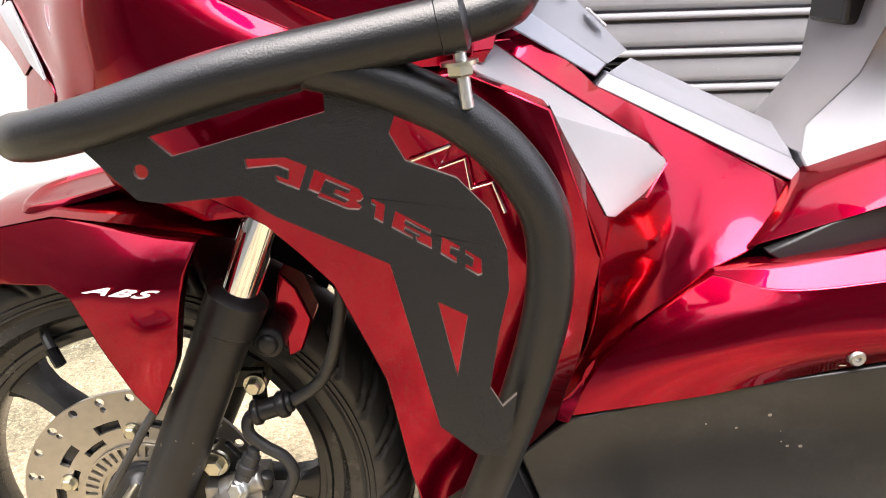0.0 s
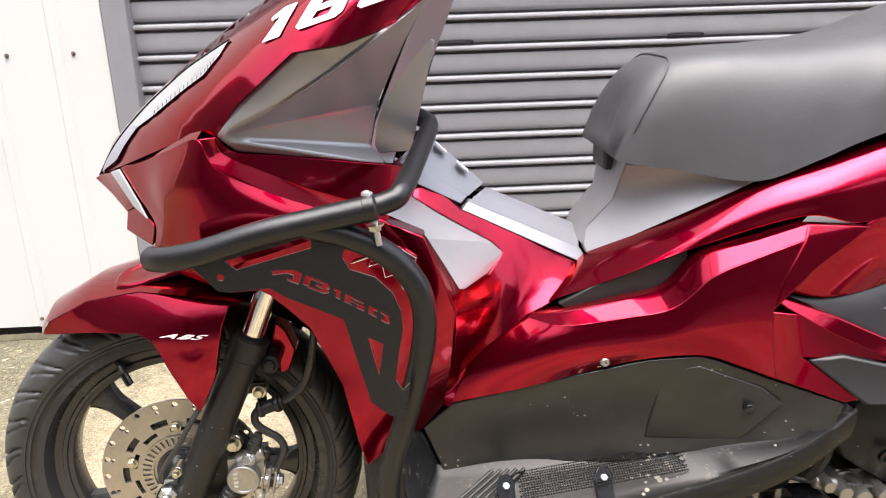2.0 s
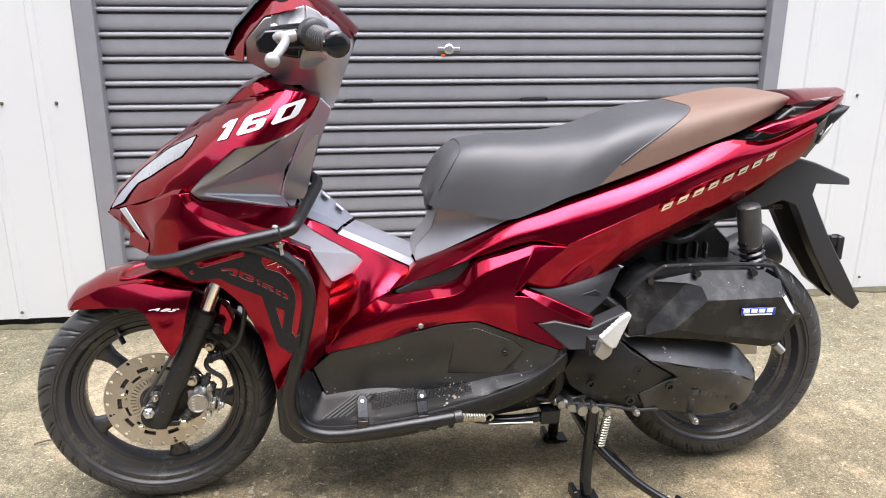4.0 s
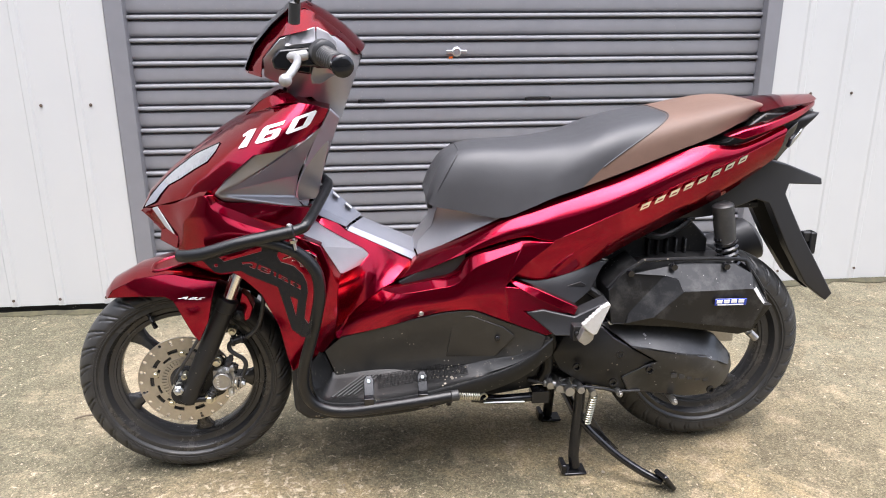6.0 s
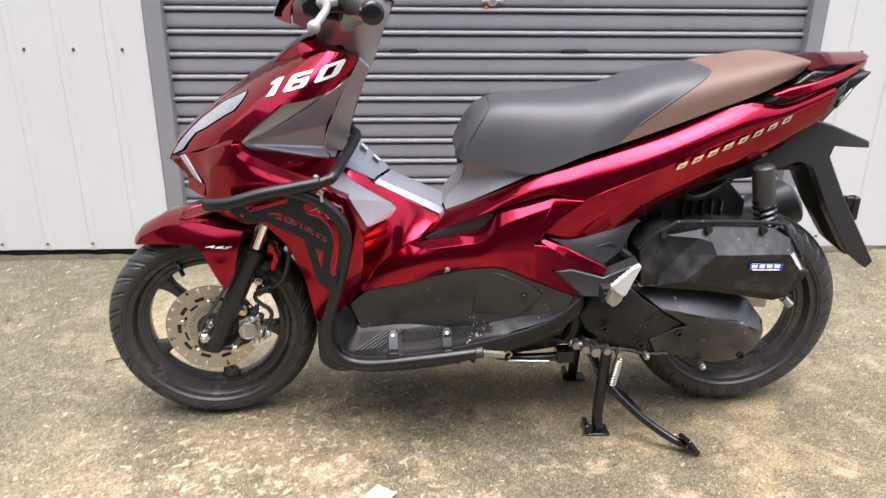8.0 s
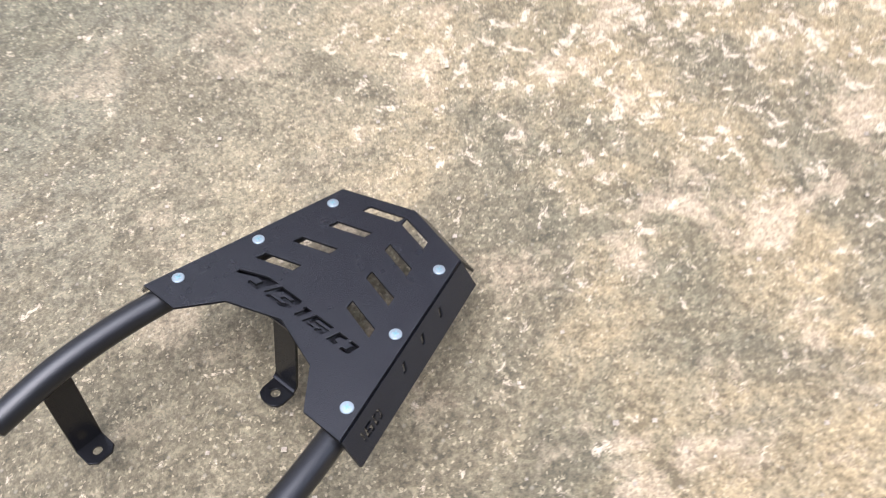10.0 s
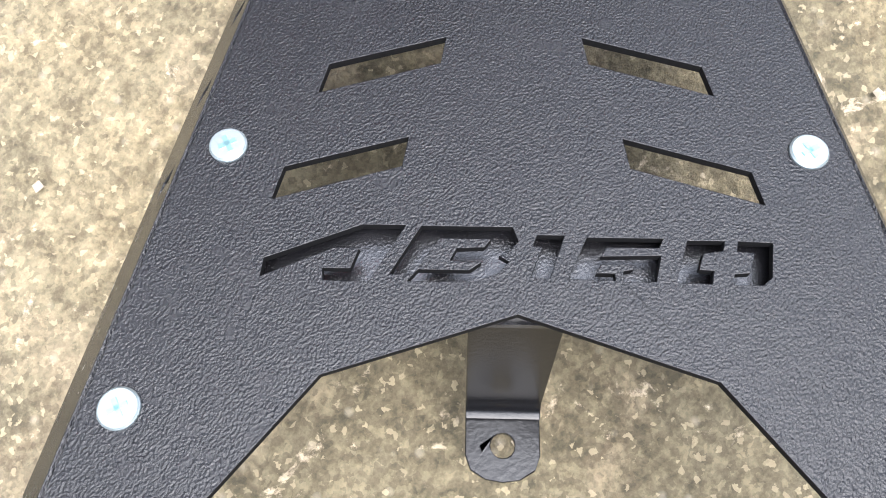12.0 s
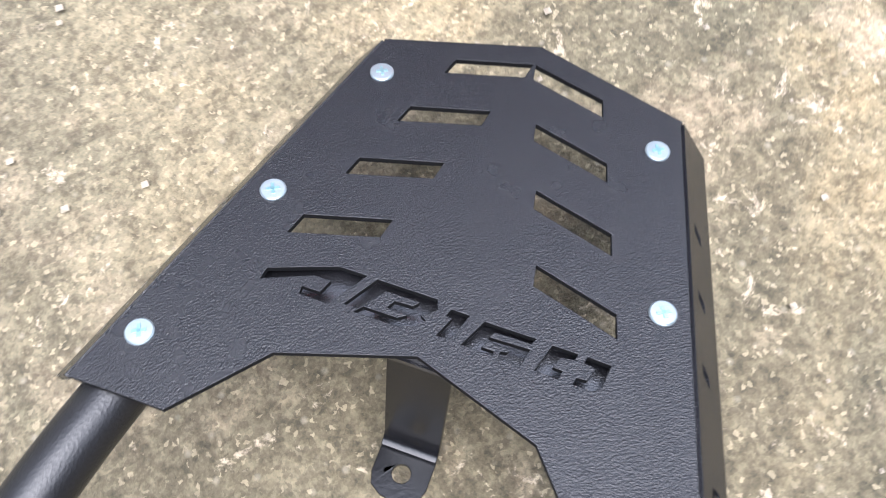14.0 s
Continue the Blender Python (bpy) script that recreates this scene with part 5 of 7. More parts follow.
FEND = [(0.480, -0.085, 0.612), (0.584, -0.090, 0.672), (0.646, -0.088, 0.705), (0.742, -0.075, 0.748), (0.790, -0.060, 0.735), (0.900, -0.030, 0.692), (0.902, -0.030, 0.676), (0.800, -0.055, 0.688),
        (0.792, -0.062, 0.665), (0.840, -0.062, 0.579), (0.952, -0.060, 0.405), (0.938, -0.060, 0.386), (0.877, -0.062, 0.433), (0.814, -0.068, 0.526), (0.766, -0.074, 0.613), (0.748, -0.08, 0.645), (0.713, -0.083, 0.658), (0.600, -0.088, 0.623)]
pair("rear_fender", [FEND], DARKGREY, bike, "charcoal rear mudguard", 0.03, 0.003)
part("fender_web", bridge([(0.742, 0.745, 0.07), (0.79, 0.70, 0.055), (0.792, 0.665, 0.06), (0.840, 0.579, 0.06), (0.945, 0.405, 0.058)], 0.006), DARKGREY, bike, "", 40)
part("side_reflector", joined(block(0.868, 0.898, -0.04, -0.02, 0.535, 0.56), block(0.884, 0.90, -0.045, -0.015, 0.505, 0.56)), BLACK, bike, "small black reflector arm", 30, 0.003)

part("cowl_screw", lathe([(0.0008, 0.002), (0.0020, 0.002), (0.0022, 0.0), (0.0044, -0.0005), (0.0056, 0.001), (0.0056, 0.006)], pose(-0.082, -0.1705, 0.444), 20), CAST, bike, "small pale screw cup")
# footboard
pair("floor_side", [([(-0.300, -0.130, 0.347), (-0.265, -0.132, 0.377), (-0.087, -0.157, 0.429), (-0.032, -0.174, 0.446), (0.028, -0.190, 0.455), (0.109, -0.202, 0.426), (0.190, -0.212, 0.396), (0.178, -0.212, 0.360), (0.110, -0.204, 0.335), (0.05, -0.185, 0.325),
                       (-0.055, -0.150, 0.300), (-0.275, -0.134, 0.282)], [(0.02, -0.172, 0.385), (-0.15, -0.138, 0.35)])], FLOORSIDE, bike, "dusty black floor side panel", 0.02)
pair("access_cover", [[(-0.012, -0.176, 0.432), (0.026, -0.188, 0.442), (0.098, -0.199, 0.415), (0.122, -0.203, 0.395), (0.085, -0.19, 0.345), (0.07, -0.183, 0.338), (-0.026, -0.158, 0.332)]], FLOORSIDE, bike, "black plastic access cover", 0.006)
part("cover_screw", rod((0.084, -0.194, 0.389), (0.084, -0.2005, 0.389), 0.006, 12), GLOSS, bike)
FLOORP = [(-0.328, -0.185, 0.345), (-0.322, -0.205, 0.292), (-0.285, -0.212, 0.258), (-0.149, -0.215, 0.262), (-0.020, -0.217, 0.287), (0.091, -0.217, 0.318), (0.155, -0.217, 0.350), (0.205, -0.216, 0.392)]


def floorboard():
    """Footboard: a rolled outer edge, a tread that falls towards the middle, and the rise to the floor side."""
    inner = [(-0.310, -0.135, 0.350), (-0.290, -0.137, 0.300), (-0.270, -0.138, 0.285), (-0.150, -0.143, 0.293), (-0.050, -0.150, 0.303), (0.060, -0.186, 0.328), (0.140, -0.206, 0.352), (0.196, -0.210, 0.396)]
    bm, rows = bmesh.new(), []
    for (ox, oy, oz), (ix, iy, iz) in zip(catmull(FLOORP, 6), catmull(inner, 6)):
        o, i = Vector((ox, oy, oz)), Vector((ix, iy, iz))
        rows.append([bm.verts.new(q) for q in (o + Vector((0.004, 0.012, -0.045)), o + Vector((0, -0.001, -0.02)), o + Vector((0, 0, -0.004)), o + Vector((0, 0.003, 0)), o + Vector((0, 0.01, -0.001)), o.lerp(i, 0.3) - Vector((0, 0, 0.004)), o.lerp(i, 0.9) - Vector((0, 0, 0.002)), i, i + Vector((0, 0.006, 0.006)))])
    for a, b in zip(rows, rows[1:]):
        for k in range(len(a) - 1):
            bm.faces.new((a[k], b[k], b[k + 1], a[k + 1]))
    bmesh.ops.recalc_face_normals(bm, faces=bm.faces)
    return bm


fb = floorboard()
part("footboard", mirrored(fb), DUSTY, bike, "", 40)
board = part("footboard", fb, DUSTY, bike, "dusty scuffed black footboard", 40)
tread = bmesh.new()
for i in range(66):
    for j in range(12):
        u, v = i / 65, j / 11
        x = -0.185 + 0.20 * u
        y = -0.158 - 0.036 * v
        z = 0.2795 + 0.028 * u + 0.013 * (1 - v) + (0.008 * (1 - v) if u > 0.7 else 0) * 0
        bmesh.ops.create_cone(tread, cap_ends=True, segments=4, radius1=0.0016, radius2=0.0008, depth=0.0014, matrix=pose(x + (0.003 if j % 2 else 0), y, z))
part("tread_studs", tread, DUSTY, board, "raised diamond tread", 0)
for k in range(5):
    part("tread_rib", tube([(-0.285 + 0.012 * k, -0.20, 0.266 + 0.001 * k), (-0.215 + 0.01 * k, -0.150, 0.292)], 0.0022, 1, 6, True, False), DUSTY, board)
part("belly_core", solid([(-0.36, 0.36), (-0.28, 0.42), (0.15, 0.46), (0.30, 0.48), (0.34, 0.42), (0.22, 0.30), (0.05, 0.25), (-0.27, 0.235), (-0.34, 0.27)], -0.098, 0.098), BLACK, bike, "", 30, 0.01)
part("under_cowl", solid([(-0.379, 0.316), (-0.30, 0.345), (-0.27, 0.262), (-0.10, 0.250), (-0.04, 0.215), (-0.20, 0.186), (-0.315, 0.168), (-0.348, 0.172), (-0.376, 0.196)], -0.132, 0.132), BLACK, bike, "black lower front cowl", 30, 0.012)

# ---- wheels, fork, brake ----


def tyre_mesh(radius, width, bead, grooves):
    """A tyre with rounded tread, moulded sidewall steps and slanted grooves pressed into the shoulders."""
    half = width / 2
    prof = []
    for k in range(41):
        a = -1.42 + 2.84 * k / 40
        prof.append((radius - 0.40 * width * (1 - math.cos(a)), half * math.sin(a) * 1.03, math.cos(a), math.sin(a)))
    side = [(bead + 0.0225, half * 1.0), (bead + 0.0205, half * 0.99), (bead + 0.0200, half * 1.025), (bead + 0.0185, half * 1.025), (bead + 0.0180, half * 0.98), (bead + 0.0150, half * 0.97), (bead + 0.0145, half * 1.005), (bead + 0.0125, half * 1.0), (bead + 0.012, half * 0.94), (bead + 0.006, half * 0.86), (bead, half * 0.80)]
    prof = [(r, -h, 0, -1) for r, h in reversed(side)] + prof + [(r, h, 0, 1) for r, h in side]
    segs = 576
    bm = bmesh.new()
    rows = []
    for r, h, nr, nh in prof:
        row = []
        for k in range(segs):
            a = 2 * math.pi * k / segs
            w = abs(h) / half if r > radius - 0.034 else 9.0
            reach = 0.4 * w + (radius - r) * 14
            turn = a * grooves / (2 * math.pi) + (0.0 if h > 0 else 0.5)
            deep = 0.0
            if (turn + reach) % 1.0 < 0.11 and 0.16 < w < 1.1:
                deep = 0.004
            if (turn + 0.5 + reach * 1.3) % 1.0 < 0.08 and 0.62 < w < 1.1:
                deep = 0.003
            rr, hh = r - deep * max(nr, 0.25), h - deep * nh * 0.8
            row.append(bm.verts.new((rr * math.cos(a), hh, rr * math.sin(a))))
        rows.append(row)
    for a, b in zip(rows, rows[1:]):
        for k in range(segs):
            bm.faces.new((a[k], b[k], b[(k + 1) % segs], a[(k + 1) % segs]))
    bmesh.ops.recalc_face_normals(bm, faces=bm.faces)
    return bm


def spoke(angle, r0, r1, half):
    """One cast spoke: wide and deep at the hub, waisted, flaring into the rim."""
    rows = []
    for k in range(9):
        t = k / 8
        r = r0 + (r1 - r0) * t
        w = 0.017 - 0.006 * math.sin(math.pi * t) + 0.012 * max(0, t - 0.75) * 4 * (t - 0.75) * 4
        d = half * (1 - 0.45 * t)
        ring_pts = [(w * 0.55, -d), (w, -d * 0.55), (w, d * 0.55), (w * 0.55, d), (-w * 0.55, d), (-w, d * 0.55), (-w, -d * 0.55), (-w * 0.55, -d)]
        rows.append([(r * math.cos(angle) - q * math.sin(angle), h, r * math.sin(angle) + q * math.cos(angle)) for q, h in ring_pts])
    bm = bmesh.new()
    vs = [[bm.verts.new(q) for q in row] for row in rows]
    for a, b in zip(vs, vs[1:]):
        for k in range(8):
            bm.faces.new((a[k], a[(k + 1) % 8], b[(k + 1) % 8], b[k]))
    bmesh.ops.recalc_face_normals(bm, faces=bm.faces)
    return bm


def wheel(name, m, radius, width, label, turn, grooves=30):
    """A wheel under the scooter: tyre, rim and spokes, hub."""
    bead = 0.189
    tyre_bm = tyre_mesh(radius, width, bead, grooves)
    tyre_bm.transform(m)
    w = part(name, tyre_bm, RUBBER, bike, label, 50)
    h = width * 0.43
    near = [(-0.036, 0), (-0.0355, 0.36), (-0.0335, 0.47), (-0.0280, 0.52), (-0.0270, 0.60), (-0.0225, 0.63), (-0.0205, 0.55), (-0.0110, 0.60), (-0.0080, 0.80), (-0.0030, 1.01)]
    rim = lathe([(bead + 0.004, -h - 0.001), (bead + 0.009, -h), (bead + 0.010, -h + 0.004), (bead - 0.004, -h + 0.008), (bead - 0.008, 0), (bead - 0.004, h - 0.008), (bead + 0.009, h - 0.004), (bead + 0.008, h)]
                + [(bead + q, h * w) for q, w in reversed(near)] + [(bead + q, -h * w) for q, w in near[1:]], m, 96, True)
    part("rim", rim, ALLOY, w, "black cast rim with raised ridges", 25)
    hub = lathe([(0.012, -0.045), (0.036, -0.045), (0.042, -0.03), (0.040, 0.03), (0.034, 0.045), (0.012, 0.045)], m, 40)
    part("hub", hub, ALLOY, w)
    for k in range(5):
        b = spoke(radians(turn + 72 * k), 0.036, bead - 0.030, 0.022)
        b.transform(m)
        part("spoke", b, ALLOY, w)
    return w


STEER = pose(-0.636, 0, 0.247, 0, 0, 3)
front = wheel("front_wheel", STEER, 0.247, 0.090, "black cast front wheel with a dusty tyre", 63)
part("valve", tube([(-0.072, -0.020, 0.166), (-0.066, -0.028, 0.156), (-0.060, -0.033, 0.146)], 0.0045, 4, 10), RUBBER, front).matrix_local = STEER
part("valve_cap", rod((-0.062, -0.032, 0.149), (-0.055, -0.036, 0.135), 0.0055, 10), GLOSS, front).matrix_local = STEER
wheel("rear_wheel", pose(0.643, 0, 0.265), 0.258, 0.100, "black cast rear wheel with a dusty tyre", 20, 34)

# front brake disc
DISC_M = STEER @ pose(0, -0.042, 0, 90, 0, 0)
holes = [ring(0.103 * math.cos(a), 0.103 * math.sin(a), 0.0042, 10) for a in (2 * math.pi * k / 24 for k in range(24))]
holes += [ring(0.0955 * math.cos(a), 0.0955 * math.sin(a), 0.003, 8) for a in (2 * math.pi * (k + 0.5) / 12 for k in range(12))]


def arc_slot(r, a, span, w):
    n = 5
    return [((r + w) * math.cos(a + span * (k / n - 0.5)), (r + w) * math.sin(a + span * (k / n - 0.5))) for k in range(n + 1)] + [((r - w) * math.cos(a - span * (k / n - 0.5)), (r - w) * math.sin(a - span * (k / n - 0.5))) for k in range(n + 1)]


holes += [arc_slot(0.078, 2 * math.pi * k / 10, 0.30, 0.0045) for k in range(10)]
holes += [arc_slot(0.066, 2 * math.pi * (k + 0.5) / 10, 0.34, 0.003) for k in range(10)]
disc = part("brake_disc", sheet(ring(0, 0, 0.1095, 96), holes + [ring(0, 0, 0.034, 40)], 0.004, DISC_M), DISC, front, "drilled steel brake disc", 30)
part("disc_carrier", lathe([(0.034, 0.0), (0.085, 0.0), (0.086, 0.004), (0.034, 0.006)], STEER @ pose(0, -0.0355, 0), 48), ALLOY, disc, "dark disc carrier")
tone = [arc_slot(0.0495, 2 * math.pi * k / 40, 0.07, 0.0055) for k in range(40)]
part("sensor_ring", sheet(ring(0, 0, 0.057, 60), tone + [ring(0, 0, 0.041, 40)], 0.002, DISC_M @ pose(0, 0, 0.003)), DISC, disc, "slotted sensor ring", 30)
for k in range(5):
    a = 2 * math.pi * k / 5 + 0.35
    part("disc_bolt", hexbolt(DISC_M @ Vector((0.070 * math.cos(a), 0.070 * math.sin(a), 0.001)), (0, -1, 0), 0.0058, 0.006), GOLDZ, disc)
part("hub_cup", lathe([(0.034, -0.03), (0.034, -0.052), (0.030, -0.052), (0.02, -0.046), (0.012, -0.046)], STEER, 32), ALLOY, front)

# fork
for s in (-1, 1):
    leg = part("fork_leg", joined(tube([(-0.625, s * 0.088, 0.222), (-0.608, s * 0.09, 0.255), (-0.570, s * 0.096, 0.335), (-0.515, s * 0.100, 0.455)], 0.0218, 6, 24), rod((-0.518, s * 0.100, 0.446), (-0.507, s * 0.100, 0.470), 0.0235, 24)), BLACK, bike, "black fork leg with scuffs", 40)
    part("fork_tube", rod((-0.509, s * 0.100, 0.466), (-0.425, s * 0.10, 0.66), 0.0142, 20), CHROME, leg, "bright inner fork tube")
    part("axle_boss", lathe([(0.026, -0.012), (0.028, 0), (0.026, 0.012)], pose(-0.630, s * 0.09, 0.240), 24), BLACK, leg)
part("axle_nut", joined(hexbolt((-0.638, -0.094, 0.252), (0, -1, 0), 0.0125, 0.014), rod((-0.638, -0.09, 0.252), (-0.638, -0.116, 0.252), 0.0065, 12)), STEEL, front, "steel axle nut")
part("axle", rod((-0.643, -0.1, 0.25), (-0.643, 0.1, 0.25), 0.008, 12), STEEL, front)
cup = lathe([(0.004, -0.0015), (0.0165, -0.0015), (0.0175, -0.003), (0.0205, -0.003), (0.0218, 0.0), (0.0218, 0.05)], pose(-0.5385, -0.103, 0.2675), 32)
body = joined(block(-0.560, -0.512, -0.092, -0.052, 0.247, 0.292), block(-0.524, -0.500, -0.088, -0.056, 0.240, 0.272), rod((-0.545, -0.086, 0.285), (-0.512, -0.086, 0.298), 0.011, 16))
cal = part("brake_caliper", joined(cup, body), CAST, bike, "silver cast brake caliper", 30, 0.004)
part("caliper_rib", joined(*[block(-0.0015, 0.0015, -0.010, 0.002, -0.017, 0.017, pose(-0.514 + 0.007 * k, -0.088, 0.264 - 0.004 * k, 0, 12, 0)) for k in range(3)]), CAST, cal, "", 30, 0.001)
part("cup_mark", joined(*[block(-0.0025, 0.0025, -0.0008, 0.0008, -0.0012, 0.0012, pose(-0.548, -0.1048, 0.258 + 0.0065 * k)) for k in range(4)]), STEEL, cal, "raised bars of cast lettering", 0)
part("caliper_pin", joined(rod((-0.520, -0.087, 0.257), (-0.496, -0.085, 0.2525), 0.0085, 16), hexbolt((-0.498, -0.085, 0.253), (1, 0, -0.15), 0.0082, 0.008)), STEEL, cal, "steel slide pin")
part("pin_boot", rod((-0.507, -0.086, 0.2545), (-0.501, -0.0855, 0.2535), 0.0105, 16), BLACK, cal)
part("caliper_lug", joined(rod((-0.524, -0.086, 0.244), (-0.5225, -0.088, 0.231), 0.0075, 14), hexbolt((-0.5225, -0.089, 0.231), (0, -1, 0), 0.0062, 0.006)), STEEL, cal)
part("hose_union", joined(rod((-0.533, -0.092, 0.284), (-0.5265, -0.092, 0.300), 0.0085, 16), hexbolt((-0.529, -0.097, 0.2945), (-0.3, -1, 0.3), 0.0068, 0.008)), STEEL, cal, "steel hose union")
part("bleed_cap", joined(rod((-0.527, -0.091, 0.299), (-0.518, -0.086, 0.320), 0.0078, 14), rod((-0.5235, -0.089, 0.307), (-0.5215, -0.088, 0.312), 0.0095, 14), rod((-0.519, -0.0865, 0.317), (-0.516, -0.085, 0.325), 0.0055, 12)), RUBBER, cal, "black rubber bleed cap")
part("bleed_screw", rod((-0.510, -0.088, 0.291), (-0.506, -0.090, 0.303), 0.0058, 12), BLACK, cal)
part("slider_boot", joined(rod((-0.556, -0.088, 0.248), (-0.571, -0.090, 0.226), 0.0088, 16), *[rod((-0.560 - 0.004 * k, -0.0885, 0.2425 - 0.006 * k), (-0.5615 - 0.004 * k, -0.0887, 0.2400 - 0.006 * k), 0.0108, 16) for k in range(3)]), RUBBER, cal, "ribbed black slider boot")
part("caliper_bracket", sheet([(-0.615, 0.218), (-0.575, 0.300), (-0.560, 0.322), (-0.543, 0.318), (-0.520, 0.290), (-0.505, 0.262), (-0.545, 0.220), (-0.572, 0.208)], [], 0.008, Matrix(((1, 0, 0, 0), (0, 0, 1, -0.062), (0, 1, 0, 0), (0, 0, 0, 1)))), BLACK, bike, "", 30, 0.002)
part("bracket_arm", rod((-0.618, -0.090, 0.219), (-0.574, -0.088, 0.2195), 0.0075, 14), BLACK, bike)
for x, y, z, q in ((-0.552, -0.080, 0.308, 0.0082), (-0.511, -0.076, 0.381, 0.0066), (-0.5724, -0.092, 0.2198, 0.0088), (-0.622, -0.104, 0.285, 0.0045)):
    part("fork_bolt", joined(rod((x, y + 0.020, z), (x, y + 0.002, z), q * 1.5, 16), hexbolt((x, y, z), (0, -1, 0), q, 0.009)), GOLDZ, bike, "yellow-zinc flange bolt")
part("brake_hose", tube([(-0.497, -0.084, 0.272), (-0.4905, -0.085, 0.2848), (-0.4842, -0.088, 0.3026), (-0.4907, -0.087, 0.3176), (-0.506, -0.087, 0.329), (-0.5174, -0.086, 0.3401), (-0.518, -0.083, 0.352), (-0.508, -0.081, 0.360), (-0.483, -0.080, 0.3658), (-0.4514, -0.085, 0.3932), (-0.4349, -0.090, 0.4462), (-0.430, -0.088, 0.500), (-0.43, -0.085, 0.58)], 0.0052, 8, 12), RUBBER, bike, "black brake hose")
part("hose_holder", joined(rod((-0.513, -0.082, 0.3575), (-0.482, -0.080, 0.3665), 0.0088, 14), rod((-0.512, -0.082, 0.358), (-0.508, -0.082, 0.359), 0.0112, 14), rod((-0.491, -0.081, 0.364), (-0.486, -0.081, 0.3655), 0.0115, 14), block(-0.515, -0.503, -0.076, -0.070, 0.358, 0.392), block(-0.540, -0.503, -0.076, -0.070, 0.378, 0.394)), BLACK, bike, "", 30, 0.0015)
part("sensor_cable", tube([(-0.566, -0.112, 0.400), (-0.590, -0.116, 0.365), (-0.612, -0.116, 0.330), (-0.636, -0.108, 0.295), (-0.646, -0.098, 0.270), (-0.640, -0.085, 0.255)], 0.0034, 6, 10), RUBBER, bike, "thin black sensor cable")
part("fork_boss", joined(rod((-0.489, -0.060, 0.430), (-0.489, -0.100, 0.430), 0.0125, 18), rod((-0.489, -0.098, 0.430), (-0.489, -0.104, 0.430), 0.0085, 14), block(-0.525, -0.485, -0.088, -0.070, 0.424, 0.440)), BLACK, bike, "", 30, 0.002)

# front mudguard
FF = [(-0.786, -0.045, 0.462), (-0.768, -0.062, 0.486), (-0.711, -0.072, 0.516), (-0.640, -0.090, 0.532), (-0.522, -0.130, 0.523), (-0.531, -0.138, 0.502), (-0.546, -0.134, 0.440), (-0.550, -0.130, 0.428), (-0.575, -0.122, 0.380), (-0.588, -0.122, 0.400), (-0.612, -0.128, 0.462), (-0.622, -0.126, 0.479), (-0.640, -0.118, 0.486), (-0.702, -0.086, 0.478)]
fend = pair("front_mudguard", [(FF, [(-0.70, -0.080, 0.498)])], RED, bike, "glossy candy-red front mudguard", 0.012)
part("mudguard_crown", bridge([(-0.786, 0.462, 0.045), (-0.768, 0.486, 0.062), (-0.711, 0.516, 0.072), (-0.640, 0.532, 0.09), (-0.560, 0.530, 0.115), (-0.50, 0.522, 0.12)], 0.014), RED, bike, "", 40)
scoop, rows = bmesh.new(), []
for r, h in ((1.0, 0.0), (0.97, 0.0035), (0.90, 0.0040), (0.82, 0.0015), (0.6, 0.0005), (0.3, 0.0002), (0.05, 0.0)):
    row = []
    for k in range(48):
        a = 2 * math.pi * k / 48
        u = math.copysign(abs(math.cos(a)) ** 0.7, math.cos(a)) * r
        w = math.copysign(abs(math.sin(a)) ** 0.7, math.sin(a)) * r
        x, y = -0.622 + 0.058 * u, -0.048 + 0.030 * w
        half = 0.072 + (x + 0.711) * 0.253
        z = 0.516 + (x + 0.711) * 0.20 + 0.0145 * (1 - (y / half) ** 2) + 0.0012
        row.append(scoop.verts.new((x, y, z + h)))
    rows.append(row)
for a, c in zip(rows, rows[1:]):
    for k in range(48):
        scoop.faces.new((a[k], c[k], c[(k + 1) % 48], a[(k + 1) % 48]))
scoop.faces.new(rows[-1])
bmesh.ops.recalc_face_normals(scoop, faces=scoop.faces)
part("mudguard_scoop", scoop, RED, fend, "recessed panel on the mudguard", 50)
pair("fork_shroud", [[(-0.482, -0.075, 0.478), (-0.469, -0.075, 0.464), (-0.459, -0.075, 0.436), (-0.469, -0.075, 0.41), (-0.481, -0.075, 0.404), (-0.482, -0.075, 0.43), (-0.489, -0.075, 0.444)]], RED, bike, "red shroud behind the fork", 0.03, 0.002)
part("inner_mudguard", bridge([(-0.50, 0.505, 0.09), (-0.44, 0.47, 0.085), (-0.40, 0.40, 0.085), (-0.385, 0.33, 0.085)], 0.012), BLACK, bike, "black inner mudguard", 40)
guard_surface = Bulge(resample(FF, 0.016), 3, [(-0.70, -0.080, 0.498)])
ab = lettering("ABS", 0.0115, 0.0005, 0.5, 1.15)
for v in ab.verts:
    x, z = -0.608 + v.co.x * 2.3 + v.co.y * 0.5, 0.4865 + v.co.y * 0.66 - v.co.x * 0.02
    v.co = (x, guard_surface.y([(x, z)])[0] - 0.0016 - v.co.z, z)
part("abs_mark", ab, WHITE, fend, "small white letters ABS", 0)

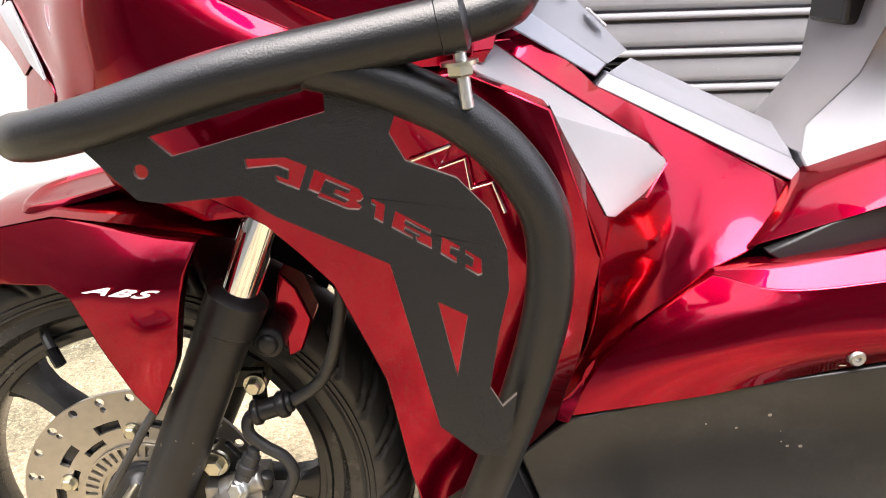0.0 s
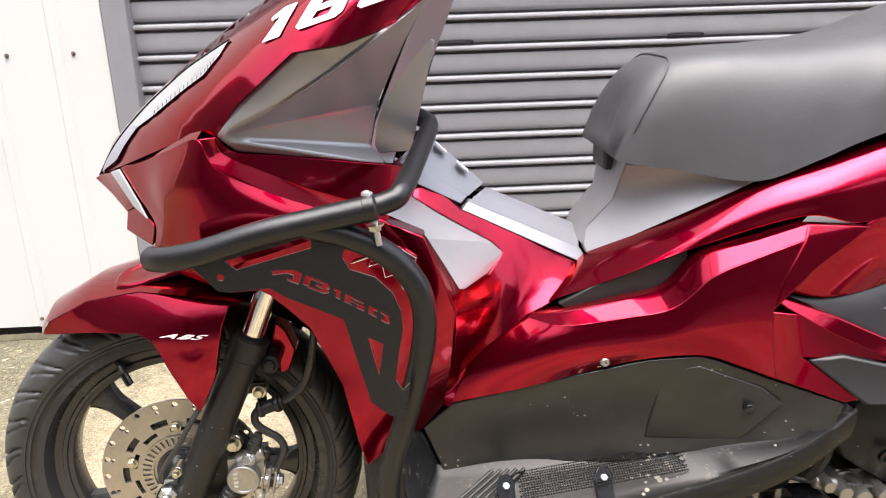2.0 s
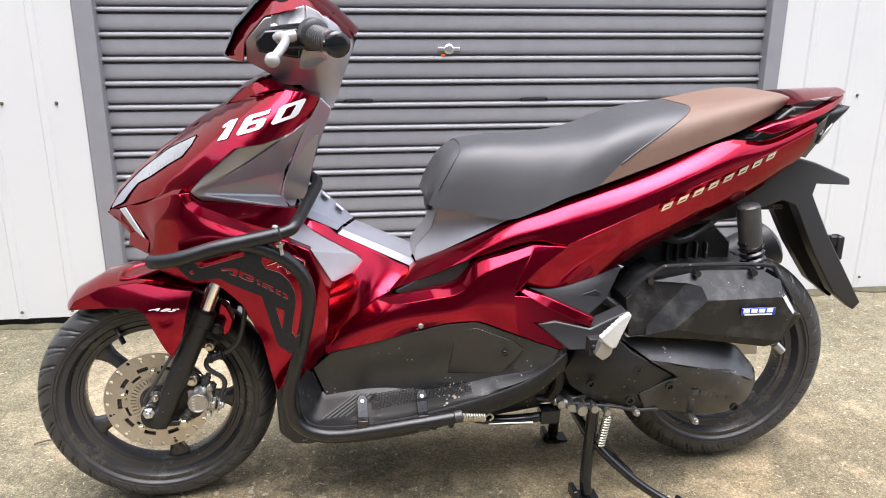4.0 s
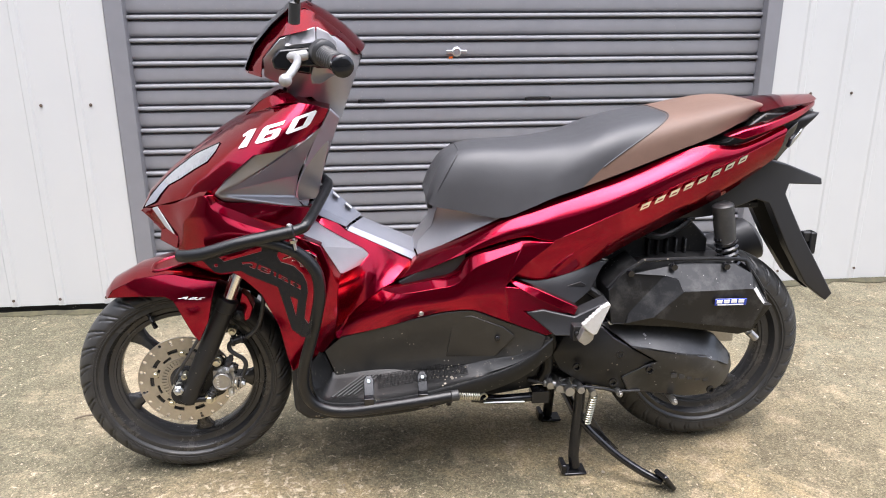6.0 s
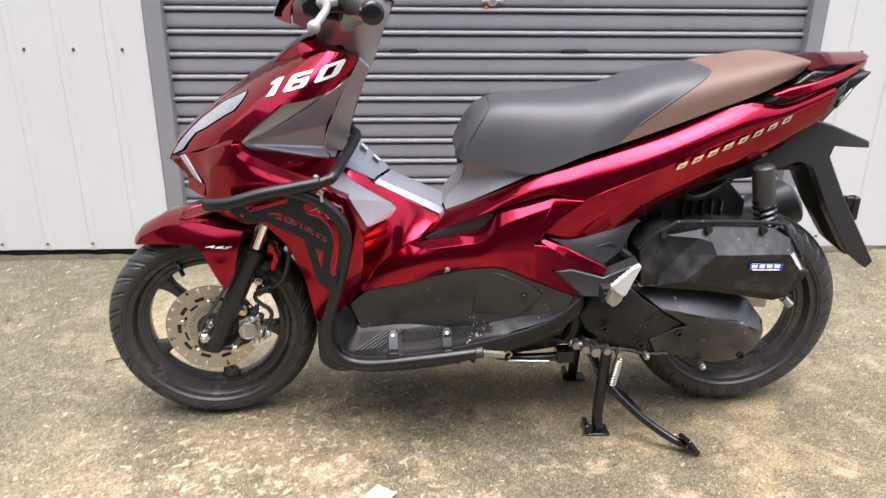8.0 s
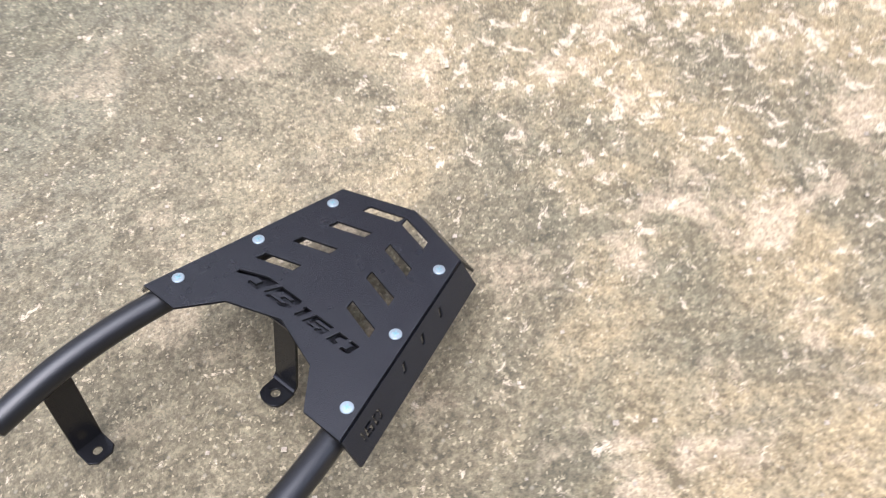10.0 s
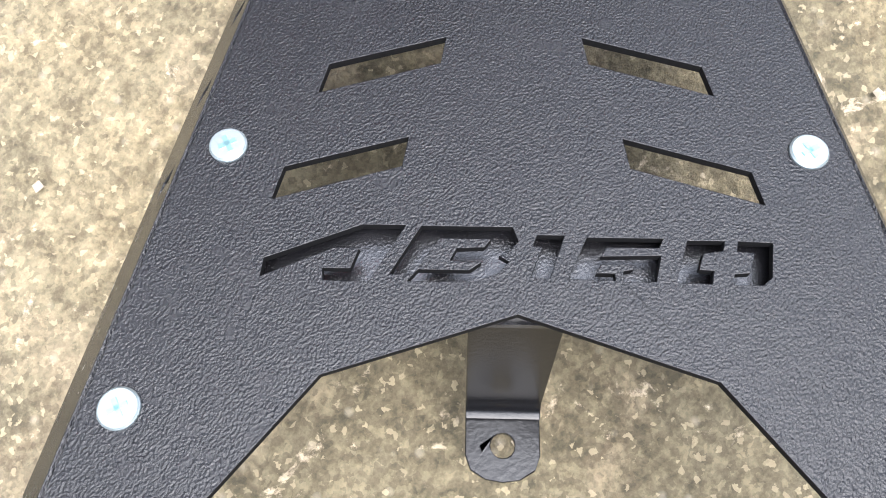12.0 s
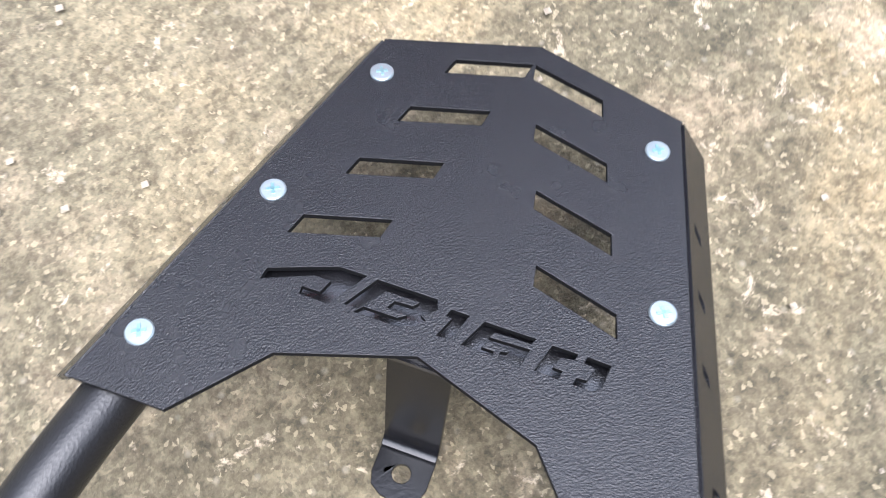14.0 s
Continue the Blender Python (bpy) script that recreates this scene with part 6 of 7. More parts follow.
# engine, drive cover, filter box
part("crankcase", joined(lathe([(0.03, -0.10), (0.085, -0.10), (0.095, -0.06), (0.095, 0.14), (0.06, 0.15)], pose(0.315, 0, 0.305), 32), solid([(0.22, 0.24), (0.20, 0.33), (0.26, 0.44), (0.42, 0.46), (0.60, 0.44), (0.66, 0.33), (0.62, 0.22), (0.40, 0.215)], -0.095, 0.10)), DUSTY, bike, "grimy engine and gearbox case", 30, 0.01)
RIDGE1, RIDGE2, RIDGE3 = (0.395, -0.194, 0.350), (0.575, -0.200, 0.318), (0.645, -0.172, 0.278)
cv = part("drive_cover", skin([([(0.330, -0.158, 0.396), (0.347, -0.154, 0.400), (0.547, -0.148, 0.378), (0.615, -0.142, 0.347), (0.656, -0.140, 0.300), RIDGE3, RIDGE2, RIDGE1], [(0.50, -0.180, 0.355)]),
                               ([RIDGE1, RIDGE2, RIDGE3, (0.656, -0.140, 0.300), (0.668, -0.140, 0.261), (0.655, -0.140, 0.212), (0.610, -0.138, 0.188), (0.560, -0.140, 0.186), (0.411, -0.145, 0.212), (0.385, -0.172, 0.262), (0.462, -0.185, 0.306)], [(0.56, -0.184, 0.265), (0.50, -0.190, 0.295)])], 0.05, 0.014), ENGINE, bike, "ridged black drive cover with pale patches and specks", 28, 0.003)
part("front_drive_cover", skin([([(0.220, -0.150, 0.318), (0.245, -0.158, 0.366), (0.300, -0.165, 0.388), (0.330, -0.170, 0.396), (0.355, -0.192, 0.372), (0.39, -0.186, 0.350), (0.458, -0.18, 0.306), (0.385, -0.168, 0.262), (0.411, -0.145, 0.212), (0.300, -0.148, 0.238), (0.240, -0.148, 0.280)], [(0.32, -0.182, 0.32)])], 0.05, 0.014), BLACK, bike, "black front drive cover", 28, 0.003)
for x, z in ((0.372, 0.330), (0.272, 0.302), (0.360, 0.258), (0.446, 0.285), (0.602, 0.222)):
    part("cover_recess", lathe([(0.0095, 0), (0.0095, -0.006), (0.006, -0.006), (0.006, -0.001)], pose(x, -0.182 if x < 0.45 else -0.176, z), 16), GLOSS, bike)
part("cover_writing", joined(*[block(-0.007, 0.007, -0.001, 0.001, -0.006, 0.006, pose(0.505 + 0.02 * k, -0.186 + 0.0012 * k, 0.268 - 0.004 * k)) for k in range(5)]), ENGINE, cv, "moulded bars of worn lettering", 0, 0.0008)
for x, z in ((0.352, 0.404), (0.430, 0.401), (0.522, 0.390), (0.385, 0.217), (0.522, 0.187)):
    part("cover_bolt", joined(hexbolt((x, -0.168, z), (0, -1, 0), 0.0052, 0.008), rod((x, -0.10, z), (x, -0.168, z), 0.0075, 12)), STEEL if z > 0.3 else CAST, bike)
FB0 = [(0.345, -0.175, 0.420), (0.337, -0.175, 0.488), (0.367, -0.178, 0.523), (0.404, -0.18, 0.545), (0.435, -0.18, 0.552), (0.632, -0.175, 0.545), (0.662, -0.178, 0.525), (0.711, -0.18, 0.444), (0.681, -0.18, 0.373), (0.652, -0.18, 0.364), (0.500, -0.18, 0.392), (0.352, -0.178, 0.408)]
FB1 = [(0.430, -0.200, 0.425), (0.452, -0.205, 0.455), (0.505, -0.212, 0.512), (0.640, -0.205, 0.512), (0.692, -0.200, 0.444), (0.670, -0.205, 0.386), (0.505, -0.208, 0.412)]
FV = {'a': (0.336, -0.184, 0.486), 'b': (0.389, -0.18, 0.524), 'c': (0.46, -0.186, 0.518), 'd': (0.383, -0.19, 0.432), 'e': (0.376, -0.192, 0.41), 'g': (0.345, -0.184, 0.408), 'h': (0.487, -0.198, 0.512), 'i': (0.495, -0.216, 0.488), 'j': (0.431, -0.216, 0.429), 'k': (0.504, -0.176, 0.54), 'l': (0.627, -0.176, 0.535), 'm': (0.663, -0.178, 0.515), 'n': (0.657, -0.213, 0.487)}
part("filter_box", skin([[FV["a"], FV["b"], FV["c"], FV["d"], FV["e"], FV["g"]], [FV["c"], FV["h"], FV["i"], FV["j"], FV["e"], FV["d"]], [FV["b"], FV["k"], FV["l"], FV["m"], FV["n"], FV["i"], FV["h"], FV["c"]],
                         [FV["i"], FV["n"], FB1[4], FB1[5], FB1[6], FV["j"]], [FV["j"], FB1[6], FB1[5], FB1[4], FB0[7], FB0[8], FB0[9], FB0[10], FB0[11], FV["g"], FV["e"]], [FV["m"], FB0[6], FB0[7], FB1[4], FV["n"]],
                         [FB0[1], FB0[2], FB0[3], FV["b"], FV["a"], FV["g"], FB0[11], FB0[0]]], 0.10, 0.014, 1), FILTER, bike, "black air-filter box with white specks of dirt", 14, 0.003)
part("filter_rim", tube([(x, y + 0.004, z) for x, y, z in FB0[1:9]], 0.0045, 3, 8), BLACK, bike)
for x, z in ((0.382, 0.530), (0.480, 0.541), (0.602, 0.538)):
    part("filter_screw", lathe([(0.003, -0.008), (0.007, -0.008), (0.008, 0), (0.008, 0.006)], pose(x, -0.184, z - 0.004), 14), GLOSS, bike)
badge = part("blue_badge", block(-0.037, 0.037, -0.0015, 0.0015, -0.0085, 0.0085, pose(0.606, -0.2165, 0.460, 4, 1, 0)), BLUE, bike, "small blue and silver badge", 30, 0.002)
for k in range(4):
    part("badge_bar", block(-0.0072, 0.0060, -0.001, 0.001, -0.0042, 0.0042, pose(0.5795 + 0.0168 * k, -0.2185, 0.4622, 4, 1, 0)), WHITE, badge, "", 0, 0.001)
part("badge_line", block(-0.030, 0.030, -0.001, 0.001, -0.0010, 0.0010, pose(0.605, -0.2185, 0.4545, 4, 1, 0)), WHITE, badge, "", 0)
part("paper_label", skin([[(0.659, -0.2140, 0.486), (0.666, -0.2110, 0.490), (0.695, -0.2030, 0.450), (0.690, -0.2040, 0.444)]], 0.002), WHITE, bike, "small white maker's label")
shock = part("rear_shock", rod((0.606, -0.13, 0.66), (0.622, -0.13, 0.575), 0.024, 20), RUBBER, bike, "black rear shock absorber")
part("shock_spring", spring((0.620, -0.13, 0.585), (0.640, -0.13, 0.505), 0.022, 0.0052, 6), GLOSS, shock)
part("shock_rod", rod((0.620, -0.13, 0.59), (0.646, -0.13, 0.48), 0.012, 14), BLACK, shock)
part("engine_top", joined(solid([(0.34, 0.53), (0.40, 0.60), (0.55, 0.62), (0.60, 0.57), (0.60, 0.52), (0.45, 0.50)], -0.085, 0.06), *[block(0.45 + 0.022 * k, 0.457 + 0.022 * k, -0.10, -0.03, 0.535, 0.575) for k in range(5)]), DUSTY, bike, "dirty engine top under the tail", 30, 0.006)
part("hose_loop", tube([(0.42, -0.10, 0.60), (0.47, -0.11, 0.585), (0.52, -0.10, 0.60), (0.56, -0.08, 0.62)], 0.008, 6, 10), DUSTY, bike)
part("silencer", joined(tube([(0.40, 0.16, 0.29), (0.52, 0.165, 0.335), (0.68, 0.17, 0.405), (0.845, 0.17, 0.485)], 0.06, 6, 28)), DARKGREY, bike, "grey silencer on the far side")
part("tail_lug", block(0.66, 0.735, -0.05, 0.02, 0.63, 0.645), BLACK, bike, "", 30, 0.003)

# centre stand, side stand, cables
stand = part("centre_stand", joined(tube([(0.300, -0.135, 0.235), (0.294, -0.140, 0.14), (0.288, -0.145, 0.05), (0.292, -0.146, 0.012)], 0.013, 6, 16), tube([(0.300, 0.11, 0.235), (0.294, 0.11, 0.14), (0.286, 0.106, 0.05), (0.284, 0.105, 0.012)], 0.013, 6, 16), rod((0.294, -0.135, 0.150), (0.294, 0.11, 0.150), 0.012)), GLOSS, bike, "black tubular centre stand, down")
for y in (-0.146, 0.105):
    part("stand_foot", joined(block(0.262, 0.318, y - 0.022, y + 0.022, 0.000, 0.006, None), block(0.255, 0.268, y - 0.02, y + 0.02, 0.003, 0.028)), GLOSS, stand, "", 30, 0.003)
part("stand_lever", tube([(0.305, -0.145, 0.135), (0.335, -0.165, 0.105), (0.385, -0.195, 0.065), (0.440, -0.225, 0.034), (0.475, -0.242, 0.022)], 0.0095, 8, 14), GLOSS, stand)
part("lever_pedal", block(-0.006, 0.006, -0.02, 0.02, -0.028, 0.028, pose(0.482, -0.246, 0.0275, 0, -38, 20)), GLOSS, stand, "", 30, 0.004)
part("stand_gusset", sheet([(0.302, 0.16), (0.318, 0.165), (0.36, 0.10), (0.40, 0.055), (0.36, 0.075), (0.31, 0.115)], [], 0.004, Matrix(((1, 0, 0, 0), (0, 0, 1, -0.150), (0, 1, 0, 0), (0, 0, 0, 1)))), GLOSS, stand, "", 30, 0.001)
part("stand_spring", spring((0.325, -0.158, 0.215), (0.312, -0.158, 0.140), 0.0085, 0.0022, 12), GOLDZ, stand, "pale zinc return spring")
side_stand = part("side_stand", joined(tube([(0.035, -0.155, 0.222), (0.10, -0.160, 0.216), (0.185, -0.150, 0.214), (0.205, -0.14, 0.218)], 0.011, 6, 14), block(0.175, 0.215, -0.165, -0.13, 0.203, 0.232)), GLOSS, bike, "black side stand, folded up")
part("stand_rod", rod((0.06, -0.172, 0.216), (0.155, -0.172, 0.213), 0.002, 10), STEEL, side_stand)
part("guard_spring", spring((-0.004, -0.215, 0.262), (0.045, -0.205, 0.252), 0.0085, 0.0023, 9), GOLDZ, bike, "pale zinc coil spring")
part("spring_hook", tube([(0.045, -0.205, 0.252), (0.055, -0.205, 0.258), (0.062, -0.205, 0.250), (0.055, -0.205, 0.243)], 0.0022, 5, 8), GOLDZ, bike)
part("engine_foot", joined(lathe([(0.01, -0.13), (0.020, -0.13), (0.022, -0.10), (0.022, 0.05)], pose(0.262, 0, 0.225), 20), block(0.215, 0.35, -0.125, -0.09, 0.215, 0.245), hexbolt((0.228, -0.127, 0.236), (0, -1, 0), 0.008, 0.012), hexbolt((0.262, -0.132, 0.225), (0, -1, 0), 0.009, 0.01), hexbolt((0.318, -0.127, 0.228), (0, -1, 0), 0.007, 0.01)), CAST, bike, "dirty cast-metal engine mount", 30, 0.004)
pair("under_panel", [[(0.001, -0.135, 0.225), (0.052, -0.135, 0.256), (0.159, -0.135, 0.304), (0.198, -0.135, 0.35), (0.199, -0.135, 0.278), (0.177, -0.135, 0.228), (0.069, -0.135, 0.213)]], BLACK, bike, "black lower body panel", 0.03)
part("panel_tab", skin([[(0.098, -0.14, 0.268), (0.12, -0.14, 0.282), (0.118, -0.14, 0.264), (0.102, -0.14, 0.255)]], 0.004), CAST, bike, "pale bare tab on the lower panel")
part("engine_boss", joined(*[lathe([(0.004, -0.012), (r, -0.012), (r * 1.15, 0.0), (r * 1.2, 0.05)], pose(x, -0.158, z), 16) for (x, z), r in zip([(0.216, 0.25), (0.239, 0.239), (0.264, 0.23), (0.291, 0.232), (0.321, 0.222)], (0.0075, 0.009, 0.011, 0.0085, 0.007))]), CAST, bike, "row of cast engine mount bosses", 30)
part("cable_end", rod((0.205, -0.150, 0.247), (0.232, -0.150, 0.243), 0.009, 12), CAST, bike)
part("stand_cable", tube([(0.17, -0.140, 0.252), (0.21, -0.150, 0.246), (0.28, -0.152, 0.236), (0.345, -0.152, 0.226), (0.38, -0.150, 0.216), (0.44, -0.148, 0.212)], 0.004, 6, 10), RUBBER, bike)
part("brake_arm", joined(tube([(0.655, -0.125, 0.36), (0.685, -0.13, 0.355), (0.705, -0.14, 0.340)], 0.005, 5, 10), block(0.600, 0.665, -0.135, -0.125, 0.325, 0.375)), CAST, bike, "rear brake arm", 30, 0.002)
part("brake_knob", tube([(0.700, -0.145, 0.350), (0.715, -0.15, 0.335)], 0.009, 1, 10, True, False), CAST, bike)
part("wiring_loom", joined(tube([(0.19, -0.16, 0.39), (0.205, -0.15, 0.34), (0.215, -0.145, 0.29), (0.20, -0.14, 0.25)], 0.012, 6, 10), tube([(0.215, -0.15, 0.385), (0.225, -0.145, 0.35), (0.23, -0.14, 0.30)], 0.008, 6, 10), tube([(0.30, -0.15, 0.48), (0.335, -0.16, 0.45), (0.33, -0.15, 0.41)], 0.010, 6, 10)), DUSTY, bike)
part("swing_link", solid([(0.14, 0.24), (0.20, 0.33), (0.235, 0.33), (0.23, 0.22), (0.17, 0.21)], -0.10, 0.10), DUSTY, bike, "", 30, 0.006)

# ---- crash guard ----
guard = part("crash_guard", tube([(-0.566, -0.234, 0.618), (-0.545, -0.250, 0.622), (-0.509, -0.262, 0.631), (-0.450, -0.266, 0.6485), (-0.394, -0.266, 0.6595), (-0.342, -0.266, 0.6695)], 0.0128, 8, 28), POWDER, bike, "black powder-coated crash guard tube")
part("guard_hoop", tube([(-0.410, -0.264, 0.655), (-0.385, -0.262, 0.648), (-0.362, -0.258, 0.638), (-0.340, -0.254, 0.626), (-0.318, -0.252, 0.607), (-0.301, -0.252, 0.582), (-0.295, -0.251, 0.558), (-0.295, -0.250, 0.532), (-0.299, -0.248, 0.505), (-0.308, -0.242, 0.465), (-0.322, -0.235, 0.415), (-0.335, -0.226, 0.37),
                         (-0.343, -0.220, 0.325), (-0.340, -0.216, 0.290), (-0.325, -0.214, 0.262), (-0.295, -0.215, 0.245), (-0.255, -0.217, 0.240), (-0.20, -0.220, 0.2445), (-0.10, -0.222, 0.256), (-0.022, -0.222, 0.2655)], 0.0128, 8, 28), POWDER, guard, "bent hoop tube")
part("end_cap", rod((-0.020, -0.222, 0.2658), (-0.006, -0.222, 0.2675), 0.0124, 24), RUBBER, guard, "dull plastic end cap")
part("guard_arm", tube([(-0.343, -0.265, 0.6693), (-0.328, -0.262, 0.673), (-0.317, -0.259, 0.677), (-0.312, -0.250, 0.682), (-0.304, -0.215, 0.688), (-0.28, -0.090, 0.712), (-0.277, -0.060, 0.718), (-0.281, -0.045, 0.720), (-0.293, -0.02, 0.724)], 0.0108, 8, 24), POWDER, guard, "upper arm tube")
part("guard_collar", rod((-0.348, -0.266, 0.6683), (-0.338, -0.266, 0.6703), 0.0133, 28), POWDER, guard)
boltp = part("guard_bolt", joined(rod((-0.343, -0.265, 0.684), (-0.336, -0.266, 0.632), 0.0032, 12), lathe([(0.0055, 0.0), (0.0048, 0.003), (0.002, 0.0045)], pose(-0.3455, -0.265, 0.682, 90, 0, 0), 18)), STEEL, guard, "zinc bolt with nut")
part("guard_nut", hexbolt((-0.3395, -0.2655, 0.653), (0.1, 0, -1), 0.0065, 0.007), GOLDZ, boltp)
PL = Matrix(((1, 0, 0, 0), (0, 0, -1, -0.2665), (0, 1, 0, 0), (0, 0, 0, 1)))
P_OUT = [(-0.520, 0.620), (-0.496, 0.592), (-0.484, 0.590), (-0.446, 0.593), (-0.430, 0.582), (-0.376, 0.556), (-0.354, 0.462), (-0.334, 0.444), (-0.318, 0.442), (-0.313, 0.481), (-0.3205, 0.4735), (-0.327, 0.485), (-0.322, 0.518), (-0.317, 0.541), (-0.318, 0.562), (-0.326, 0.582), (-0.342, 0.599), (-0.366, 0.608), (-0.373, 0.621), (-0.366, 0.640), (-0.39, 0.658), (-0.46, 0.645)]


GA, GB = (-0.4413, 0.0126, -0.0029), (0.6055, -0.00664, 0.0150)


def on_guard(u, v):
    return (GA[0] + u * GA[1] + v * GA[2], GB[0] + u * GB[1] + v * GB[2] + 0.0040 * math.sin(u * 0.352))


cuts = stencil(1.0, on_guard)
cuts += [[(-0.486, 0.6225), (-0.476, 0.613), (-0.402, 0.632), (-0.402, 0.644)], ring(-0.492, 0.606, 0.0036, 14), [(-0.353, 0.535), (-0.338, 0.527), (-0.344, 0.492)]]
plate = part("guard_plate", sheet(P_OUT, cuts, 0.003, PL), PLATE, guard, "black steel plate with stencil cut-outs", 0, 0.0004)
# tan metal on the cut sides; the edge highlight is in its colour
plate.data.materials.append(EDGE)
for poly in plate.data.polygons:
    if abs(poly.normal.y) < 0.5:
        poly.material_index = 1
for x, z0, z1 in ((-0.203, 0.289, 0.248), (-0.083, 0.293, 0.252)):
    tb = sheet([(-0.011, -0.022), (0.011, -0.022), (0.011, 0.02), (0.006, 0.029), (-0.006, 0.029), (-0.011, 0.02)], [], 0.003, pose(x, -0.196, z0 - 0.008, 52, 0, 0))
    tab = part("guard_tab", joined(tb, block(x - 0.011, x + 0.011, -0.226, -0.206, z1 - 0.012, z0 - 0.018)), GLOSS, guard, "short mounting tab", 30, 0.002)
    part("tab_bolt", hexbolt((x, -0.185, z0 + 0.003), (0, -0.75, 0.66), 0.0048, 0.006), ZINC, tab)
for k in (0, 1):
    part("lower_bolt", hexbolt((-0.06 + 0.035 * k, -0.205, 0.242 + 0.002 * k), (0, -0.2, -1), 0.006, 0.01), GLOSS, guard)

# ---- luggage rack on the ground ----
rack = thing("luggage_rack", "black powder-coated scooter luggage rack lying on the concrete", "luggage rack")
ax, lf, nn = Vector((0.741047, 0.625653, -0.243735)), Vector((-0.645237, 0.763982, -0.000669)), Vector((0.18579, 0.157763, 0.969842))
RACK = Matrix(((ax.x, lf.x, nn.x, -0.97517), (ax.y, lf.y, nn.y, -0.76715), (ax.z, lf.z, nn.z, 0.11059), (0, 0, 0, 1)))
R_OUT = [(-0.104, 0.0805), (-0.1045, 0.1205), (0.1055, 0.0755), (0.129, 0.0), (0.1055, -0.0755), (-0.1045, -0.1205), (-0.104, -0.0805), (-0.0695, -0.0528), (-0.0518, 0.0), (-0.0695, 0.0528)]
slots = []
for k in range(4):
    for s in (1, -1):
        d, e = 0.0372 * k, 0.0105 * k
        q = [(-0.0175 + d, s * (0.0716 - e)), (-0.0068 + d, s * (0.0690 - e)), (0.0040 + d, s * (0.0322 - e)), (-0.0060 + d, s * (0.0338 - e))]
        slots.append(q if s > 0 else list(reversed(q)))
slots += stencil(0.01615, lambda u, v: (-0.0425 + v * 1.08, 0.0722 - u))
rack_plate = part("rack_plate", sheet(R_OUT, slots, 0.003, RACK), PLATE, rack, "flat plate with slots and stencil cut-outs", 0, 0.0004)
# duller copy of the plate black: shade on the cut sides, as a material
rack_plate.data.materials.append(CUT_SHADE)
for f in rack_plate.data.polygons:
    f.material_index = 1 if abs(f.normal.dot(RACK.to_3x3() @ Vector((0, 0, 1)))) < 0.5 else 0


def flange(a, b, drop, holes):
    """A side flange bent down from the plate between two of its corners."""
    a, b = Vector((*a, 0)), Vector((*b, 0))
    u = (b - a).normalized()
    c, q = math.cos(radians(36)), math.sin(radians(36))
    m = Matrix(((u.x, -u.y * q, u.y * c, a.x), (u.y, u.x * q, -u.x * c, a.y), (0, c, q, 0), (0, 0, 0, 1)))
    return sheet([(0, -drop), ((b - a).length, -drop), ((b - a).length, -0.002), (0, -0.002)], holes, 0.003, RACK @ m)


side_slots = [[(0.085 + 0.034 * k, -0.017), (0.090 + 0.034 * k, -0.017), (0.094 + 0.034 * k, -0.009), (0.089 + 0.034 * k, -0.009)] for k in range(3)]
side_text = [[(0.012 + u * 0.0125 * 0.55 - 0.028, -0.022 + v * 0.0125) for u, v in lp] for lp in STENCIL[2:]]
part("rack_flange", flange((-0.1045, -0.1215), (0.1055, -0.0765), 0.031, side_slots + side_text), PLATE, rack, "bent side flange with small cut-outs", 0, 0.0004)
part("rack_flange", flange((0.1055, 0.0765), (-0.1045, 0.1215), 0.031, [[(0.21 - u - 0.004, v) for u, v in reversed(lp)] for lp in side_slots]), PLATE, rack, "", 0, 0.0004)
for s in (1, -1):
    part("rack_flange", flange(*(((0.129, 0.0), (0.1055, 0.0765)) if s > 0 else ((0.1055, -0.0765), (0.129, 0.0))), 0.031, []), PLATE, rack, "", 0, 0.0004)
part("stencil_backing", block(-0.052, -0.020, -0.085, 0.085, -0.0120, -0.0090, RACK), BACKING, rack, "glossy black plate behind the cut-outs", 30)
for u, v in ((-0.0796, 0.1047), (0, 0.0866), (0.0826, 0.0685), (0.0826, -0.0685), (0, -0.0866), (-0.0796, -0.1047)):
    bh = lathe([(0.0058, 0.0), (0.0058, 0.0008), (0.0052, 0.0014), (0.0015, 0.0016)], RACK @ pose(u, v, 0, 90, 0, 0), 28)
    bolt = part("rack_bolt", bh, ZINC, rack, "flat zinc cross-head bolt")
    part("bolt_cross", joined(block(-0.0028, 0.0028, -0.0007, 0.0007, 0.0014, 0.0019, RACK @ pose(u, v, 0, 0, 0, 30)), block(-0.0007, 0.0007, -0.0028, 0.0028, 0.0014, 0.0019, RACK @ pose(u, v, 0, 0, 0, 30))), PALE, bolt, "", 0)
for s in (1, -1):
    pts = [(0.09, s * 0.070, -0.016), (0.0, s * 0.0895, -0.016), (-0.08, s * 0.1045, -0.016), (-0.14, s * 0.1135, -0.017), (-0.20, s * 0.118, -0.022), (-0.262, s * 0.118, -0.034)]
    tb = tube(pts, 0.0125, 8, 24)
    tb.transform(RACK)
    rt = part("rack_tube", tb, POWDER, rack, "bent black support tube")
    leg = joined(block(-0.222, -0.194, s * 0.118 - 0.0015, s * 0.118 + 0.0015, -0.136, -0.03), sheet([(-0.222, s * 0.1195), (-0.222, s * 0.098), (-0.216, s * 0.092), (-0.200, s * 0.092), (-0.194, s * 0.098), (-0.194, s * 0.1195)], [ring(-0.208, s * 0.104, 0.0045, 14)], 0.003, pose(0, 0, -0.134)))
    leg.transform(RACK)
    part("rack_leg", leg, BRACKET, rt, "flat bracket leg with a bolt hole", 30, 0.0008)
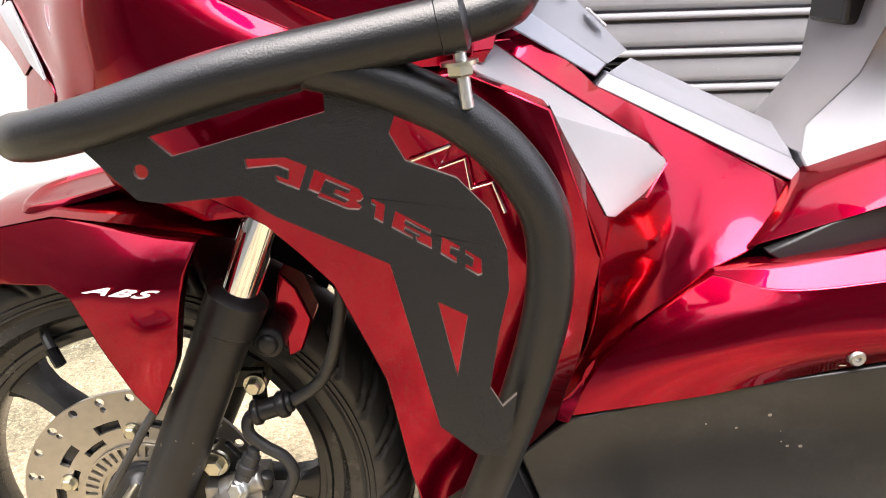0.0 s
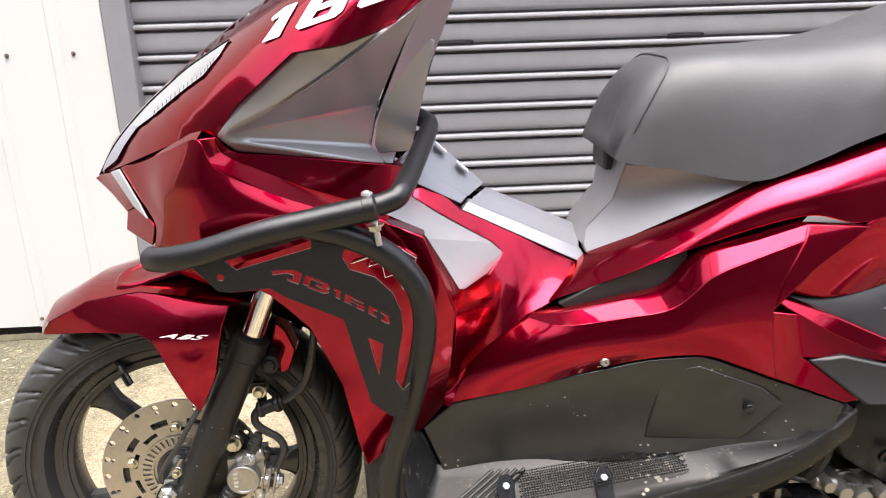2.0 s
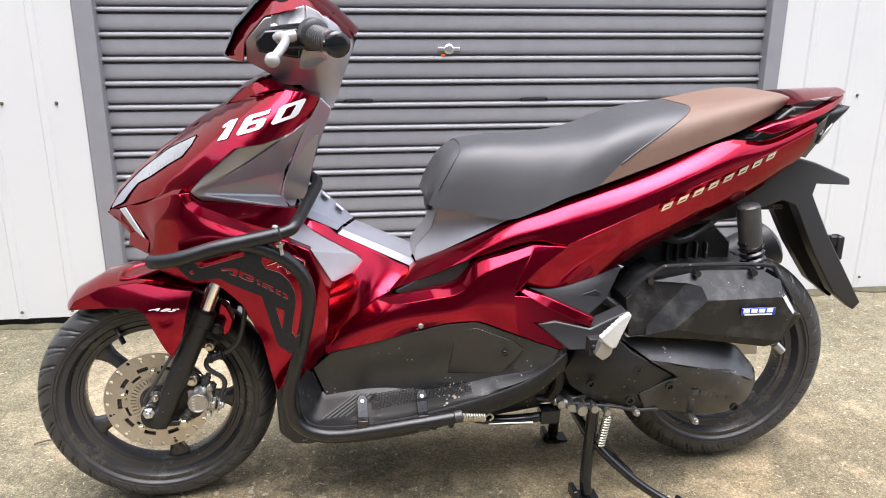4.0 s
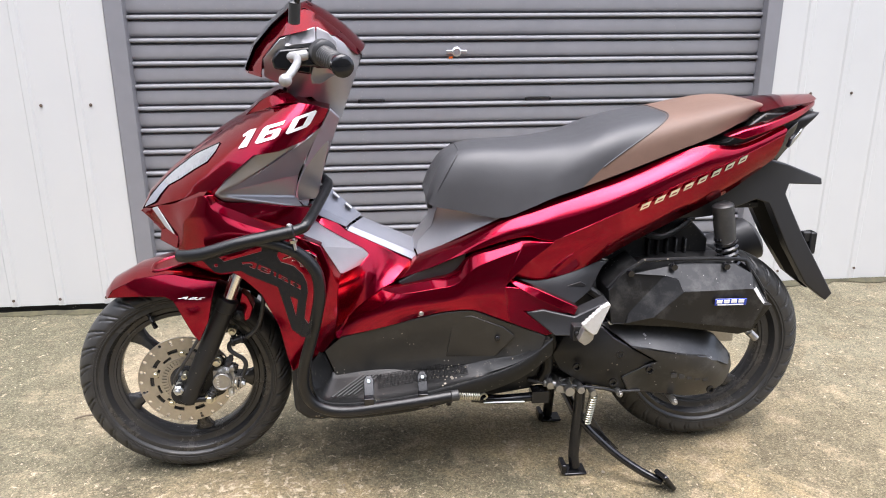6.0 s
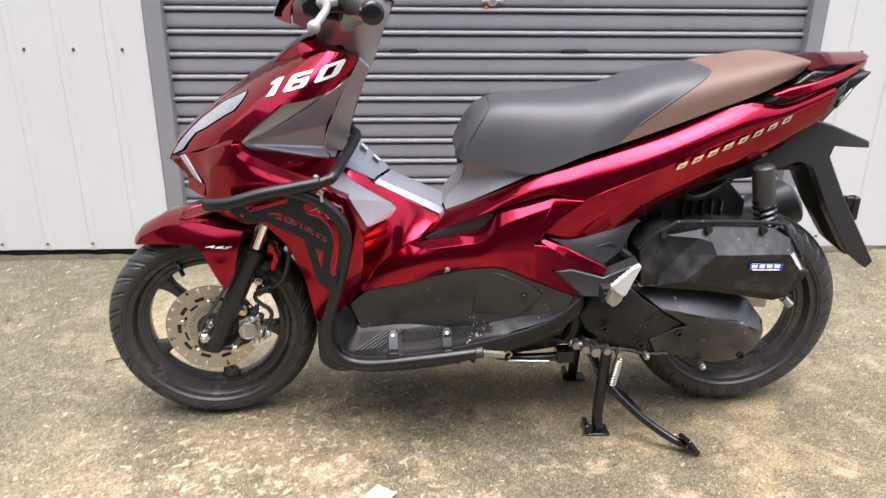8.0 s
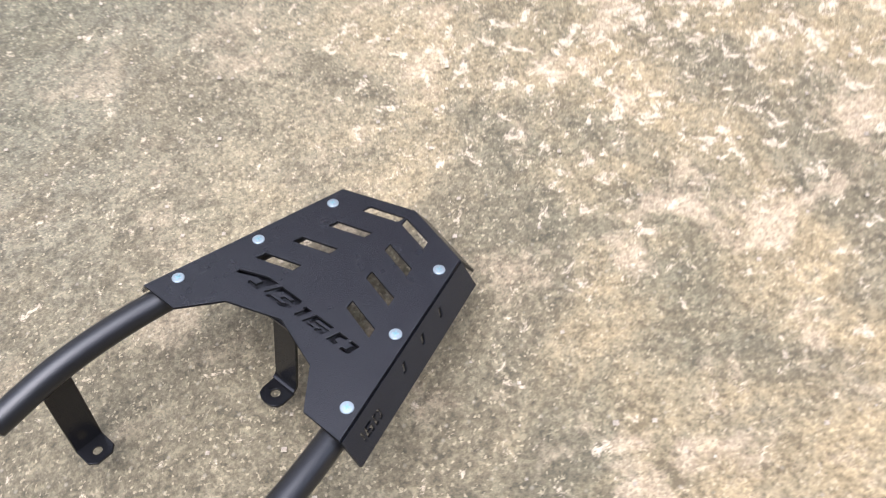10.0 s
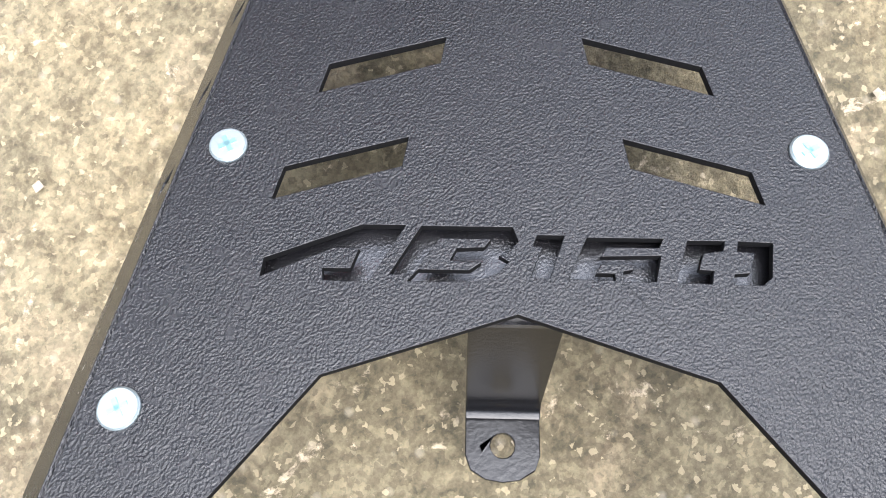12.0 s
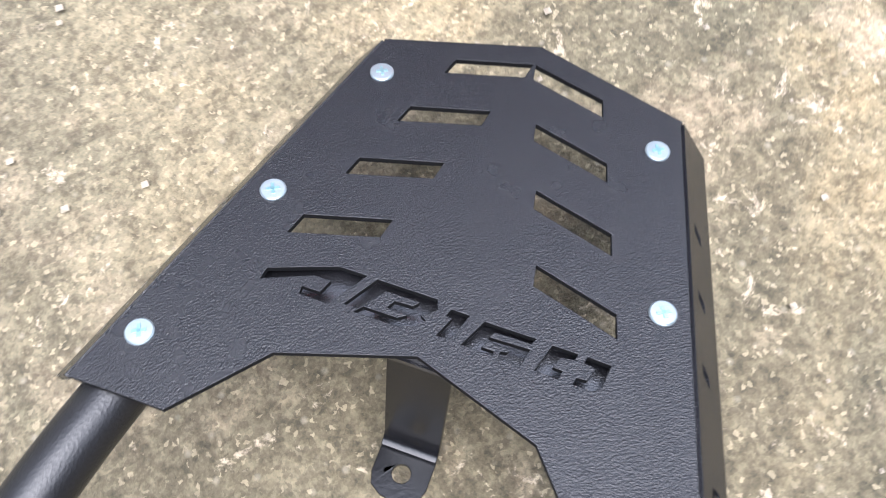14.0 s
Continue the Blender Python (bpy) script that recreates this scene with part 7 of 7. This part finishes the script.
BEND = [(-0.0470, -0.003)] + [(-0.0470 - 0.0090 * k / 6, -0.003 - 0.0775 * k / 6) for k in range(1, 7)] + [(-0.0563, -0.0836), (-0.0573, -0.0863), (-0.0588, -0.0887), (-0.0607, -0.0903), (-0.0630, -0.0912)]
mid, rows = bmesh.new(), []
for k, (u, w) in enumerate(BEND):
    a, b = BEND[max(k - 1, 0)], BEND[min(k + 1, len(BEND) - 1)]
    d = Vector((b[0] - a[0], b[1] - a[1])).normalized() * 0.003
    rows.append([mid.verts.new(q) for q in ((u, -0.0145, w), (u, 0.0135, w), (u - d.y * -1, 0.0135, w + d.x * -1), (u - d.y * -1, -0.0145, w + d.x * -1))])
for a, b in zip(rows, rows[1:]):
    for k in range(4):
        mid.faces.new((a[k], a[(k + 1) % 4], b[(k + 1) % 4], b[k]))
bmesh.ops.recalc_face_normals(mid, faces=mid.faces)
mid = joined(mid, sheet([(-0.0625, -0.0145), (-0.0625, 0.0135), (-0.077, 0.0135), (-0.0825, 0.0115), (-0.0858, 0.006), (-0.0868, -0.0005), (-0.0858, -0.007), (-0.0825, -0.0125), (-0.077, -0.0145)], [ring(-0.0735, -0.0005, 0.0046, 16)], 0.003, pose(0, 0, -0.0912)))
mid.transform(RACK)
part("rack_tongue", mid, BRACKET, rack, "centre bracket with a bolt hole", 40, 0.0005)

# ---- litter on the ground ----
pp = bmesh.new()
bmesh.ops.create_grid(pp, x_segments=6, y_segments=6, size=0.5)
for v in pp.verts:
    v.co = Vector((v.co.x * 0.066, v.co.y * 0.052, 0.0025 + 0.0025 * noise.noise(v.co * 3)))
pp.transform(pose(-0.238, -0.370, 0.002, 0, 0, 55))
part_ob = part("paper_scrap", pp, PAPER, None, "", 60)
tagged(part_ob, "small crumpled white paper packet on the concrete", "paper")
tagged(part("plastic_strip", block(-0.023, 0.023, -0.004, 0.004, 0.001, 0.006, pose(-0.079, -0.453, 0.001, 0, 0, -18)), PAPER, None, "", 30, 0.001), "short pale plastic strip lying on the concrete", "litter")

# ---- trees across the yard, behind the walk ----


def tree(x, y, height, spread, seed, label):
    """A tapered trunk with limbs and a loose crown of many small leaves in clumps."""
    rnd = random.Random(seed)
    top = thing("tree", label, "tree", group="trees across the yard")
    top.location = (x, y, 0)
    trunk = tube([(0, 0, -0.05), (0.05, 0.03, height * 0.25), (-0.04, 0.06, height * 0.5), (0.06, 0.0, height * 0.8)], 0.11, 6, 12)
    for v in trunk.verts:
        k = 1 - 0.6 * v.co.z / height
        v.co.x, v.co.y = v.co.x * k, v.co.y * k
    part("trunk", trunk, BARK, top)
    clumps = []
    for k in range(9):
        a, h = rnd.uniform(0, 6.28), height * rnd.uniform(0.35, 0.7)
        r = spread * rnd.uniform(0.6, 1.0)
        tip = Vector((r * math.cos(a), r * math.sin(a), h + height * rnd.uniform(0.12, 0.3)))
        part("limb", tube([(0, 0, h), tuple(tip * 0.5 + Vector((0, 0, h * 0.45))), tuple(tip)], 0.035, 4, 8), BARK, top)
        clumps += [tip.lerp(Vector((0, 0, h)), rnd.uniform(0, 0.6)) + Vector((rnd.gauss(0, 0.35), rnd.gauss(0, 0.35), rnd.gauss(0, 0.3))) for _ in range(5)]
    co, fs = [], []
    for c in clumps:
        size = rnd.uniform(0.25, 0.5)
        for _ in range(110):
            p = c + Vector((rnd.gauss(0, size), rnd.gauss(0, size), rnd.gauss(0, size * 0.7)))
            u = Vector((rnd.uniform(-1, 1), rnd.uniform(-1, 1), rnd.uniform(-0.6, 0.6))).normalized()
            w = u.cross(Vector((rnd.uniform(-1, 1), rnd.uniform(-1, 1), 1))).normalized()
            n = len(co)
            co += [p, p + u * 0.06 + w * 0.03, p + u * 0.14, p + u * 0.06 - w * 0.03]
            fs.append((n, n + 1, n + 2, n + 3))
    me = bpy.data.meshes.new("crown")
    me.from_pydata(co, [], fs)
    me.materials.append(LEAF)
    crown = new("crown", me)
    crown.parent = top
    return top


for k, (x, y, h, r) in enumerate(((-5.2, -6.2, 6.2, 1.9), (-2.0, -5.9, 5.2, 1.6), (1.1, -6.1, 6.6, 1.9), (4.6, -6.0, 5.4, 1.7))):
    tree(x, y, h, r, 11 + k, "leafy broad-crowned tree growing beside the far wall")

# dead leaves, a twig and loose grit on the concrete


def dead_leaf(x, y, turn, size):
    bm = bmesh.new()
    spine = [(-1, 0), (-0.6, 0.28), (0.0, 0.38), (0.6, 0.22), (1.0, 0.0), (0.6, -0.22), (0.0, -0.36), (-0.6, -0.26)]
    vs = [bm.verts.new((u * size, w * size, 0.0015 + size * 0.18 * (abs(w) + 0.3 * u * u))) for u, w in spine]
    mid = bm.verts.new((0, 0, 0.001))
    for k in range(8):
        bm.faces.new((mid, vs[k], vs[(k + 1) % 8]))
    bm.transform(pose(x, y, 0.001, 0, 0, turn))
    return tagged(part("dead_leaf", bm, RUST, None, "", 60), "small curled brown dead leaf on the concrete", "leaf", "dead leaves on the concrete")


for x, y, turn, size in ((-0.93, 0.20, 20, 0.016), (-1.42, 0.52, 70, 0.013), (0.95, 0.60, 130, 0.014), (-1.25, -0.12, 200, 0.010), (0.30, -0.28, 15, 0.009)):
    dead_leaf(x, y, turn, size)
tagged(part("twig", tube([(-1.02, 0.235, 0.004), (-0.99, 0.247, 0.006), (-0.955, 0.25, 0.005), (-0.92, 0.262, 0.004)], 0.0022, 3, 6), BARK), "short thin brown twig lying on the concrete", "twig")
rnd = random.Random(5)
co, fs = [], []
for _ in range(900):
    x, y = rnd.uniform(-1.9, 1.6), rnd.uniform(-1.0, 0.95)
    s = rnd.uniform(0.0012, 0.0032) * (1.5 if rnd.random() < 0.06 else 1)
    n = len(co)
    co += [(x - s, y - s * 0.6, 0), (x + s * 0.8, y - s * 0.9, 0), (x + s, y + s * 0.7, 0), (x - s * 0.6, y + s, 0), (x + rnd.uniform(-0.4, 0.4) * s, y + rnd.uniform(-0.4, 0.4) * s, s * 1.1)]
    fs += [(n + a, n + c, n + 4) for a, c in ((0, 1), (1, 2), (2, 3), (3, 0))]
me = bpy.data.meshes.new("grit")
me.from_pydata(co, [], fs)
me.materials.append(GRIT)
tagged(new("grit", me), "loose pale grit scattered on the concrete", "grit", kind="stuff")
